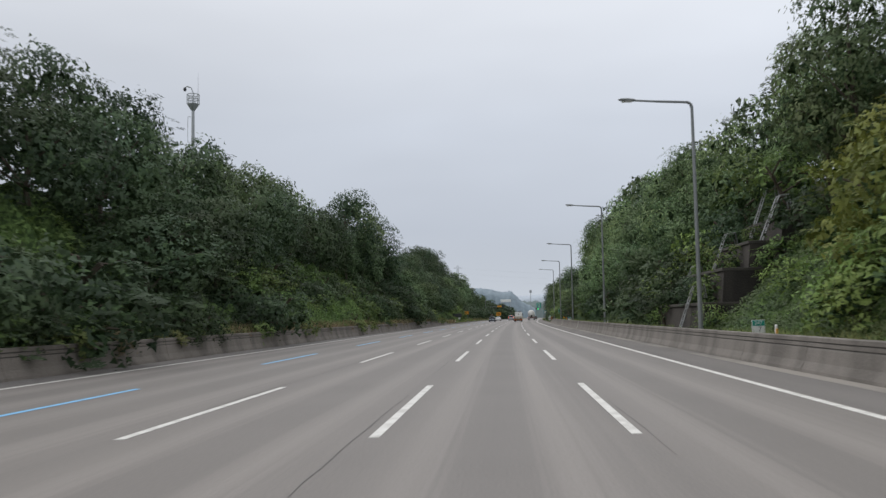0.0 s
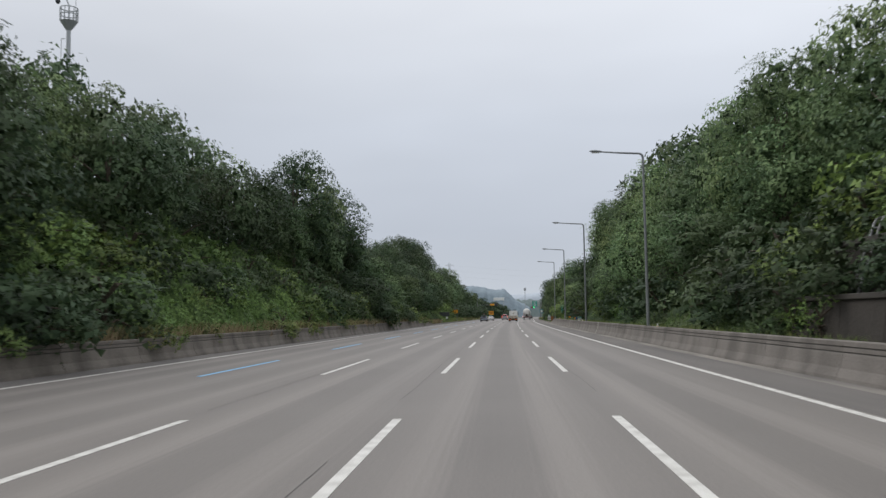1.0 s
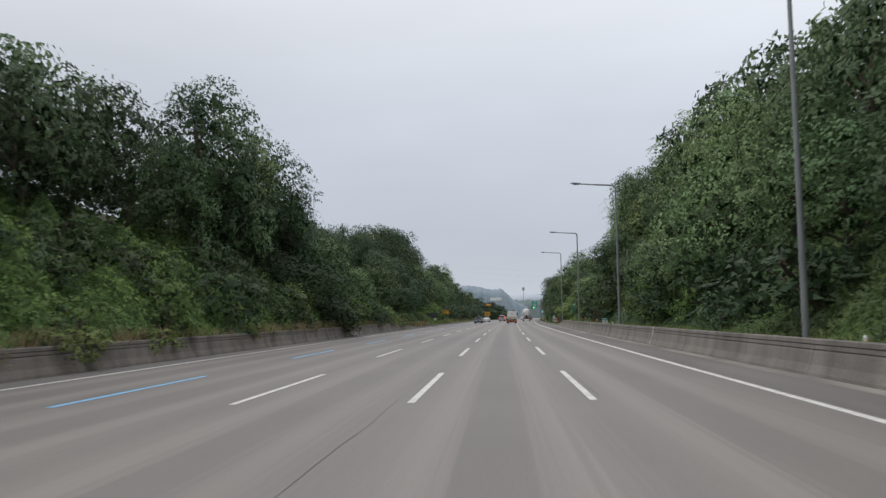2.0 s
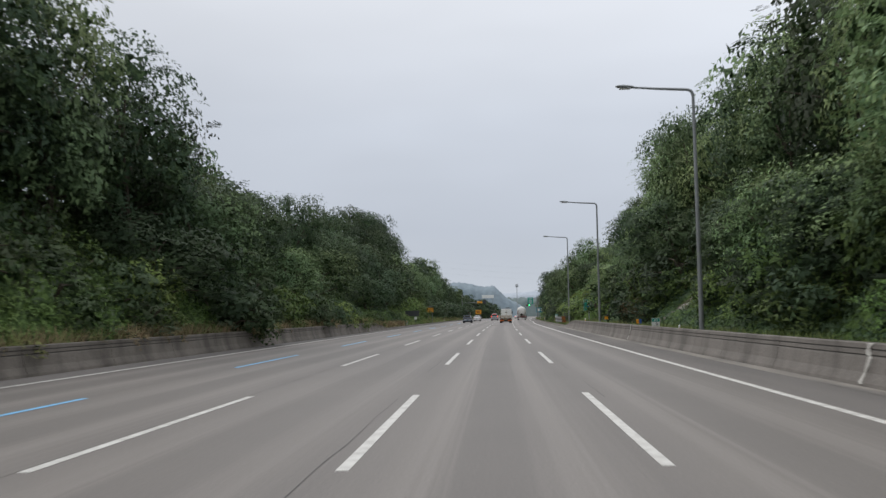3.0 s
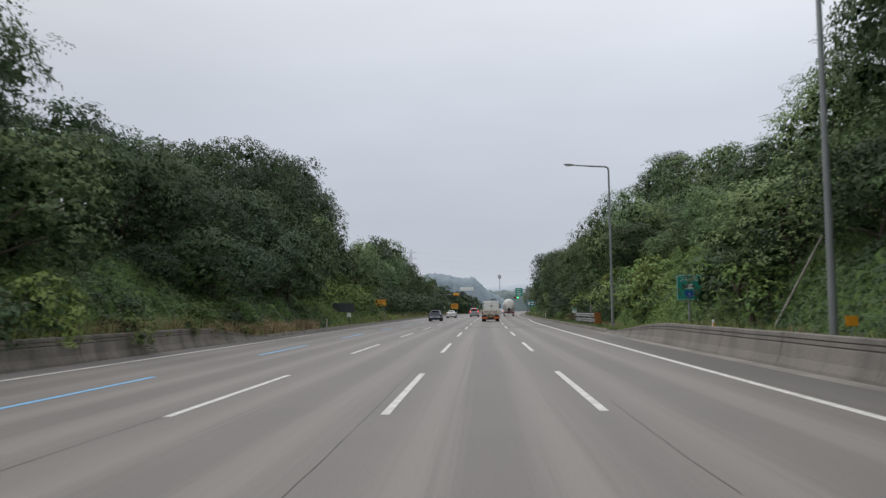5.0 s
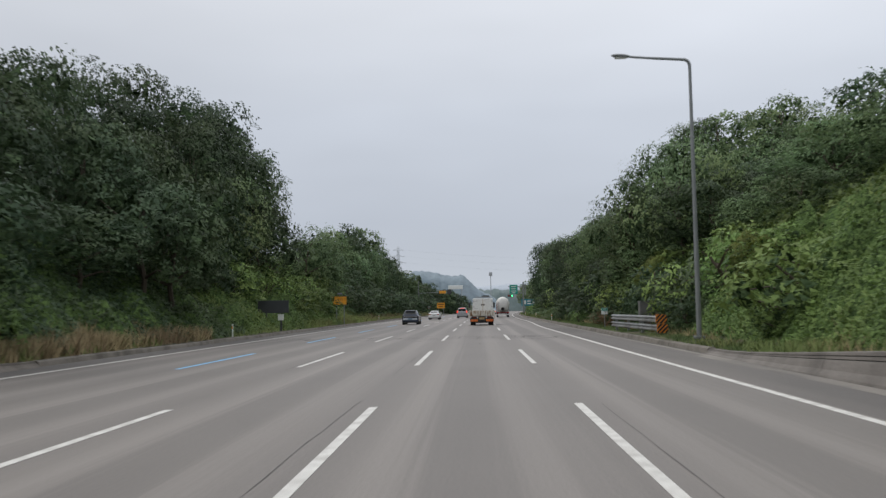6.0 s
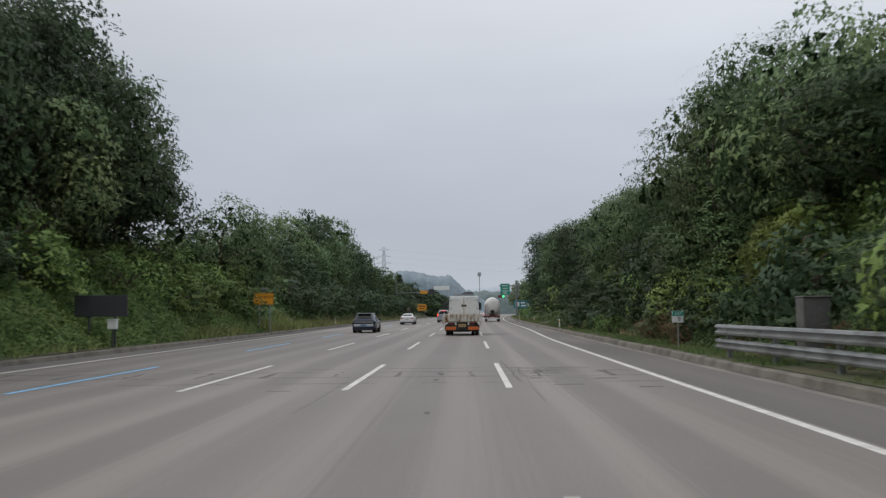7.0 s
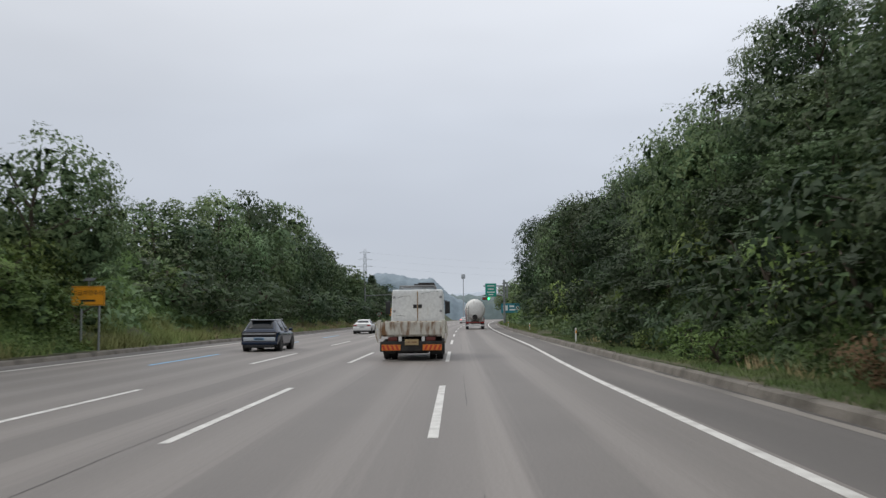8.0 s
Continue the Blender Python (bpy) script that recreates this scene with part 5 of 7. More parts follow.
# terraced retaining walls with ladders
M_WALL = surface("dark_stained_concrete", (0.046, 0.040, 0.035), (0.020, 0.018, 0.016), 0.9, scale=0.8, fine=10, amount=1.0, bump=0.5, stretch=(1, 1, 0.4))
M_COPING = surface("grey_concrete_coping", (0.062, 0.056, 0.049), (0.045, 0.042, 0.038), 0.9, scale=1.2, fine=12, amount=0.9)
for k, (off, y0, y1, z0, z1) in enumerate(((9.75, 43.5, 56.5, 0.5, 2.15), (11.0, 44.5, 56.0, 1.8, 3.9), (12.5, 45.0, 53.0, 3.6, 5.3), (14.2, 45.0, 52.0, 5.2, 6.6))):
    th = thing("retaining_wall", Matrix.Identity(4), "dark stained concrete terrace wall on the steep slope", "retaining wall", "terrace walls")
    y = y0
    while y < y1 - 0.2:
        ny = min(y1, y + 3.0)
        bm = bmesh.new()
        for yy in (y + 0.015, ny - 0.015):
            x = road_x(yy)
            for o, z in ((off - 0.12, z0 - 0.6), (off + 0.12, z1 - 0.16), (off + 2.4, z1 - 0.16), (off + 2.4, z0 - 0.6)):
                bm.verts.new((x + o, yy, z))
        bm.verts.ensure_lookup_table()
        v = bm.verts
        for f in ((0, 1, 2, 3), (7, 6, 5, 4), (0, 4, 5, 1), (1, 5, 6, 2), (2, 6, 7, 3), (3, 7, 4, 0)):
            bm.faces.new([v[i] for i in f])
        bmesh.ops.recalc_face_normals(bm, faces=bm.faces)
        part("panel", bm, M_WALL, th)
        x = road_x((y + ny) / 2)
        part("coping", boxes((x + off + 0.02, x + off + 2.4, y, ny, z1 - 0.158, z1), bevel=0.02), M_COPING, th, "pale concrete edge")
        y = ny


def ladder(x0, y0, z0, x1, z1, rungs, hook=0.55):
    """A steel ladder that leans on a wall, with curved hand rails at the top."""
    th = thing("wall_ladder", spot(0, y0), "pale galvanised ladder with bent hand rails against a terrace wall", "ladder", "ladders on the terrace walls")
    a, b = Vector((x0, 0, z0)), Vector((x1, 0, z1))
    for s in (-0.24, 0.24):
        bm = bmesh.new()
        d = Vector((0, s, 0))
        pts = [a + d, b + d, b + d + Vector((0.1, 0, 0.16)), b + d + Vector((hook, 0, 0.2)), b + d + Vector((hook + 0.1, 0, -0.5))]
        for p, q in zip(pts, pts[1:]):
            tube(bm, p, q, 0.038, sides=8)
        part("rail", bm, M_RAIL, th)
    for k in range(rungs):
        c = a.lerp(b, (k + 0.5) / rungs)
        part("rung", tubes((c + Vector((0, -0.24, 0)), c + Vector((0, 0.24, 0)), 0.022), sides=6), M_RAIL, th)


ladder(9.05, 45.8, 0.8, 9.8, 2.9, 7)
ladder(10.5, 53.1, 2.15, 11.3, 4.3, 7)
ladder(13.5, 46.4, 5.2, 14.5, 7.6, 7)
ladder(14.0, 49.9, 5.75, 15.0, 8.6, 8)
ladder(12.0, 50.6, 3.95, 12.75, 6.0, 7)


def km_post(off, y, digits, z=0.3):
    """A kilometre post: white plate with a green head."""
    th = thing("distance_marker", spot(off, y, z) @ Matrix.Scale(0.82, 4), "white kilometre marker plate with a green head on a thin post", "road sign", "kilometre markers")
    part("post", tubes(((0, 0.03, -0.75), (0, 0.03, 0.95), 0.03)), M_STEEL, th)
    plate = part("plate", boxes((-0.28, 0.28, -0.012, 0.012, 0.72, 1.28), bevel=0.01), M_SIGN_WHITE, th)
    part("green_head", boxes((-0.262, 0.262, -0.017, -0.013, 1.03, 1.262)), M_SIGN_GREEN, plate, "green upper field")
    writing(digits[0], 0.22, pose(0, -0.019, 1.145, 90), M_SIGN_WHITE, plate)
    writing(digits[1], 0.30, pose(0.06, -0.015, 0.87, 90), M_BLACK, plate)


km_post(9.0, 31.5, ("247", "7"))
km_post(9.05, 132.5, ("247", "8"))
km_post(9.1, 226.8, ("247", "9"), 0.58)


def delineator(off, y, z, first=[]):
    m = spot(off, y, z)
    if first:
        return copy_thing(first[0], m)
    th = thing("delineator_post", m, "short white plastic delineator post with a reflector", "road post", "delineator posts")
    first.append(th)
    part("post", tubes(((0, 0, -0.2), (0, 0, 0.72), 0.05, 0.045), sides=10), M_SIGN_WHITE, th)
    part("cap", tubes(((0, 0, 0.72), (0, 0, 0.78), 0.05, 0.02), sides=10), M_SIGN_WHITE, th)
    part("reflector", boxes((-0.035, 0.035, -0.06, -0.045, 0.48, 0.64)), M_SIGN_ORANGE, th, "orange reflector")
    return th


for off, y, z in ((8.7, 28.5, 0.45), (8.75, 76.3, 0.3), (8.75, 124.6, 0.3), (8.8, 171.6, 0.4), (-15.1, 218.9, 0.2), (8.7, 267.5, 0.2), (8.8, 300, 0.2), (-15.3, 296, 0.2), (8.9, 340, 0.2)):
    delineator(off, y, z)

eb = thing("equipment_box", spot(9.25, 20.9, 0.55), "pale blue equipment box on a post behind the barrier", "equipment box")
part("post", tubes(((0, 0, -0.3), (0, 0, 0.45), 0.04)), M_STEEL, eb)
part("box", boxes((-0.22, 0.22, -0.16, 0.16, 0.45, 0.98), bevel=0.03), surface("pale_blue_paint", (0.30, 0.38, 0.50), (0.22, 0.28, 0.37), 0.5, scale=3), eb)
part("lid", boxes((-0.24, 0.24, -0.18, 0.18, 0.982, 1.03), bevel=0.015), M_SIGN_WHITE, eb)

# small blue-and-orange plate and orange plate behind the barrier
sp = thing("marker_sign", spot(9.0, 138.2, 0.55) @ Matrix.Scale(0.68, 4), "small split plate, orange and blue, on a short post", "road sign")
part("post", tubes(((0, 0.03, -0.3), (0, 0.03, 0.7), 0.025)), M_STEEL, sp)
pl = part("plate", boxes((-0.25, 0.25, -0.01, 0.01, 0.62, 1.08), bevel=0.008), M_SIGN_BACK, sp)
part("orange_half", boxes((-0.24, -0.01, -0.016, -0.012, 0.64, 1.06)), M_SIGN_ORANGE, pl, "orange half")
part("blue_half", boxes((0.01, 0.24, -0.016, -0.012, 0.64, 1.06)), M_SIGN_BLUE, pl, "blue half")
sp = thing("marker_sign", spot(9.75, 161.3, 0.3), "small faded orange plate beside the lamp foot", "road sign")
part("post", tubes(((0, 0.03, -0.3), (0, 0.03, 0.7), 0.025)), M_STEEL, sp)
part("plate", boxes((-0.17, 0.17, -0.01, 0.01, 0.80, 1.08), bevel=0.008), M_SIGN_ORANGE, sp)

# green route sign
rs = thing("route_sign", spot(10.15, 181.0, 0.2), "green motorway route sign with a blue shield on one post", "road sign")
part("post", tubes(((0, 0.06, -0.4), (0, 0.06, 2.9), 0.06)), M_STEEL, rs)
pl = part("panel", boxes((-0.62, 0.62, -0.02, 0.02, 1.78, 3.06), bevel=0.015), M_SIGN_GREEN, rs)
part("border", boxes((-0.60, 0.60, -0.025, -0.021, 3.015, 3.035), (-0.60, 0.60, -0.025, -0.021, 1.805, 1.825), (-0.6, -0.58, -0.025, -0.021, 1.825, 3.015), (0.58, 0.6, -0.025, -0.021, 1.825, 3.015)), M_SIGN_WHITE, pl, "thin white border")
writing("고속국도", 0.26, pose(0, -0.025, 2.82, 90), M_SIGN_WHITE, pl)
part("white_plate", boxes((-0.2, 0.2, -0.026, -0.021, 2.36, 2.60), bevel=0.002), M_SIGN_WHITE, pl)
writing("AH1", 0.16, pose(0, -0.029, 2.48, 90), M_BLACK, pl)
bm = bmesh.new()
outline = [(-0.22, 2.27), (-0.12, 2.29), (0, 2.26), (0.12, 2.29), (0.22, 2.27), (0.22, 2.06), (0.14, 1.93), (0, 1.88), (-0.14, 1.93), (-0.22, 2.06)]
front = [bm.verts.new((x, -0.028, z)) for x, z in outline]
back = [bm.verts.new((x, -0.021, z)) for x, z in outline]
bm.faces.new(front)
for i in range(len(outline)):
    j = (i + 1) % len(outline)
    bm.faces.new((front[i], back[i], back[j], front[j]))
bmesh.ops.recalc_face_normals(bm, faces=bm.faces)
part("shield", bm, M_SIGN_BLUE, pl, "blue route shield")
writing("1", 0.26, pose(0, -0.031, 2.07, 90), M_SIGN_WHITE, pl)

# guardrail with a striped end
gr = thing("guardrail", spot(8.85, 207.6, 0.15), "short grey two-beam guardrail with a black and orange striped end", "guardrail")
for k in range(4):
    part("post", boxes((0.06, 0.2, 0.5 + 3.6 * k, 0.62 + 3.6 * k, -0.3, 1.05), bevel=0.01), M_STEEL, gr)
wave = [(0.0, 0.0), (-0.08, 0.025), (-0.10, 0.08), (-0.02, 0.13), (-0.02, 0.18), (-0.10, 0.23), (-0.08, 0.285), (0.0, 0.31)]
for base in (0.33, 0.76):
    bm = bmesh.new()
    rows = []
    for y in np.linspace(0.0, 12.0, 7):
        rows.append(([bm.verts.new((o, y, base + z)) for o, z in wave], [bm.verts.new((o + 0.012, y, base + z)) for o, z in wave]))
    for (a, a2), (b, b2) in zip(rows, rows[1:]):
        for i in range(len(wave) - 1):
            bm.faces.new((a[i], b[i], b[i + 1], a[i + 1]))
            bm.faces.new((a2[i], a2[i + 1], b2[i + 1], b2[i]))
        bm.faces.new((a[-1], b[-1], b2[-1], a2[-1]))
        bm.faces.new((a[0], a2[0], b2[0], b[0]))
    part("beam", bm, M_RAIL, gr)
def clipped(poly, hull):
    """A flat polygon cut to a convex outline; both are lists of (x, z), the outline turning left."""
    for (ax, az), (bx, bz) in zip(hull, hull[1:] + hull[:1]):
        inside = lambda p: (bx - ax) * (p[1] - az) - (bz - az) * (p[0] - ax)
        out = []
        for p, q in zip(poly, poly[1:] + poly[:1]):
            dp, dq = inside(p), inside(q)
            if dp >= 0:
                out.append(p)
            if dp * dq < 0:
                f = dp / (dp - dq)
                out.append((p[0] + f * (q[0] - p[0]), p[1] + f * (q[1] - p[1])))
        poly = out
        if len(poly) < 3:
            return []
    return poly


M_END_ORANGE = surface("dirty_orange_sheet", (0.62, 0.20, 0.012), (0.42, 0.14, 0.015), 0.5, scale=5, fine=25, amount=0.8)
for x0, z0, z1 in ((-0.12, 0.70, 1.14), (-0.07, 0.24, 0.69)):      # two bulging plates, one over the other
    x1, c = x0 + 0.53, 0.09
    hull = [(x0 + 0.03, z0), (x1 - c, z0), (x1, z0 + c), (x1, z1 - c), (x1 - c, z1), (x0 + 0.03, z1), (x0, z1 - 0.05), (x0, z0 + 0.05)]
    bm = bmesh.new()
    front = [bm.verts.new((x, -0.08, z)) for x, z in hull]
    rear = [bm.verts.new((x, 0.0, z)) for x, z in hull]
    bm.faces.new(front)
    bm.faces.new(rear[::-1])
    for i in range(8):
        j = (i + 1) % 8
        bm.faces.new((front[i], rear[i], rear[j], front[j]))
    bmesh.ops.recalc_face_normals(bm, faces=bm.faces)
    end = part("end_plate", bm, M_END_ORANGE, gr, "orange end plate with slanted black stripes")
    for k in range(5):
        z = z0 - 0.47 + 0.21 * k
        cut = clipped([(x0, z), (x1, z + 0.53), (x1, z + 0.65), (x0, z + 0.12)], [(x0 + 0.005 + (x - x0) * 0.98, z0 + 0.005 + (q - z0) * 0.98) for x, q in hull])
        if len(cut) > 2:
            bm = bmesh.new()
            bm.faces.new([bm.verts.new((x, -0.085, q)) for x, q in cut])
            part("stripe", bm, M_BLACK, end, "black stripe")

cb = thing("control_cabinet", spot(9.75, 215.3, 0.15), "grey metal control cabinet behind the guardrail", "cabinet")
M_CABINET = surface("dull_grey_cabinet_paint", (0.12, 0.12, 0.115), (0.075, 0.075, 0.07), 0.7, scale=2.0, fine=20, amount=0.9)
body = part("body", boxes((-0.35, 0.35, -0.25, 0.25, 0.0, 1.80), bevel=0.02), M_CABINET, cb)
cd = part("door", boxes((-0.31, 0.31, -0.268, -0.252, 0.15, 1.68), bevel=0.006), M_CABINET, cb)
part("handle", boxes((0.22, 0.26, -0.29, -0.27, 0.85, 1.05), bevel=0.005), M_BLACK, cd)
part("roof", boxes((-0.37, 0.37, -0.28, 0.28, 1.802, 1.84), bevel=0.015), M_CABINET, cb)

# dark board seen from behind and the little box under it
db = thing("sign_board", spot(-15.75, 232.2, 0.25), "blank dark board on two posts", "sign board")
part("panel", boxes((-1.2, 1.2, -0.04, 0.04, 1.35, 2.32), bevel=0.015), M_SIGN_BACK, db)
for x in (-0.55, 0.62):
    part("post", tubes(((x, 0.08, -0.4), (x, 0.08, 2.0), 0.05)), M_SIGN_BACK, db)
bx = thing("meter_box", spot(-15.13, 232.0, 0.25), "small white equipment box on a post", "equipment box")
part("post", tubes(((0, 0, -0.3), (0, 0, 0.8), 0.04)), M_SIGN_BACK, bx)
part("box", boxes((-0.2, 0.2, -0.13, 0.13, 0.78, 1.2), bevel=0.02), M_SIGN_WHITE, bx)
part("lid", boxes((-0.22, 0.22, -0.16, 0.16, 1.202, 1.24), bevel=0.008), M_SIGN_WHITE, bx)

# orange warning sign on two posts
ws = thing("warning_sign", spot(-15.45, 261.5, 0.3), "orange warning sign with dark Korean writing on two posts", "road sign")
pl = part("panel", boxes((-0.80, 0.80, -0.02, 0.02, 2.05, 2.98), bevel=0.012), M_SIGN_ORANGE, ws)
part("border", boxes((-0.77, 0.77, -0.026, -0.021, 2.935, 2.952), (-0.77, 0.77, -0.026, -0.021, 2.078, 2.095), (-0.77, -0.753, -0.026, -0.021, 2.095, 2.935), (0.753, 0.77, -0.026, -0.021, 2.095, 2.935)), M_BLACK, pl, "thin dark border")
writing("긴급차량주의", 0.27, pose(0, -0.026, 2.64, 90), M_BLACK, pl)
part("faded_writing_bar", boxes((-0.34, 0.34, -0.026, -0.021, 2.24, 2.33)), M_BLACK, pl, "line of small dark writing")
for x in (-0.33, 0.52):
    part("post", tubes(((x, 0.06, -0.5), (x, 0.06, 2.9), 0.05)), M_STEEL, ws)
sol = part("solar_panel", boxes((-0.22, 0.28, -0.2, 0.2, -0.015, 0.015), bevel=0.006), M_SIGN_BACK, ws, "small tilted solar panel")
sol.matrix_local = pose(0, 0.05, 3.3, 25)
part("bracket", tubes(((0, 0.05, 2.95), (0, 0.05, 3.28), 0.025)), M_STEEL, ws)

# second orange sign farther on
ws = thing("warning_sign", pose(-2.4, 392, 0.2), "orange warning board beside a small white round sign", "road sign")
part("panel", boxes((-1.0, 1.0, -0.03, 0.03, 1.75, 3.2), bevel=0.02), M_SIGN_ORANGE, ws)
part("writing_bar", boxes((-0.75, 0.75, -0.036, -0.031, 2.66, 2.9), (-0.6, 0.6, -0.036, -0.031, 2.15, 2.35)), M_BLACK, ws, "dark lines of writing")
for x in (-0.7, 0.7):
    part("post", tubes(((x, 0.08, -0.5), (x, 0.08, 3.2), 0.06)), M_STEEL, ws)
rd = thing("round_sign", pose(-5.6, 394, 0.2), "small round white sign with a red rim", "road sign")
part("post", tubes(((0, 0.06, -0.5), (0, 0.06, 2.4), 0.04)), M_STEEL, rd)
M_RED = plain("red_sign_sheet", (0.5, 0.03, 0.03), 0.5)
part("rim", tubes(((0, -0.03, 2.2), (0, 0.02, 2.2), 0.55), sides=20), M_RED, rd)
part("face", tubes(((0, -0.04, 2.2), (0, -0.031, 2.2), 0.42), sides=20), M_SIGN_WHITE, rd)

# signal pole with a long arm over the lanes
sg = thing("signal_pole", pose(-8.15, 390, 0.2) @ Matrix.Scale(0.87, 4), "steel pole with a long arm and a dark signal head", "signal pole")
part("pole", tubes(((0, 0, -0.4), (0, 0, 10.2), 0.2, 0.14), sides=12), M_LAMP, sg)
part("arm", tubes(((0, 0, 6.6), (9.6, 0, 6.9), 0.085, 0.055)), M_LAMP, sg)
part("arm_board", boxes((6.2, 8.2, -0.06, 0.06, 6.45, 7.25), bevel=0.03), M_SIGN_ORANGE, sg, "small orange board on the arm")
part("signal_head", boxes((8.6, 9.9, -0.15, 0.15, 6.2, 7.7), bevel=0.05), M_SIGN_BACK, sg)

# green overhead sign on a pole, with its small green lane light
gs = thing("gantry_sign", spot(9.3, 360, 0.0), "green overhead direction sign and lit green signal on a pole", "road sign")
part("pole", tubes(((0, 0.3, -0.4), (0, 0.3, 7.6), 0.2, 0.16), sides=12), M_LAMP, gs)
part("arm", tubes(((0, 0.3, 6.6), (-3.4, 0.3, 6.6), 0.1), ((0, 0.3, 5.1), (-3.4, 0.3, 5.1), 0.1)), M_LAMP, gs)
pl = part("panel", boxes((-3.10, -1.30, -0.05, 0.05, 4.85, 7.00), bevel=0.02), M_SIGN_GREEN, gs)
for z0, w in ((6.52, 1.2), (6.0, 1.0), (5.5, 1.25), (5.1, 0.8)):
    part("writing_bar", boxes((-2.2 - w / 2, -2.2 + w / 2, -0.058, -0.052, z0, z0 + 0.15)), M_SIGN_WHITE, pl, "line of white writing")
part("side_bracket", boxes((-0.3, 0.5, 0.2, 0.4, 6.9, 7.05), (-0.3, 0.6, 0.2, 0.4, 5.6, 5.75), (0.35, 0.6, 0.1, 0.5, 4.6, 7.2)), M_LAMP, gs)
lh = part("signal_head", boxes((-3.62, -2.36, -0.32, -0.08, 4.28, 4.76), bevel=0.05), M_SIGN_BACK, gs, "dark lying signal head")
part("head_bracket", boxes((-3.0, -2.9, -0.1, 0.3, 4.72, 5.15), bevel=0.01), M_LAMP, gs)
for x, glow, what in ((-3.40, plain("unlit_red_lens", (0.22, 0.02, 0.02), 0.3), "unlit red lens"), (-2.99, plain("unlit_amber_lens", (0.20, 0.10, 0.02), 0.3), "unlit amber lens"), (-2.58, lamp_glass("green_signal_light", (0.05, 0.9, 0.25), 3.5), "lit green lens")):
    part("lens", tubes(((x, -0.34, 4.52), (x, -0.322, 4.52), 0.17), sides=16), glow, lh, what)
bs = thing("direction_sign", spot(10.6, 366, 0.2), "wide blue-green direction sign with white writing on two posts", "road sign")
M_TEAL = surface("blue_green_sign_sheet", (0.02, 0.19, 0.24), (0.02, 0.15, 0.2), 0.45, scale=3, amount=0.5)
pl = part("panel", boxes((-1.6, 1.7, -0.04, 0.04, 2.0, 3.6), bevel=0.02), M_TEAL, bs)
part("writing_bar", boxes((-1.3, -0.5, -0.047, -0.042, 2.4, 3.25), (-0.2, 0.6, -0.047, -0.042, 2.95, 3.25), (-0.2, 0.8, -0.047, -0.042, 2.4, 2.65), (0.9, 1.4, -0.047, -0.042, 2.5, 3.1)), M_SIGN_WHITE, pl, "white writing and arrows")
for x in (-0.9, 0.9):
    part("post", tubes(((x, 0.1, -0.5), (x, 0.1, 3.4), 0.07)), M_STEEL, bs)

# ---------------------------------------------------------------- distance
# aerial haze is painted into these pale blue-grey base colours
M_HILL = surface("haze_painted_wooded_hill", (0.185, 0.230, 0.262), (0.140, 0.185, 0.215), 1.0, scale=0.10, fine=0.5, amount=0.9)
M_RIDGE = surface("haze_painted_far_ridge", (0.36, 0.40, 0.45), (0.33, 0.37, 0.42), 1.0, scale=0.02, fine=0.2, amount=0.6)
M_FARWOOD = surface("haze_painted_woodland", (0.130, 0.165, 0.165), (0.095, 0.130, 0.130), 1.0, scale=0.12, fine=0.6, amount=0.9)


def far_ridge(name, x0, x1, y0, y1, outline, rough, step, mat, label, seed):
    """A wooded rise: its height follows an outline across the view, with tree-sized bumps."""
    nx, ny = int((x1 - x0) / step) + 1, 9
    verts, faces = [], []
    for i in range(ny):
        f = i / (ny - 1)
        lift = math.sin(math.pi * min(1.0, 0.08 + f * 0.9)) ** 0.5
        for j in range(nx):
            x = x0 + (x1 - x0) * j / (nx - 1)
            z = float(np.interp(x, [a for a, _ in outline], [b for _, b in outline])) * (lift if f < 0.5 else 1.0)
            q = Vector((x / (step * 2.6), f * 9 + seed, 0.5))
            z += rough * (noise.noise(q) + 0.6 * noise.noise(q * 2.2)) if z > 1 else -1
            verts.append((x, y0 + (y1 - y0) * f, max(-1.0, z) if i else -1.0))
    for i in range(ny - 1):
        for j in range(nx - 1):
            q = i * nx + j
            faces.append((q, q + 1, q + nx + 1, q + nx))
    tagged(new(name, mesh_of(name, verts, faces, [mat], smooth=True)), label, "hill", kind="structure")


far_ridge("backdrop_hill", -120, 22, 590, 640, [(-120, 18), (-60, 20), (-23, 20.5), (-18, 22), (-8, 20.5), (-0.7, 18.6), (4.8, 19.5), (8.4, 16.7), (12.4, 12.5), (18, 9), (22, 7)], 1.1, 0.8, M_HILL, "wooded hill beyond the cutting, haze painted into its colour", 3)
far_ridge("backdrop_woodland", -160, 260, 660, 700, [(-160, 12), (0, 13), (40, 12), (60, 9), (90, 12), (160, 14), (260, 14)], 1.8, 1.2, M_FARWOOD, "belt of trees at the end of the road, haze painted into its colour", 5)
far_ridge("backdrop_ridge", -900, 1400, 1700, 1800, [(-900, 60), (-300, 40), (60, 42), (150, 50), (240, 40), (500, 70), (900, 60), (1400, 50)], 3.0, 12.0, M_RIDGE, "far ridge, its faintness painted as haze into the colour", 7)

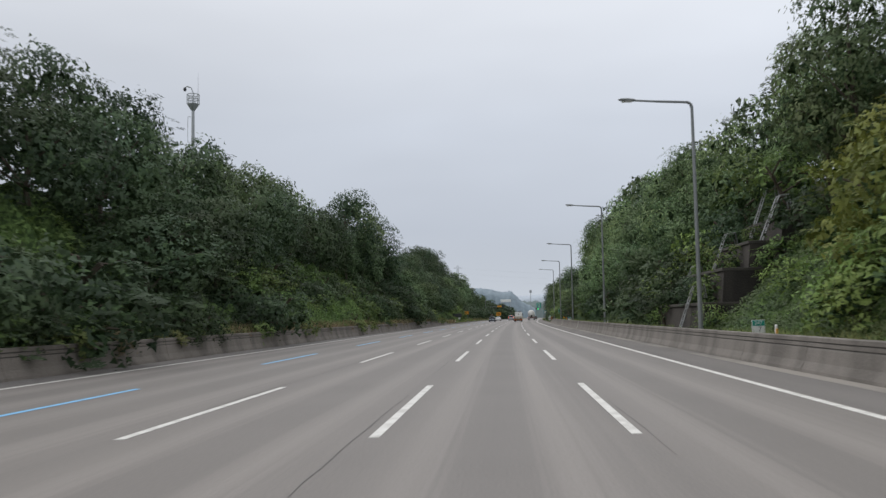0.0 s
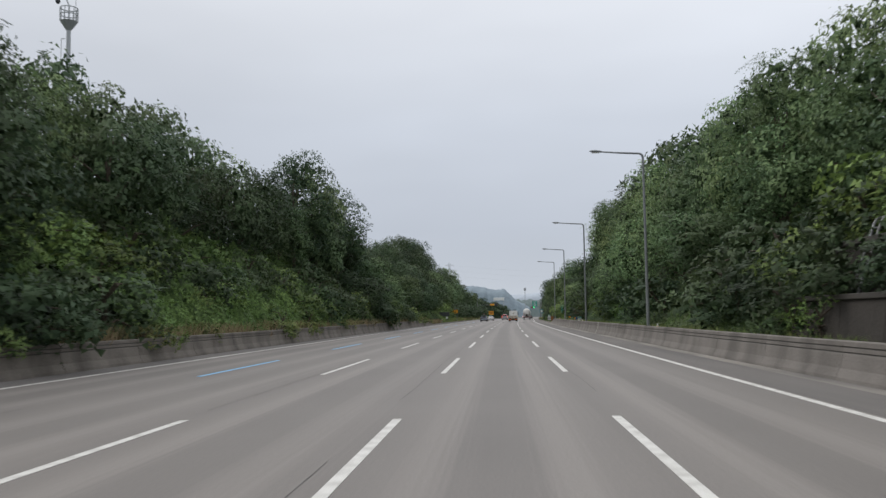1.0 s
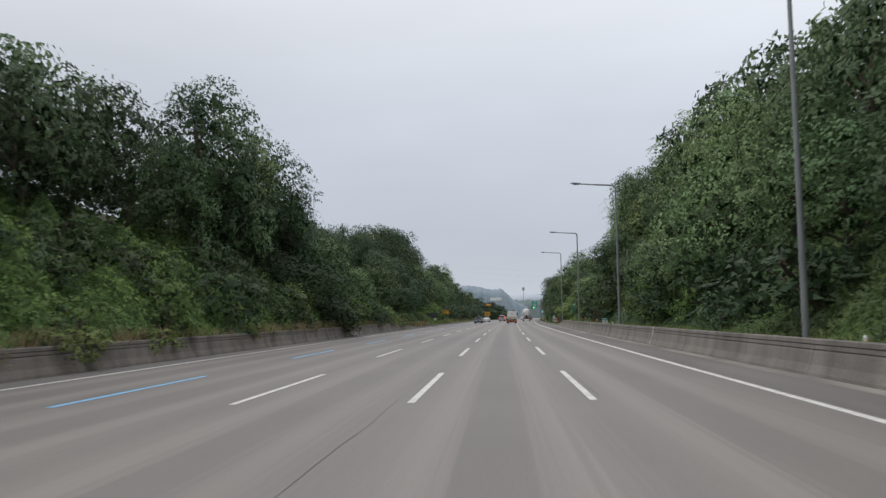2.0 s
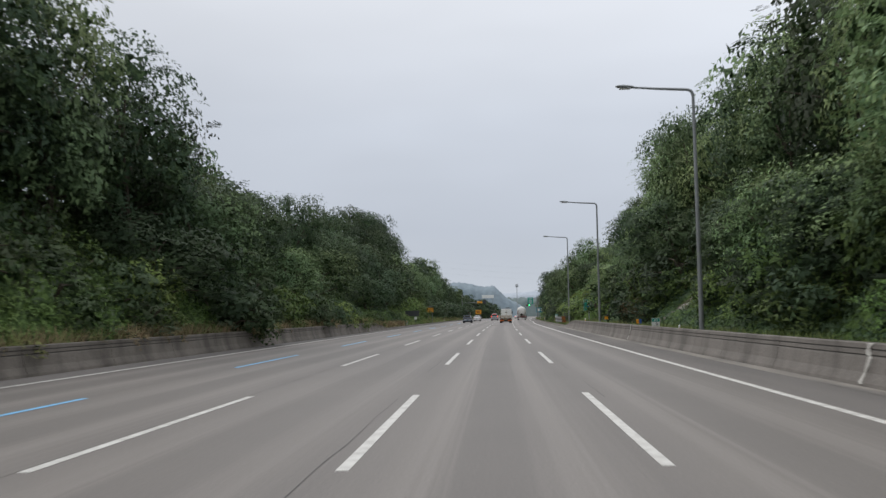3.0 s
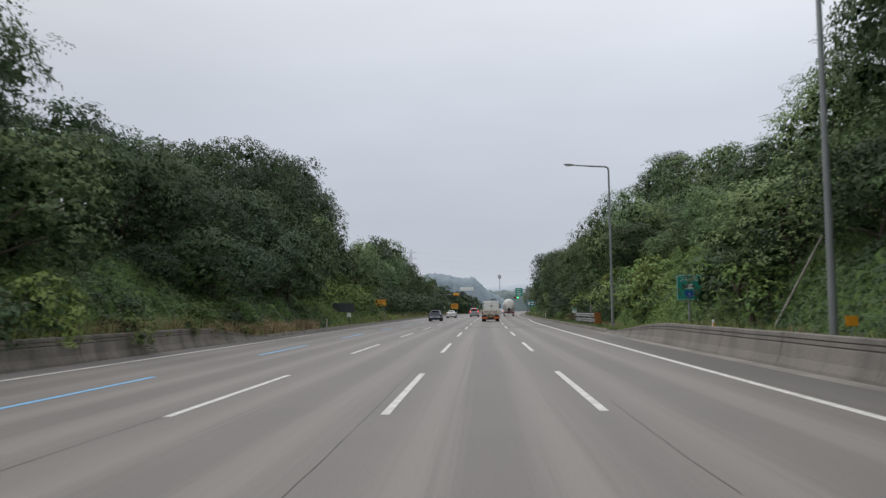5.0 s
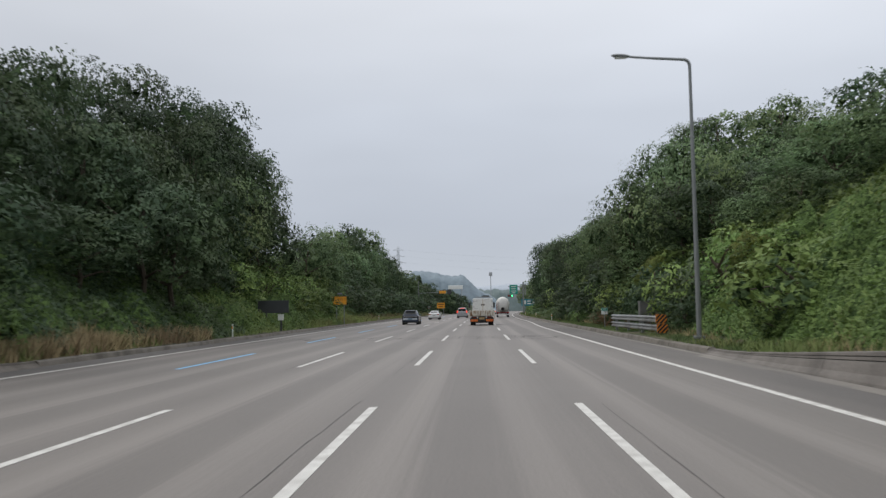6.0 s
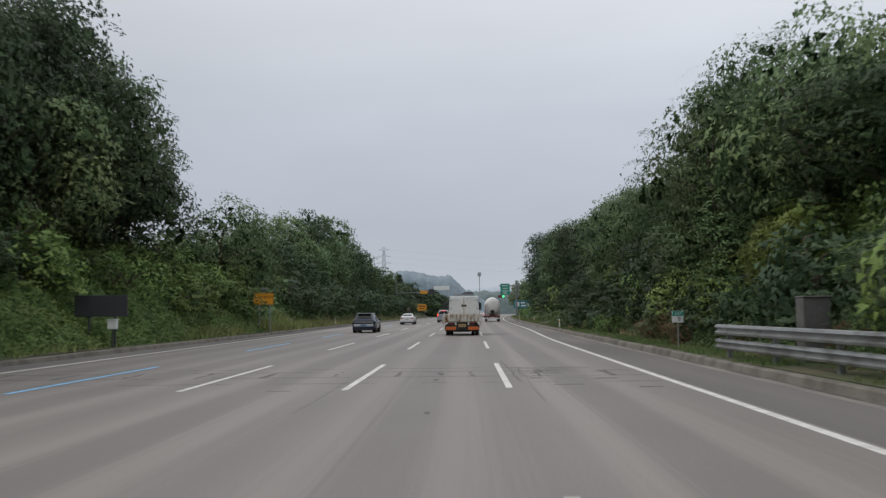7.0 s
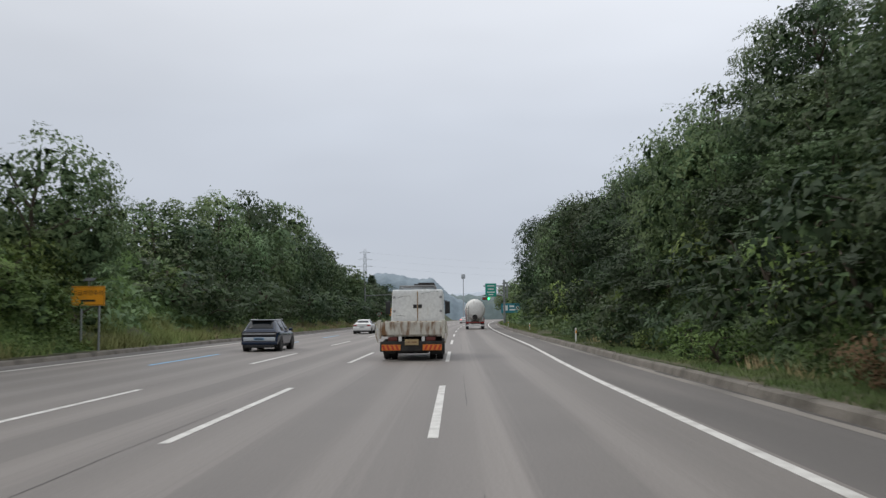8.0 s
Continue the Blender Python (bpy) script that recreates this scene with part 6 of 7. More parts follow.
py = thing("power_pylon", pose(-47.5, 900, 6), "grey lattice power pylon with three cross arms", "pylon")
# steel greys lightened so that the colour itself holds the haze
M_PYLON = plain("haze_painted_galvanised_steel", (0.42, 0.445, 0.475), 0.8)
M_FARSTEEL = plain("haze_painted_grey_steel", (0.30, 0.32, 0.34), 0.8)
for sx, sy in ((-1, -1), (1, -1), (1, 1), (-1, 1)):
    part("leg", tubes(((2.3 * sx, 2.3 * sy, 0), (0.7 * sx, 0.7 * sy, 50), 0.2, 0.14), sides=5), M_PYLON, py)
for z, w in ((36, 6.5), (41.5, 5.5), (47, 4.5)):
    part("cross_arm", tubes(((-w, 0, z), (w, 0, z), 0.15), ((-w, 0, z), (0, 0, z + 1.6), 0.1), ((w, 0, z), (0, 0, z + 1.6), 0.1), sides=5), M_PYLON, py)
bm = bmesh.new()
for k in range(9):
    z0, z1 = k * 5.2, (k + 1) * 5.2
    a, b = 2.3 - 1.6 * z0 / 50, 2.3 - 1.6 * z1 / 50
    for s in (-1, 1):
        tube(bm, (-a, s * a, z0), (b, s * b, z1), 0.12, sides=4)
        tube(bm, (a, s * a, z0), (-b, s * b, z1), 0.12, sides=4)
part("bracing", bm, M_PYLON, py)

pw = thing("power_line", Matrix.Identity(4), "thin sagging power wires crossing the sky", "wire")
for z, w in ((42, 6.5), (47.5, 5.5), (53, 4.5)):
    bm = bmesh.new()
    pts = [(-47.5 + w + 330 * t, 900 + 40 * t, z - 4 * 9.0 * t * (1 - t)) for t in np.linspace(0, 1, 15)]
    for p, q in zip(pts, pts[1:]):
        tube(bm, p, q, 0.024, sides=4)
    part("wire", bm, M_PYLON, pw)
fp = thing("floodlight_mast", pose(17.6, 556, 0), "tall thin floodlight mast, haze painted into its grey", "mast")
part("pole", tubes(((0, 0, -0.5), (0, 0, 16.6), 0.22, 0.14)), M_FARSTEEL, fp)
part("head", tubes(((0, 0, 16.5), (0, 0, 17.3), 0.75, 0.85), ((0, 0, 17.4), (0, 0, 18.2), 0.85, 0.7)), M_FARSTEEL, fp)
og = thing("overhead_gantry", pose(1.5, 555, 0), "white overhead sign board far down the road", "gantry")
part("board", boxes((-3.3, 3.3, -0.2, 0.2, 10.7, 12.4), bevel=0.1), M_SIGN_WHITE, og)
part("leg", tubes(((-2.8, 0.4, -0.5), (-2.8, 0.4, 12.0), 0.2)), M_FARSTEEL, og)
part("leg", tubes(((2.8, 0.4, -0.5), (2.8, 0.4, 12.0), 0.2)), M_FARSTEEL, og)

# pale stones of a small outcrop low on the slope
M_STONE = surface("pale_weathered_stone", (0.31, 0.29, 0.265), (0.17, 0.155, 0.135), 0.9, scale=2.5, fine=14, amount=0.9, bump=0.5)
oc = thing("rock_outcrop", Matrix.Identity(4), "strip of pale weathered stones on the bare slope", "rocks")
srng = np.random.default_rng(61)
stones = []
for k in range(3):
    bm = bmesh.new()
    bmesh.ops.create_icosphere(bm, subdivisions=1, radius=1.0)
    for v in bm.verts:
        v.co *= float(srng.uniform(0.75, 1.2))
    me = bpy.data.meshes.new("stone")
    bm.to_mesh(me)
    bm.free()
    me.materials.append(M_STONE)
    stones.append(me)
for k in range(64):
    f = (k // 4 + srng.uniform(-0.3, 0.3)) / 16
    if f < 0.6:                                     # up the slope, then level along it
        y, off = 140.6 - 4.6 * f / 0.6, 10.8 + 2.0 * f / 0.6
    else:
        y, off = 136.0 - 4.5 * (f - 0.6) / 0.4, 12.8 + 0.25 * (f - 0.6) / 0.4
    y, off = y + (k % 4 - 1.5) * 0.42 * (1 if f < 0.6 else 0.3) + srng.normal(0, 0.08), off + (k % 4 - 1.5) * (0.1 if f < 0.6 else 0.16) + srng.normal(0, 0.08)
    if srng.random() < 0.15:
        continue
    ob = new("stone", stones[k % 3])
    ob.parent = oc
    sz = srng.uniform(0.13, 0.26)
    ob.matrix_local = Matrix.LocRotScale((road_x(y) + off, y, ground_z(off, y) + 0.08), Euler((0, -0.7, 0.4)), (sz * 1.1, sz * 1.3, sz * 0.5))

# pale dead branch that leans on the slope
st = thing("leaning_pole", spot(10.5, 169.5, 1.0), "pale dead branch leaning on the slope", "pole")
part("pole", tubes(((-0.1, 0, -0.2), (1.95, 0, 3.45), 0.05, 0.04)), M_STONE, st)

# ---------------------------------------------------------------- vehicles
def car_paint(name, colour, rough=0.35, metal=0.0):
    return surface(name, colour, tuple(c * 0.9 for c in colour), rough, metal, scale=1.5, fine=30, amount=0.5, coat=0.4)


M_GLASS_DARK = plain("tinted_car_glass", (0.008, 0.010, 0.012), 0.10)
M_GLASS_DARK.node_tree.nodes["Principled BSDF"].inputs["Specular IOR Level"].default_value = 0.25
M_TAIL = lamp_glass("lit_red_tail_lamp", (0.95, 0.05, 0.02), 1.6)
M_TAIL_OFF = plain("red_lamp_plastic", (0.30, 0.015, 0.012), 0.3)
M_TAIL_DUSTY = plain("dusty_red_plastic", (0.11, 0.022, 0.016), 0.6)
M_RIM = surface("alloy_wheel", (0.35, 0.36, 0.37), (0.22, 0.22, 0.23), 0.4, 0.6)
M_PLATE = surface("pale_number_plate", (0.62, 0.64, 0.66), (0.5, 0.5, 0.5), 0.5)
M_CHROME = surface("bright_trim", (0.62, 0.63, 0.64), (0.45, 0.45, 0.46), 0.3, 0.5)


def wheel(th, x, y, radius, width, sides=20):
    """A tyre with a recessed rim; x is the outer face's middle."""
    bm = bmesh.new()
    prof = [(-0.5, 0.62), (-0.5, 0.92), (-0.38, 1.0), (0.38, 1.0), (0.5, 0.92), (0.5, 0.62), (0.30, 0.60), (-0.30, 0.60)]
    rings = []
    for i in range(sides):
        a = math.tau * i / sides
        rings.append([bm.verts.new((u * width, r * radius * math.cos(a), r * radius * math.sin(a))) for u, r in prof])
    for i in range(sides):
        p, q = rings[i], rings[(i + 1) % sides]
        for j in range(len(prof)):
            k = (j + 1) % len(prof)
            bm.faces.new((p[j], q[j], q[k], p[k]))
    bmesh.ops.recalc_face_normals(bm, faces=bm.faces)
    w = part("wheel", bm, M_DARK, th, "black rubber tyre")
    w.matrix_local = pose(x, y, radius)
    bm = tubes(((-width * 0.38, 0, 0), (width * 0.38, 0, 0), radius * 0.61), sides=16)
    for k in range(5):
        a = math.tau * k / 5
        c = Vector((0, math.cos(a), math.sin(a))) * radius * 0.36
        tube(bm, c + Vector((-width * 0.42, 0, 0)), c + Vector((width * 0.42, 0, 0)), radius * 0.09, sides=8)
    part("rim", bm, M_RIM, w)


def side_shape(outline, half, belt, roof, tumble, bevel=0.05):
    """A body pushed out from its side outline, narrowing above the belt line, with rounded edges."""
    bm = prism(outline, -half, half)
    for v in bm.verts:
        if v.co.z > belt:
            v.co.x *= 1 - tumble * (v.co.z - belt) / (roof - belt)
    bmesh.ops.bevel(bm, geom=list(bm.edges), offset=bevel, segments=2, profile=0.6, affect="EDGES", clamp_overlap=True)
    return bm


def pane(points):
    """A thin glass plate with the four corners given."""
    bm = bmesh.new()
    v = [Vector(p) for p in points]
    nrm = (v[1] - v[0]).cross(v[2] - v[0]).normalized() * 0.008
    a = [bm.verts.new(p + nrm) for p in v]
    b = [bm.verts.new(p - nrm) for p in v]
    bm.faces.new(a)
    bm.faces.new(b[::-1])
    for i in range(4):
        j = (i + 1) % 4
        bm.faces.new((a[i], b[i], b[j], a[j]))
    bmesh.ops.recalc_face_normals(bm, faces=bm.faces)
    return bm


def road_pose(off, y):
    slope = 2 * 5.866e-5 * y + (2.4e-4 * (y - 300) if y > 300 else 0)
    return pose(road_x(y) + off, y, 0, 0, 0, -math.degrees(math.atan(slope)))


def car_shell(rows, fine=3):
    """A car's skin from cross-sections (y, bottom, belt height, half width, top height, half width of the top): rounded sides, roof and bonnet.
    Returns the mesh, and for every section its ring of points, from the left sill over the top to the right one."""
    rows = np.array(rows, float)
    out = []
    n = len(rows)
    for i in range(n - 1):
        p0, p1, p2, p3 = rows[max(0, i - 1)], rows[i], rows[i + 1], rows[min(n - 1, i + 2)]
        for k in range(fine):
            t = k / fine
            c = 0.5 * (2 * p1 + (p2 - p0) * t + (2 * p0 - 5 * p1 + 4 * p2 - p3) * t * t + (3 * p1 - p0 - 3 * p2 + p3) * t ** 3)
            c[0] = p1[0] + (p2[0] - p1[0]) * t
            out.append(c)
    out.append(rows[-1])
    bm = bmesh.new()
    rings = []
    for y, zb, zs, ws, zt, wt in out:
        zs = min(zs, zt - 0.01)
        half = [(ws * 0.90, zb), (ws * 0.965, zb + 0.06), (ws * 0.99, zb + 0.42 * (zs - zb)), (ws, zb + 0.74 * (zs - zb)), (ws * 0.985, zs - 0.05), (ws * 0.95, zs),
                (ws * 0.93 + (wt - ws * 0.93) * 0.55, zs + (zt - zs) * 0.5), (wt, zs + (zt - zs) * 0.86), (wt * 0.88, zs + (zt - zs) * 0.965), (wt * 0.5, zt - 0.004)]
        ring = [(-x, z) for x, z in half] + [(0.0, zt)] + [(x, z) for x, z in half[::-1]]
        rings.append([bm.verts.new((x, y, z)) for x, z in ring])
    for p, q in zip(rings, rings[1:]):
        for j in range(len(p) - 1):
            bm.faces.new((p[j], p[j + 1], q[j + 1], q[j]))
        bm.faces.new((p[-1], p[0], q[0], q[-1]))
    bm.faces.new(rings[0][::-1])
    bm.faces.new(rings[-1])
    bmesh.ops.recalc_face_normals(bm, faces=bm.faces)
    for f in bm.faces:
        f.smooth = len(f.verts) == 4
    return bm, [[v.co.copy() for v in r] for r in rings]


def skin_patch(rings, y0, y1, j0, j1, lift=0.006):
    """A plate that lies on the skin between two sections and two lines of points, a few millimetres proud."""
    bm = bmesh.new()
    pick = [r for r in rings if y0 - 1e-3 <= r[0].y <= y1 + 1e-3]
    grid = [[bm.verts.new(r[j]) for j in range(j0, j1 + 1)] for r in pick]
    for p, q in zip(grid, grid[1:]):
        for j in range(len(p) - 1):
            bm.faces.new((p[j], p[j + 1], q[j + 1], q[j]))
    bmesh.ops.recalc_face_normals(bm, faces=bm.faces)
    bm.normal_update()
    mid = Vector((0, sum(r[0].y for r in pick) / len(pick), 0.7))
    if sum((f.calc_center_median() - mid).dot(f.normal) for f in bm.faces) < 0:
        bmesh.ops.reverse_faces(bm, faces=bm.faces)
        bm.normal_update()
    for v in bm.verts:
        v.co += v.normal * lift
    for f in bm.faces:
        f.smooth = True
    bmesh.ops.solidify(bm, geom=bm.faces, thickness=lift * 1.6)
    return bm


def car(name, off, y, label, paint, L, Wd, rows, rear_glass, side_glass, lights, lit, wheel_r=0.34, belt=1.0, low=0.62, lower=None, strip=None, third=None, plate_z=0.78, plate=None, dark_band=None):
    """A car seen mainly from behind; its rear bumper stands at y."""
    th = thing(name, road_pose(off, y), label, "car", "cars on the road")
    h = Wd / 2
    bm, rings = car_shell(rows)
    body = part("body", bm, paint, th)
    part("rear_window", skin_patch(rings, *rear_glass, 8, 12), M_GLASS_DARK, body, "dark tinted glass")
    for s in (-1, 1):
        j0, j1 = (5, 7) if s < 0 else (13, 15)
        for ya, yb in side_glass:
            part("side_window", skin_patch(rings, ya, yb, j0, j1), M_GLASS_DARK, body)
        bm = boxes((min(s * (h - 0.04), s * (h + 0.17)), max(s * (h - 0.04), s * (h + 0.17)), side_glass[-1][1] - 0.22, side_glass[-1][1] - 0.10, belt, belt + 0.15), bevel=0.045)
        part("wing_mirror", bm, paint, th)
        for x0, x1, za, zb in lights:
            part("tail_lamp", boxes((min(s * x0, s * x1), max(s * x0, s * x1), -0.02, 0.16, za, zb), bevel=0.02), M_TAIL if lit else M_BLACK if lit is None else M_TAIL_OFF, th, "dark tail lamp" if lit is None else "red tail lamp")
        for yy in (0.86, L - 0.88):
            part("wheel_arch", tubes(((s * (h - 0.30), yy, wheel_r + 0.02), (s * (h + 0.002), yy, wheel_r + 0.02), wheel_r * 1.14), sides=24), M_BLACK, th, "black wheel arch")
            wheel(th, s * (h - 0.10), yy, wheel_r, 0.225)
    part("rear_bumper", boxes((-h + 0.05, h - 0.05, -0.06, 0.20, 0.34, low), bevel=0.055), lower or paint, th)
    part("diffuser", boxes((-h + 0.20, h - 0.20, -0.045, 0.3, 0.20, 0.338), bevel=0.03), M_BLACK, th, "black lower bumper")
    part("under_tray", boxes((-h + 0.14, h - 0.14, 0.3, L - 0.1, 0.2, 0.33), bevel=0.02), M_BLACK, th)
    part("number_plate", boxes((-0.26, 0.26, -0.085, -0.0625, plate_z - 0.06, plate_z + 0.06), bevel=0.004), plate or M_PLATE, th, "number plate with a dark bar")
    part("plate_bar", boxes((-0.2, 0.2, -0.092, -0.087, plate_z - 0.025, plate_z + 0.025)), M_BLACK, th)
    if dark_band:
        part("tailgate_panel", boxes((-h + 0.10, h - 0.10, -0.018, 0.05, *dark_band), bevel=0.02), M_BLACK, th, "gloss black tailgate panel")
    if strip:
        part("tailgate_strip", boxes((-h + 0.12, h - 0.12, -0.038, 0.03, *strip), bevel=0.012), M_CHROME, th, "bright strip across the tailgate")
    if third:
        part("high_brake_lamp", boxes((-0.42, 0.42, *third), bevel=0.008), M_TAIL if lit else M_BLACK if lit is None else M_TAIL_OFF, th, "strip lamp under the roof edge")
    return th


M_NAVY = car_paint("dark_blue_metallic_paint", (0.011, 0.022, 0.048), 0.13, 0.0)
M_NAVY.node_tree.nodes["Principled BSDF"].inputs["Coat Weight"].default_value = 0.0
M_BLUE_PLATE = surface("pale_blue_plate", (0.16, 0.30, 0.46), (0.12, 0.24, 0.38), 0.5)
M_SILVER = car_paint("reflected_sky_silver", (0.34, 0.36, 0.39), 0.4, 0.3)
M_WHITE_CAR = car_paint("white_paint", (0.66, 0.665, 0.66), 0.35)
M_GREY_CAR = car_paint("grey_silver_paint", (0.30, 0.31, 0.325), 0.35, 0.4)
M_BLACK_CAR = car_paint("black_paint_gloss", (0.015, 0.016, 0.018), 0.25)

# cross-sections: y, bottom, belt height, half width, top height, half width of the top
SUV = [(0.0, 0.36, 0.90, 0.84, 0.98, 0.74), (0.06, 0.34, 0.96, 0.91, 1.08, 0.76), (0.20, 0.33, 1.00, 0.935, 1.20, 0.74), (0.40, 0.32, 1.02, 0.945, 1.37, 0.70), (0.62, 0.31, 1.03, 0.95, 1.525, 0.665), (0.80, 0.30, 1.03, 0.95, 1.585, 0.66), (1.3, 0.30, 1.02, 0.95, 1.62, 0.66), (2.0, 0.30, 1.00, 0.95, 1.625, 0.665), (2.5, 0.30, 0.99, 0.95, 1.58, 0.66), (3.0, 0.30, 0.98, 0.95, 1.36, 0.68), (3.45, 0.30, 0.97, 0.945, 1.08, 0.74), (3.9, 0.32, 0.92, 0.93, 1.01, 0.72), (4.4, 0.34, 0.80, 0.88, 0.90, 0.66), (4.66, 0.40, 0.66, 0.74, 0.72, 0.55)]
SEDAN = [(0.0, 0.36, 0.88, 0.80, 0.99, 0.70), (0.06, 0.33, 0.93, 0.88, 1.04, 0.72), (0.3, 0.31, 0.96, 0.915, 1.06, 0.72), (0.7, 0.30, 0.97, 0.93, 1.09, 0.68), (1.1, 0.30, 0.97, 0.93, 1.25, 0.64), (1.5, 0.30, 0.97, 0.93, 1.40, 0.60), (1.9, 0.30, 0.96, 0.93, 1.45, 0.60), (2.4, 0.30, 0.95, 0.93, 1.46, 0.61), (2.8, 0.30, 0.94, 0.93, 1.40, 0.62), (3.3, 0.30, 0.93, 0.93, 1.17, 0.66), (3.7, 0.30, 0.92, 0.925, 1.00, 0.70), (4.3, 0.32, 0.82, 0.89, 0.90, 0.66), (4.7, 0.34, 0.72, 0.82, 0.78, 0.58), (4.9, 0.40, 0.60, 0.68, 0.64, 0.48)]
VAN = [(0.0, 0.38, 1.02, 0.87, 1.10, 0.80), (0.05, 0.36, 1.06, 0.93, 1.26, 0.80), (0.12, 0.35, 1.08, 0.95, 1.50, 0.78), (0.24, 0.34, 1.10, 0.96, 1.76, 0.74), (0.45, 0.33, 1.10, 0.96, 1.89, 0.72), (1.2, 0.32, 1.10, 0.96, 1.93, 0.72), (2.4, 0.32, 1.08, 0.96, 1.93, 0.72), (3.2, 0.32, 1.06, 0.96, 1.88, 0.72), (3.8, 0.32, 1.04, 0.955, 1.56, 0.74), (4.3, 0.33, 1.00, 0.94, 1.17, 0.76), (4.75, 0.35, 0.86, 0.90, 0.98, 0.70), (5.15, 0.42, 0.66, 0.76, 0.74, 0.56)]
sv = car("suv", -7.72, 263.4, "dark blue compact suv with a bright strip and silver bumper", M_NAVY, 4.66, 1.90, SUV, (0.15, 0.62), ((0.95, 1.85), (1.98, 3.0)),
         [(0.70, 0.90, 0.90, 0.97)], None, 0.36, 1.0, 0.52, M_NAVY, (0.865, 0.905), (0.50, 0.66, 1.535, 1.560), 0.64, M_BLUE_PLATE, (0.74, 0.985))
part("bumper_panel", boxes((-0.80, 0.80, -0.062, 0.05, 0.53, 0.72), bevel=0.03), car_paint("pale_silver_paint", (0.52, 0.56, 0.61), 0.3, 0.2), sv, "silver bumper panel")
# silver colour on the roof edge stands in for reflected sky
part("roof_spoiler", boxes((-0.60, 0.60, 0.44, 0.86, 1.565, 1.605), bevel=0.018), M_SILVER, sv, "roof edge painted pale for the reflected sky")
for s in (-1, 1):
    part("roof_rail", tubes(((s * 0.62, 0.9, 1.60), (s * 0.64, 2.5, 1.615), 0.018), sides=6), M_CHROME, sv)
car("sedan", -7.6, 307.0, "white saloon car with red tail lamps", M_WHITE_CAR, 4.9, 1.86, SEDAN, (0.75, 1.45), ((1.2, 2.0), (2.1, 3.1)),
    [(0.50, 0.88, 0.80, 0.93)], False, 0.34, 0.95, 0.66, None, None, None, 0.70)
car("minivan", -3.6, 326, "silver minivan with lit upright tail lamps", M_GREY_CAR, 5.15, 1.92, VAN, (0.04, 0.26), ((0.45, 1.6), (1.7, 2.6), (2.7, 3.7)),
    [(0.80, 0.94, 0.95, 1.36)], True, 0.34, 1.08, 0.66, None, None, (0.16, 0.30, 1.80, 1.83), 0.85)
car("suv", 3.7, 402, "black suv in the outer lane far ahead", M_BLACK_CAR, 4.66, 1.90, SUV, (0.15, 0.62), ((0.95, 1.85), (1.98, 3.0)),
    [(0.6, 0.90, 0.88, 0.98)], False, 0.36, 1.0, 0.62, None, None, None, 0.72)
car("sedan", 0.2, 425, "white saloon far ahead with lit brake lamps", M_WHITE_CAR, 4.9, 1.86, SEDAN, (0.75, 1.45), ((1.2, 2.0), (2.1, 3.1)),
    [(0.50, 0.88, 0.80, 0.93)], True, 0.34, 0.95, 0.66, None, None, None, 0.70)


def rusty(name, colour, rust, lo=0.56, hi=0.72, streak=(3.0, 3.0, 0.35)):
    """White paint with rust streaks that run down."""
    m, n, l, b = material(name)
    tc = n.new("ShaderNodeTexCoord").outputs["Object"]
    f = noise_factor(n, l, tc, 2.4, lo, hi, 6.0, streak)
    g = noise_factor(n, l, tc, 9.0, 0.35, 0.7, 4.0)
    col = mixed(n, l, g, colour, tuple(c * 0.82 for c in colour))
    l.new(mixed(n, l, f, col, rust), b.inputs["Base Color"])
    b.inputs["Roughness"].default_value = 0.6
    return m


M_BOX_WHITE = rusty("dull_white_panel", (0.72, 0.735, 0.73), (0.36, 0.29, 0.21), 0.69, 0.88)
M_BED_WHITE = rusty("rusty_white_bed", (0.62, 0.60, 0.53), (0.20, 0.105, 0.045), 0.47, 0.64, (2.2, 2.2, 0.6))
M_BED_RUST = rusty("rust_worn_steel", (0.40, 0.30, 0.18), (0.20, 0.10, 0.045), 0.4, 0.6)
M_CHASSIS = surface("dirty_black_chassis", (0.018, 0.017, 0.016), (0.05, 0.045, 0.04), 0.8, scale=3, amount=0.8)
M_CHEVRON = surface("orange_reflective_sheet", (0.72, 0.22, 0.03), (0.55, 0.17, 0.03), 0.4, scale=4)
M_CHEVRON_RED = plain("red_reflective_sheet", (0.50, 0.045, 0.02), 0.4)

tk = thing("work_truck", road_pose(0.45, 253.0), "old white flatbed truck with crew box and rusty side boards", "truck")
part("chassis", boxes((-0.45, -0.3, 0.1, 6.2, 0.55, 0.8), (0.3, 0.45, 0.1, 6.2, 0.55, 0.8), (-1.0, 1.0, 1.3, 1.5, 0.45, 0.62), bevel=0.02), M_CHASSIS, tk)
bed = part("bed", boxes((-1.2, 1.2, 0.02, 4.3, 0.92, 1.04), bevel=0.02), M_BED_WHITE, tk)
part("tailboard", boxes((-1.14, 1.14, -0.05, 0.0, 0.98, 1.48), bevel=0.015), M_BED_WHITE, tk, "rust-streaked white tailboard")
for x in (-0.72, -0.36, 0.0, 0.36, 0.72):
    part("tailboard_rib", boxes((x - 0.03, x + 0.03, -0.085, -0.051, 1.0, 1.46), bevel=0.01), M_BED_WHITE, tk)
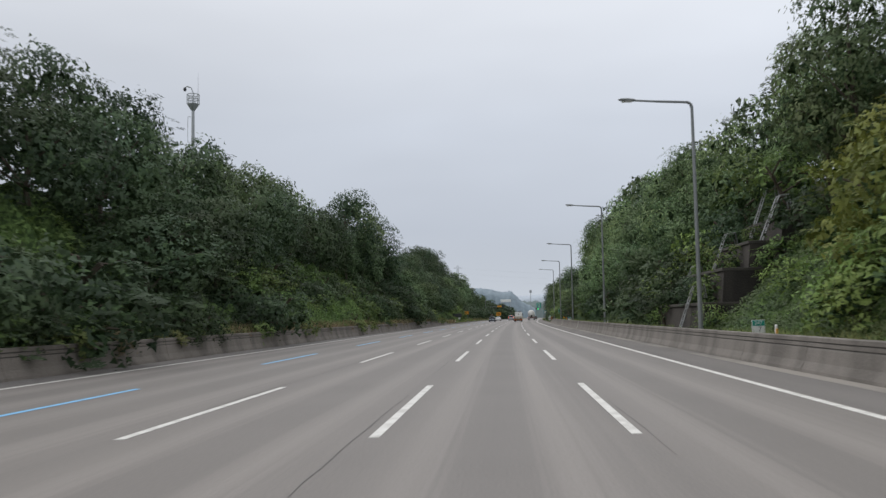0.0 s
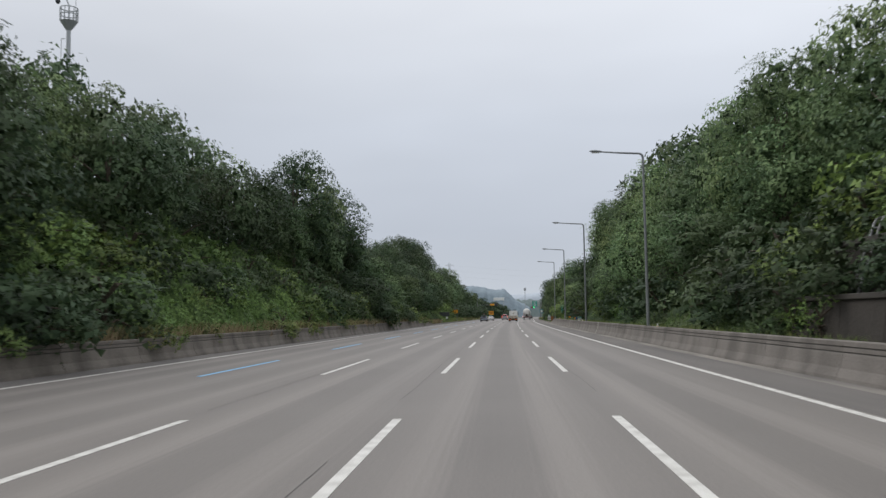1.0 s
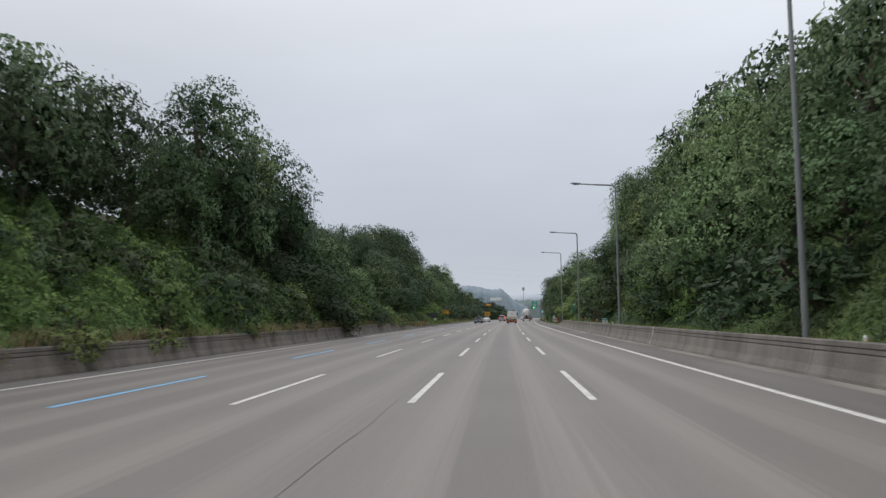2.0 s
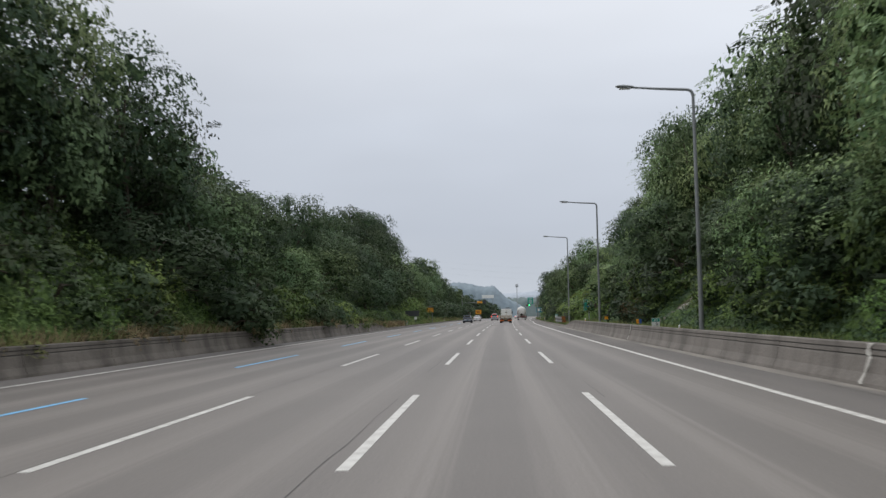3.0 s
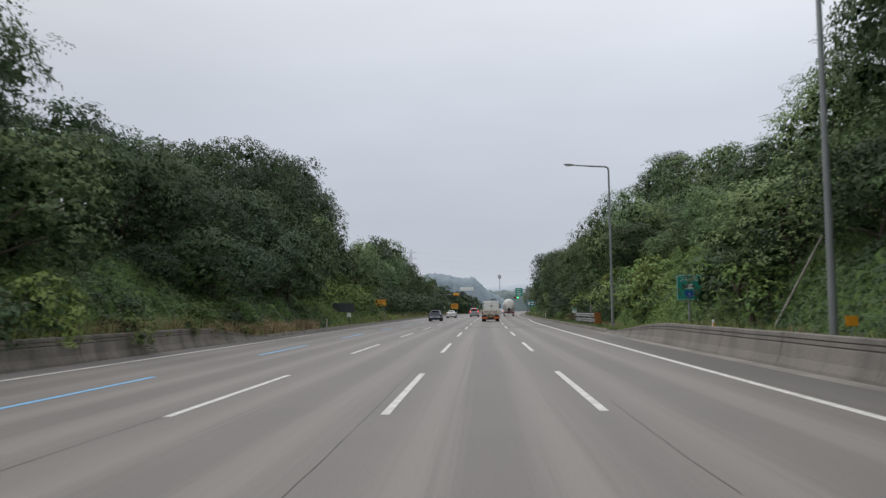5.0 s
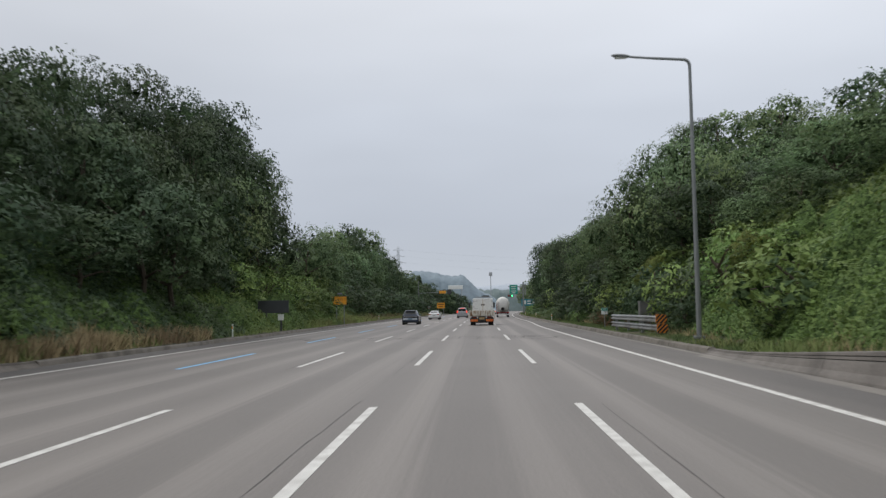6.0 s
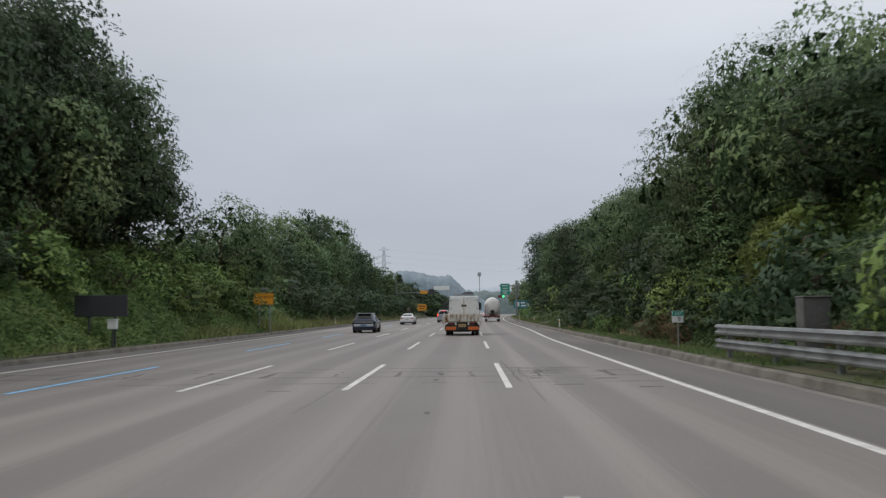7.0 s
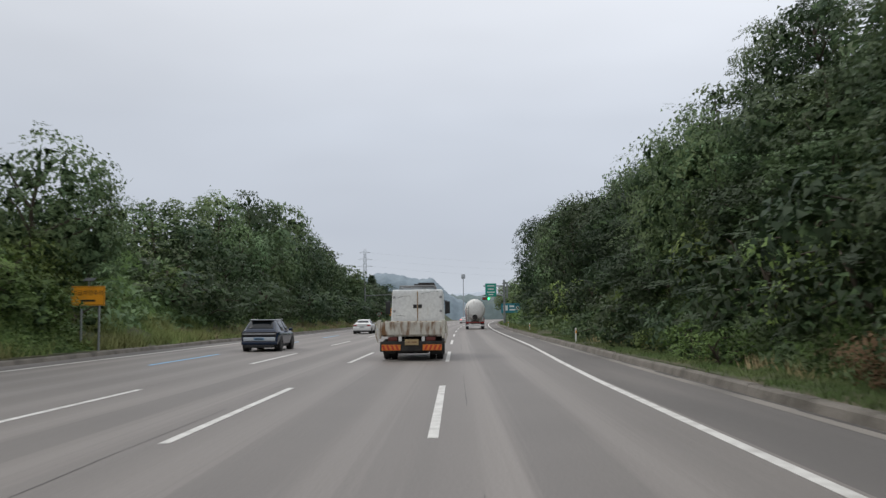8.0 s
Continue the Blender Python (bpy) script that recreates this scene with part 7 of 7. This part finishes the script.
for s in (-1, 1):
    part("dropside", boxes((min(s * 1.21, s * 1.27), max(s * 1.21, s * 1.27), 0.0, 4.2, 0.98, 1.46), bevel=0.015), M_BED_WHITE, tk, "rusty white side board")
    part("corner_post", boxes((min(s * 1.15, s * 1.27), max(s * 1.15, s * 1.27), -0.09, 0.0, 0.85, 1.55), bevel=0.015), M_BED_WHITE, tk)
    part("hanging_hook", tubes(((s * 1.3, -0.04, 1.5), (s * 1.36, -0.04, 1.0), 0.03), ((s * 1.36, -0.04, 1.0), (s * 1.26, -0.04, 0.66), 0.025), ((s * 1.16, -0.04, 1.46), (s * 1.3, -0.04, 1.5), 0.03), sides=6), M_BED_WHITE, tk, "bent rusty bracket")
    part("tail_lamp", boxes((min(s * 0.55, s * 0.9), max(s * 0.55, s * 0.9), -0.06, 0.04, 0.76, 0.9), bevel=0.015), M_TAIL_DUSTY, tk, "dusty red tail lamp")
    part("reverse_lamp", boxes((min(s * 0.38, s * 0.5), max(s * 0.38, s * 0.5), -0.06, 0.04, 0.74, 0.92), bevel=0.015), M_SIGN_WHITE, tk, "small white lamp")
    ch = part("chevron_plate", boxes((min(s * 0.42, s * 1.14), max(s * 0.42, s * 1.14), -0.12, -0.09, 0.40, 0.62), bevel=0.008), M_CHEVRON, tk, "orange striped reflector plate")
    for k in range(4):
        x = s * (0.52 + 0.17 * k)
        bm = bmesh.new()
        bm.faces.new([bm.verts.new((x + dx * s, -0.124, z)) for dx, z in ((-0.05, 0.415), (0.03, 0.415), (0.11, 0.605), (0.03, 0.605))])
        part("stripe", bm, M_CHEVRON_RED, ch, "red stripe")
    for yy in (1.55, 5.6):
        wheel(tk, s * 1.04, yy, 0.40, 0.26)
    wheel(tk, s * 0.76, 1.55, 0.40, 0.24)
    part("mud_flap", boxes((min(s * 0.66, s * 1.16), max(s * 0.66, s * 1.16), 0.86, 0.89, 0.22, 0.75), bevel=0.01), M_CHASSIS, tk)
    part("cab_mirror", boxes((min(s * 1.20, s * 1.42), max(s * 1.20, s * 1.42), 5.2, 5.28, 1.80, 2.34), bevel=0.03), M_BLACK, tk, "black wing mirror")
    part("mirror_arm", tubes(((s * 1.0, 5.3, 2.35), (s * 1.30, 5.25, 2.36), 0.02), ((s * 1.0, 5.3, 1.8), (s * 1.30, 5.25, 1.8), 0.02), sides=6), M_BLACK, tk)
part("bumper", boxes((-1.2, 1.2, -0.09, 0.06, 0.36, 0.74), bevel=0.02), M_CHASSIS, tk, "dirty black rear bumper")
part("number_plate", boxes((-0.26, 0.26, -0.12, -0.095, 0.60, 0.82), bevel=0.006), surface("faded_yellow_plate", (0.42, 0.31, 0.16), (0.30, 0.22, 0.11), 0.6), tk, "faded yellow plate with a bar")
part("plate_bar", boxes((-0.19, 0.19, -0.126, -0.121, 0.69, 0.735)), M_BED_RUST, tk)
def tapered_box(x0, x1, y0, y1, z0, z1, draw, bevel):
    """A box whose sides lean in towards its top, with rounded edges."""
    bm = boxes((x0, x1, y0, y1, z0, z1))
    mid = (x0 + x1) / 2
    for v in bm.verts:
        if v.co.z > (z0 + z1) / 2:
            v.co.x = mid + (v.co.x - mid) * draw
    bmesh.ops.bevel(bm, geom=list(bm.edges), offset=bevel, segments=3, profile=0.5, affect="EDGES")
    return bm


CX, BY = 0.12, 2.45                                 # the box stands at the front of the bed
bx = part("crew_box", tapered_box(CX - 1.11, CX + 1.11, BY, 4.32, 1.05, 2.78, 0.93, 0.07), M_BOX_WHITE, tk, "dull white panelled box")
for s in (-1, 1):
    part("door", tapered_box(CX + min(s * 0.015, s * 1.02), CX + max(s * 0.015, s * 1.02), BY - 0.026, BY - 0.002, 1.12, 2.66, 1.0, 0.010), M_BOX_WHITE, bx)
    for z in (1.3, 1.85, 2.42):
        part("hinge", boxes((CX + min(s * 0.90, s * 1.0), CX + max(s * 0.90, s * 1.0), BY - 0.045, BY - 0.027, z, z + 0.09)), M_RAIL, bx)
    part("door_handle", boxes((CX + min(s * 0.03, s * 0.18), CX + max(s * 0.03, s * 0.18), BY - 0.05, BY - 0.027, 2.02, 2.17), bevel=0.011), M_BLACK, bx, "black recessed latch")
    part("gutter_rail", tubes(((CX + s * 0.98, BY + 0.1, 2.74), (CX + s * 0.98, 4.2, 2.74), 0.02), sides=6), M_BED_RUST, bx)
part("lock_bar", tubes(((CX, BY - 0.04, 1.10), (CX, BY - 0.04, 2.72), 0.020)), M_BED_RUST, bx, "rusty vertical lock bar")
for x0, z0, x1, z1 in ((0.14, 2.60, 0.85, 2.71), (-0.80, 2.46, -0.3, 2.52), (-0.86, 1.72, -0.5, 1.70)):
    part("scratch", tubes(((CX + x0, BY - 0.028, z0), (CX + (x0 + x1) / 2, BY - 0.028, (z0 + z1) / 2 + 0.02), 0.006), ((CX + (x0 + x1) / 2, BY - 0.028, (z0 + z1) / 2 + 0.02), (CX + x1, BY - 0.028, z1), 0.005), sides=5), M_CHASSIS, bx, "dark crack in the paint")
part("bulkhead", boxes((-1.2, 1.2, 2.28, 2.34, 1.05, 1.50), bevel=0.012), M_BED_WHITE, tk, "low white board before the box")
# unseen dark blocks, added to deepen the shade under the truck
part("underside_filler_axle", boxes((-0.62, 0.62, 0.9, 1.9, 0.24, 0.56), bevel=0.05), M_CHASSIS, tk, "added dark block at the axle")
part("underside_filler_rear", boxes((-0.55, 0.55, 0.25, 0.85, 0.42, 0.70), bevel=0.06), M_CHASSIS, tk, "added dark block under the bed")
part("underside_filler_left", boxes((-1.08, -0.5, 2.3, 3.9, 0.36, 0.86), bevel=0.06), M_CHASSIS, tk, "added dark block, left under the bed")
part("underside_filler_right", boxes((0.5, 1.08, 2.3, 3.7, 0.36, 0.86), bevel=0.04), M_CHASSIS, tk, "added dark block, right under the bed")
part("underside_filler_cab", boxes((-0.5, 0.5, 3.8, 5.6, 0.34, 0.86), bevel=0.08), M_CHASSIS, tk, "added dark block under the cab")
def rack_bar(x0, y0, z0, x1, y1, z1, r=0.026):
    return ((CX + x0, BY + y0, z0), (CX + x1, BY + y1, z1), r)


rails = [rack_bar(-0.72, yy, 2.93, 0.72, yy, 2.93) for yy in (0.08, 0.75, 1.75)] + [rack_bar(sx * 0.72, 0.08, 2.93, sx * 0.72, 1.75, 2.93) for sx in (-1, 1)]
rails += [rack_bar(xx, yy, 2.76, xx, yy, 2.93, 0.02) for xx in (-0.72, -0.25, 0.25, 0.72) for yy in (0.08, 1.75)] + [rack_bar(-0.76, 0.08, 2.82, 0.76, 0.08, 2.82, 0.018)]
part("roof_rack", tubes(*rails, sides=7), M_RAIL, tk, "grey tube roof rack")
part("rack_load", boxes((CX - 0.15, CX + 0.70, BY + 0.15, BY + 1.6, 2.962, 3.02), (CX + 0.02, CX + 0.68, BY + 0.2, BY + 1.3, 3.022, 3.07), bevel=0.02), M_CHASSIS, tk, "dark boards tied on the rack")
cabp = [(4.35, 0.7), (4.35, 2.25), (4.6, 2.36), (5.6, 2.34), (6.2, 1.55), (6.32, 1.2), (6.3, 0.6)]
part("cab", side_shape(cabp, 1.02, 1.4, 2.36, 0.1, 0.05), M_BOX_WHITE, tk)
part("windscreen", pane([(-0.9, 6.24, 1.58), (0.9, 6.24, 1.58), (0.82, 5.72, 2.24), (-0.82, 5.72, 2.24)]), M_GLASS_DARK, tk)

# tanker with a pale round tank
tn = thing("tank_truck", road_pose(4.04, 330.0), "pale tank truck with a rounded rear end and red rear frame", "truck")
bm = bmesh.new()
prof = [(0.0, 0.0), (0.02, 0.45), (0.12, 0.85), (0.35, 1.08), (0.6, 1.14), (7.2, 1.14), (7.5, 1.05), (7.7, 0.7), (7.75, 0.0)]
rings = []
for yy, r in prof:
    rings.append([bm.verts.new((r * 1.15 * math.cos(a), yy + 0.25, 2.48 + r * 1.24 * math.sin(a))) for a in np.linspace(0, math.tau, 24, endpoint=False)] if r else [bm.verts.new((0, yy + 0.25, 2.48))])
for p, q in zip(rings, rings[1:]):
    for i in range(24):
        j = (i + 1) % 24
        if len(p) == 1:
            bm.faces.new((p[0], q[i], q[j]))
        elif len(q) == 1:
            bm.faces.new((p[i], p[j], q[0]))
        else:
            bm.faces.new((p[i], q[i], q[j], p[j]))
bmesh.ops.recalc_face_normals(bm, faces=bm.faces)
for f in bm.faces:
    f.smooth = True
tank = part("tank", bm, rusty("pale_tank_paint", (0.76, 0.755, 0.73), (0.34, 0.30, 0.25), 0.58, 0.85, (1.2, 1.2, 0.4)), tn, "pale rounded tank")
part("manhole", tubes(((0, 0.18, 1.55), (0, 0.3, 1.55), 0.34), sides=18), M_CHASSIS, tank, "dark hatch low on the tank end")
part("ladder", tubes(((-1.12, 0.1, 1.0), (-1.12, 0.1, 3.0), 0.035), ((-0.82, 0.1, 1.0), (-0.82, 0.1, 3.0), 0.035), *[((-1.12, 0.1, 1.2 + 0.3 * k), (-0.82, 0.1, 1.2 + 0.3 * k), 0.025) for k in range(6)], sides=6), M_RAIL, tn)
M_RED_FRAME = surface("red_frame_paint", (0.20, 0.04, 0.035), (0.10, 0.03, 0.028), 0.5, scale=2)
part("rear_frame", boxes((-1.2, 1.2, 0.0, 0.15, 0.80, 0.98), (-1.2, -1.1, 0.02, 0.17, 0.98, 2.6), (1.1, 1.2, 0.02, 0.17, 0.98, 1.5), bevel=0.02), M_RED_FRAME, tn, "red painted rear frame")
part("bumper", boxes((-1.15, 1.15, -0.02, 0.12, 0.42, 0.60), bevel=0.02), M_SIGN_WHITE, tn, "white striped bumper bar")
part("chassis", boxes((-0.5, 0.5, 0.2, 11.0, 0.75, 1.05)), M_CHASSIS, tn)
for s in (-1, 1):
    part("tail_lamp", boxes((min(s * 0.8, s * 1.1), max(s * 0.8, s * 1.1), -0.04, -0.002, 0.78, 0.94), bevel=0.01), M_TAIL_OFF, tn, "red tail lamp")
    for yy in (1.2, 2.6, 9.4):
        wheel(tn, s * 1.02, yy, 0.5, 0.36)
part("cab", side_shape([(8.4, 0.8), (8.4, 3.0), (8.8, 3.2), (10.4, 3.1), (10.7, 1.9), (10.75, 0.6)], 1.2, 1.9, 3.2, 0.06, 0.06), M_BOX_WHITE, tn)
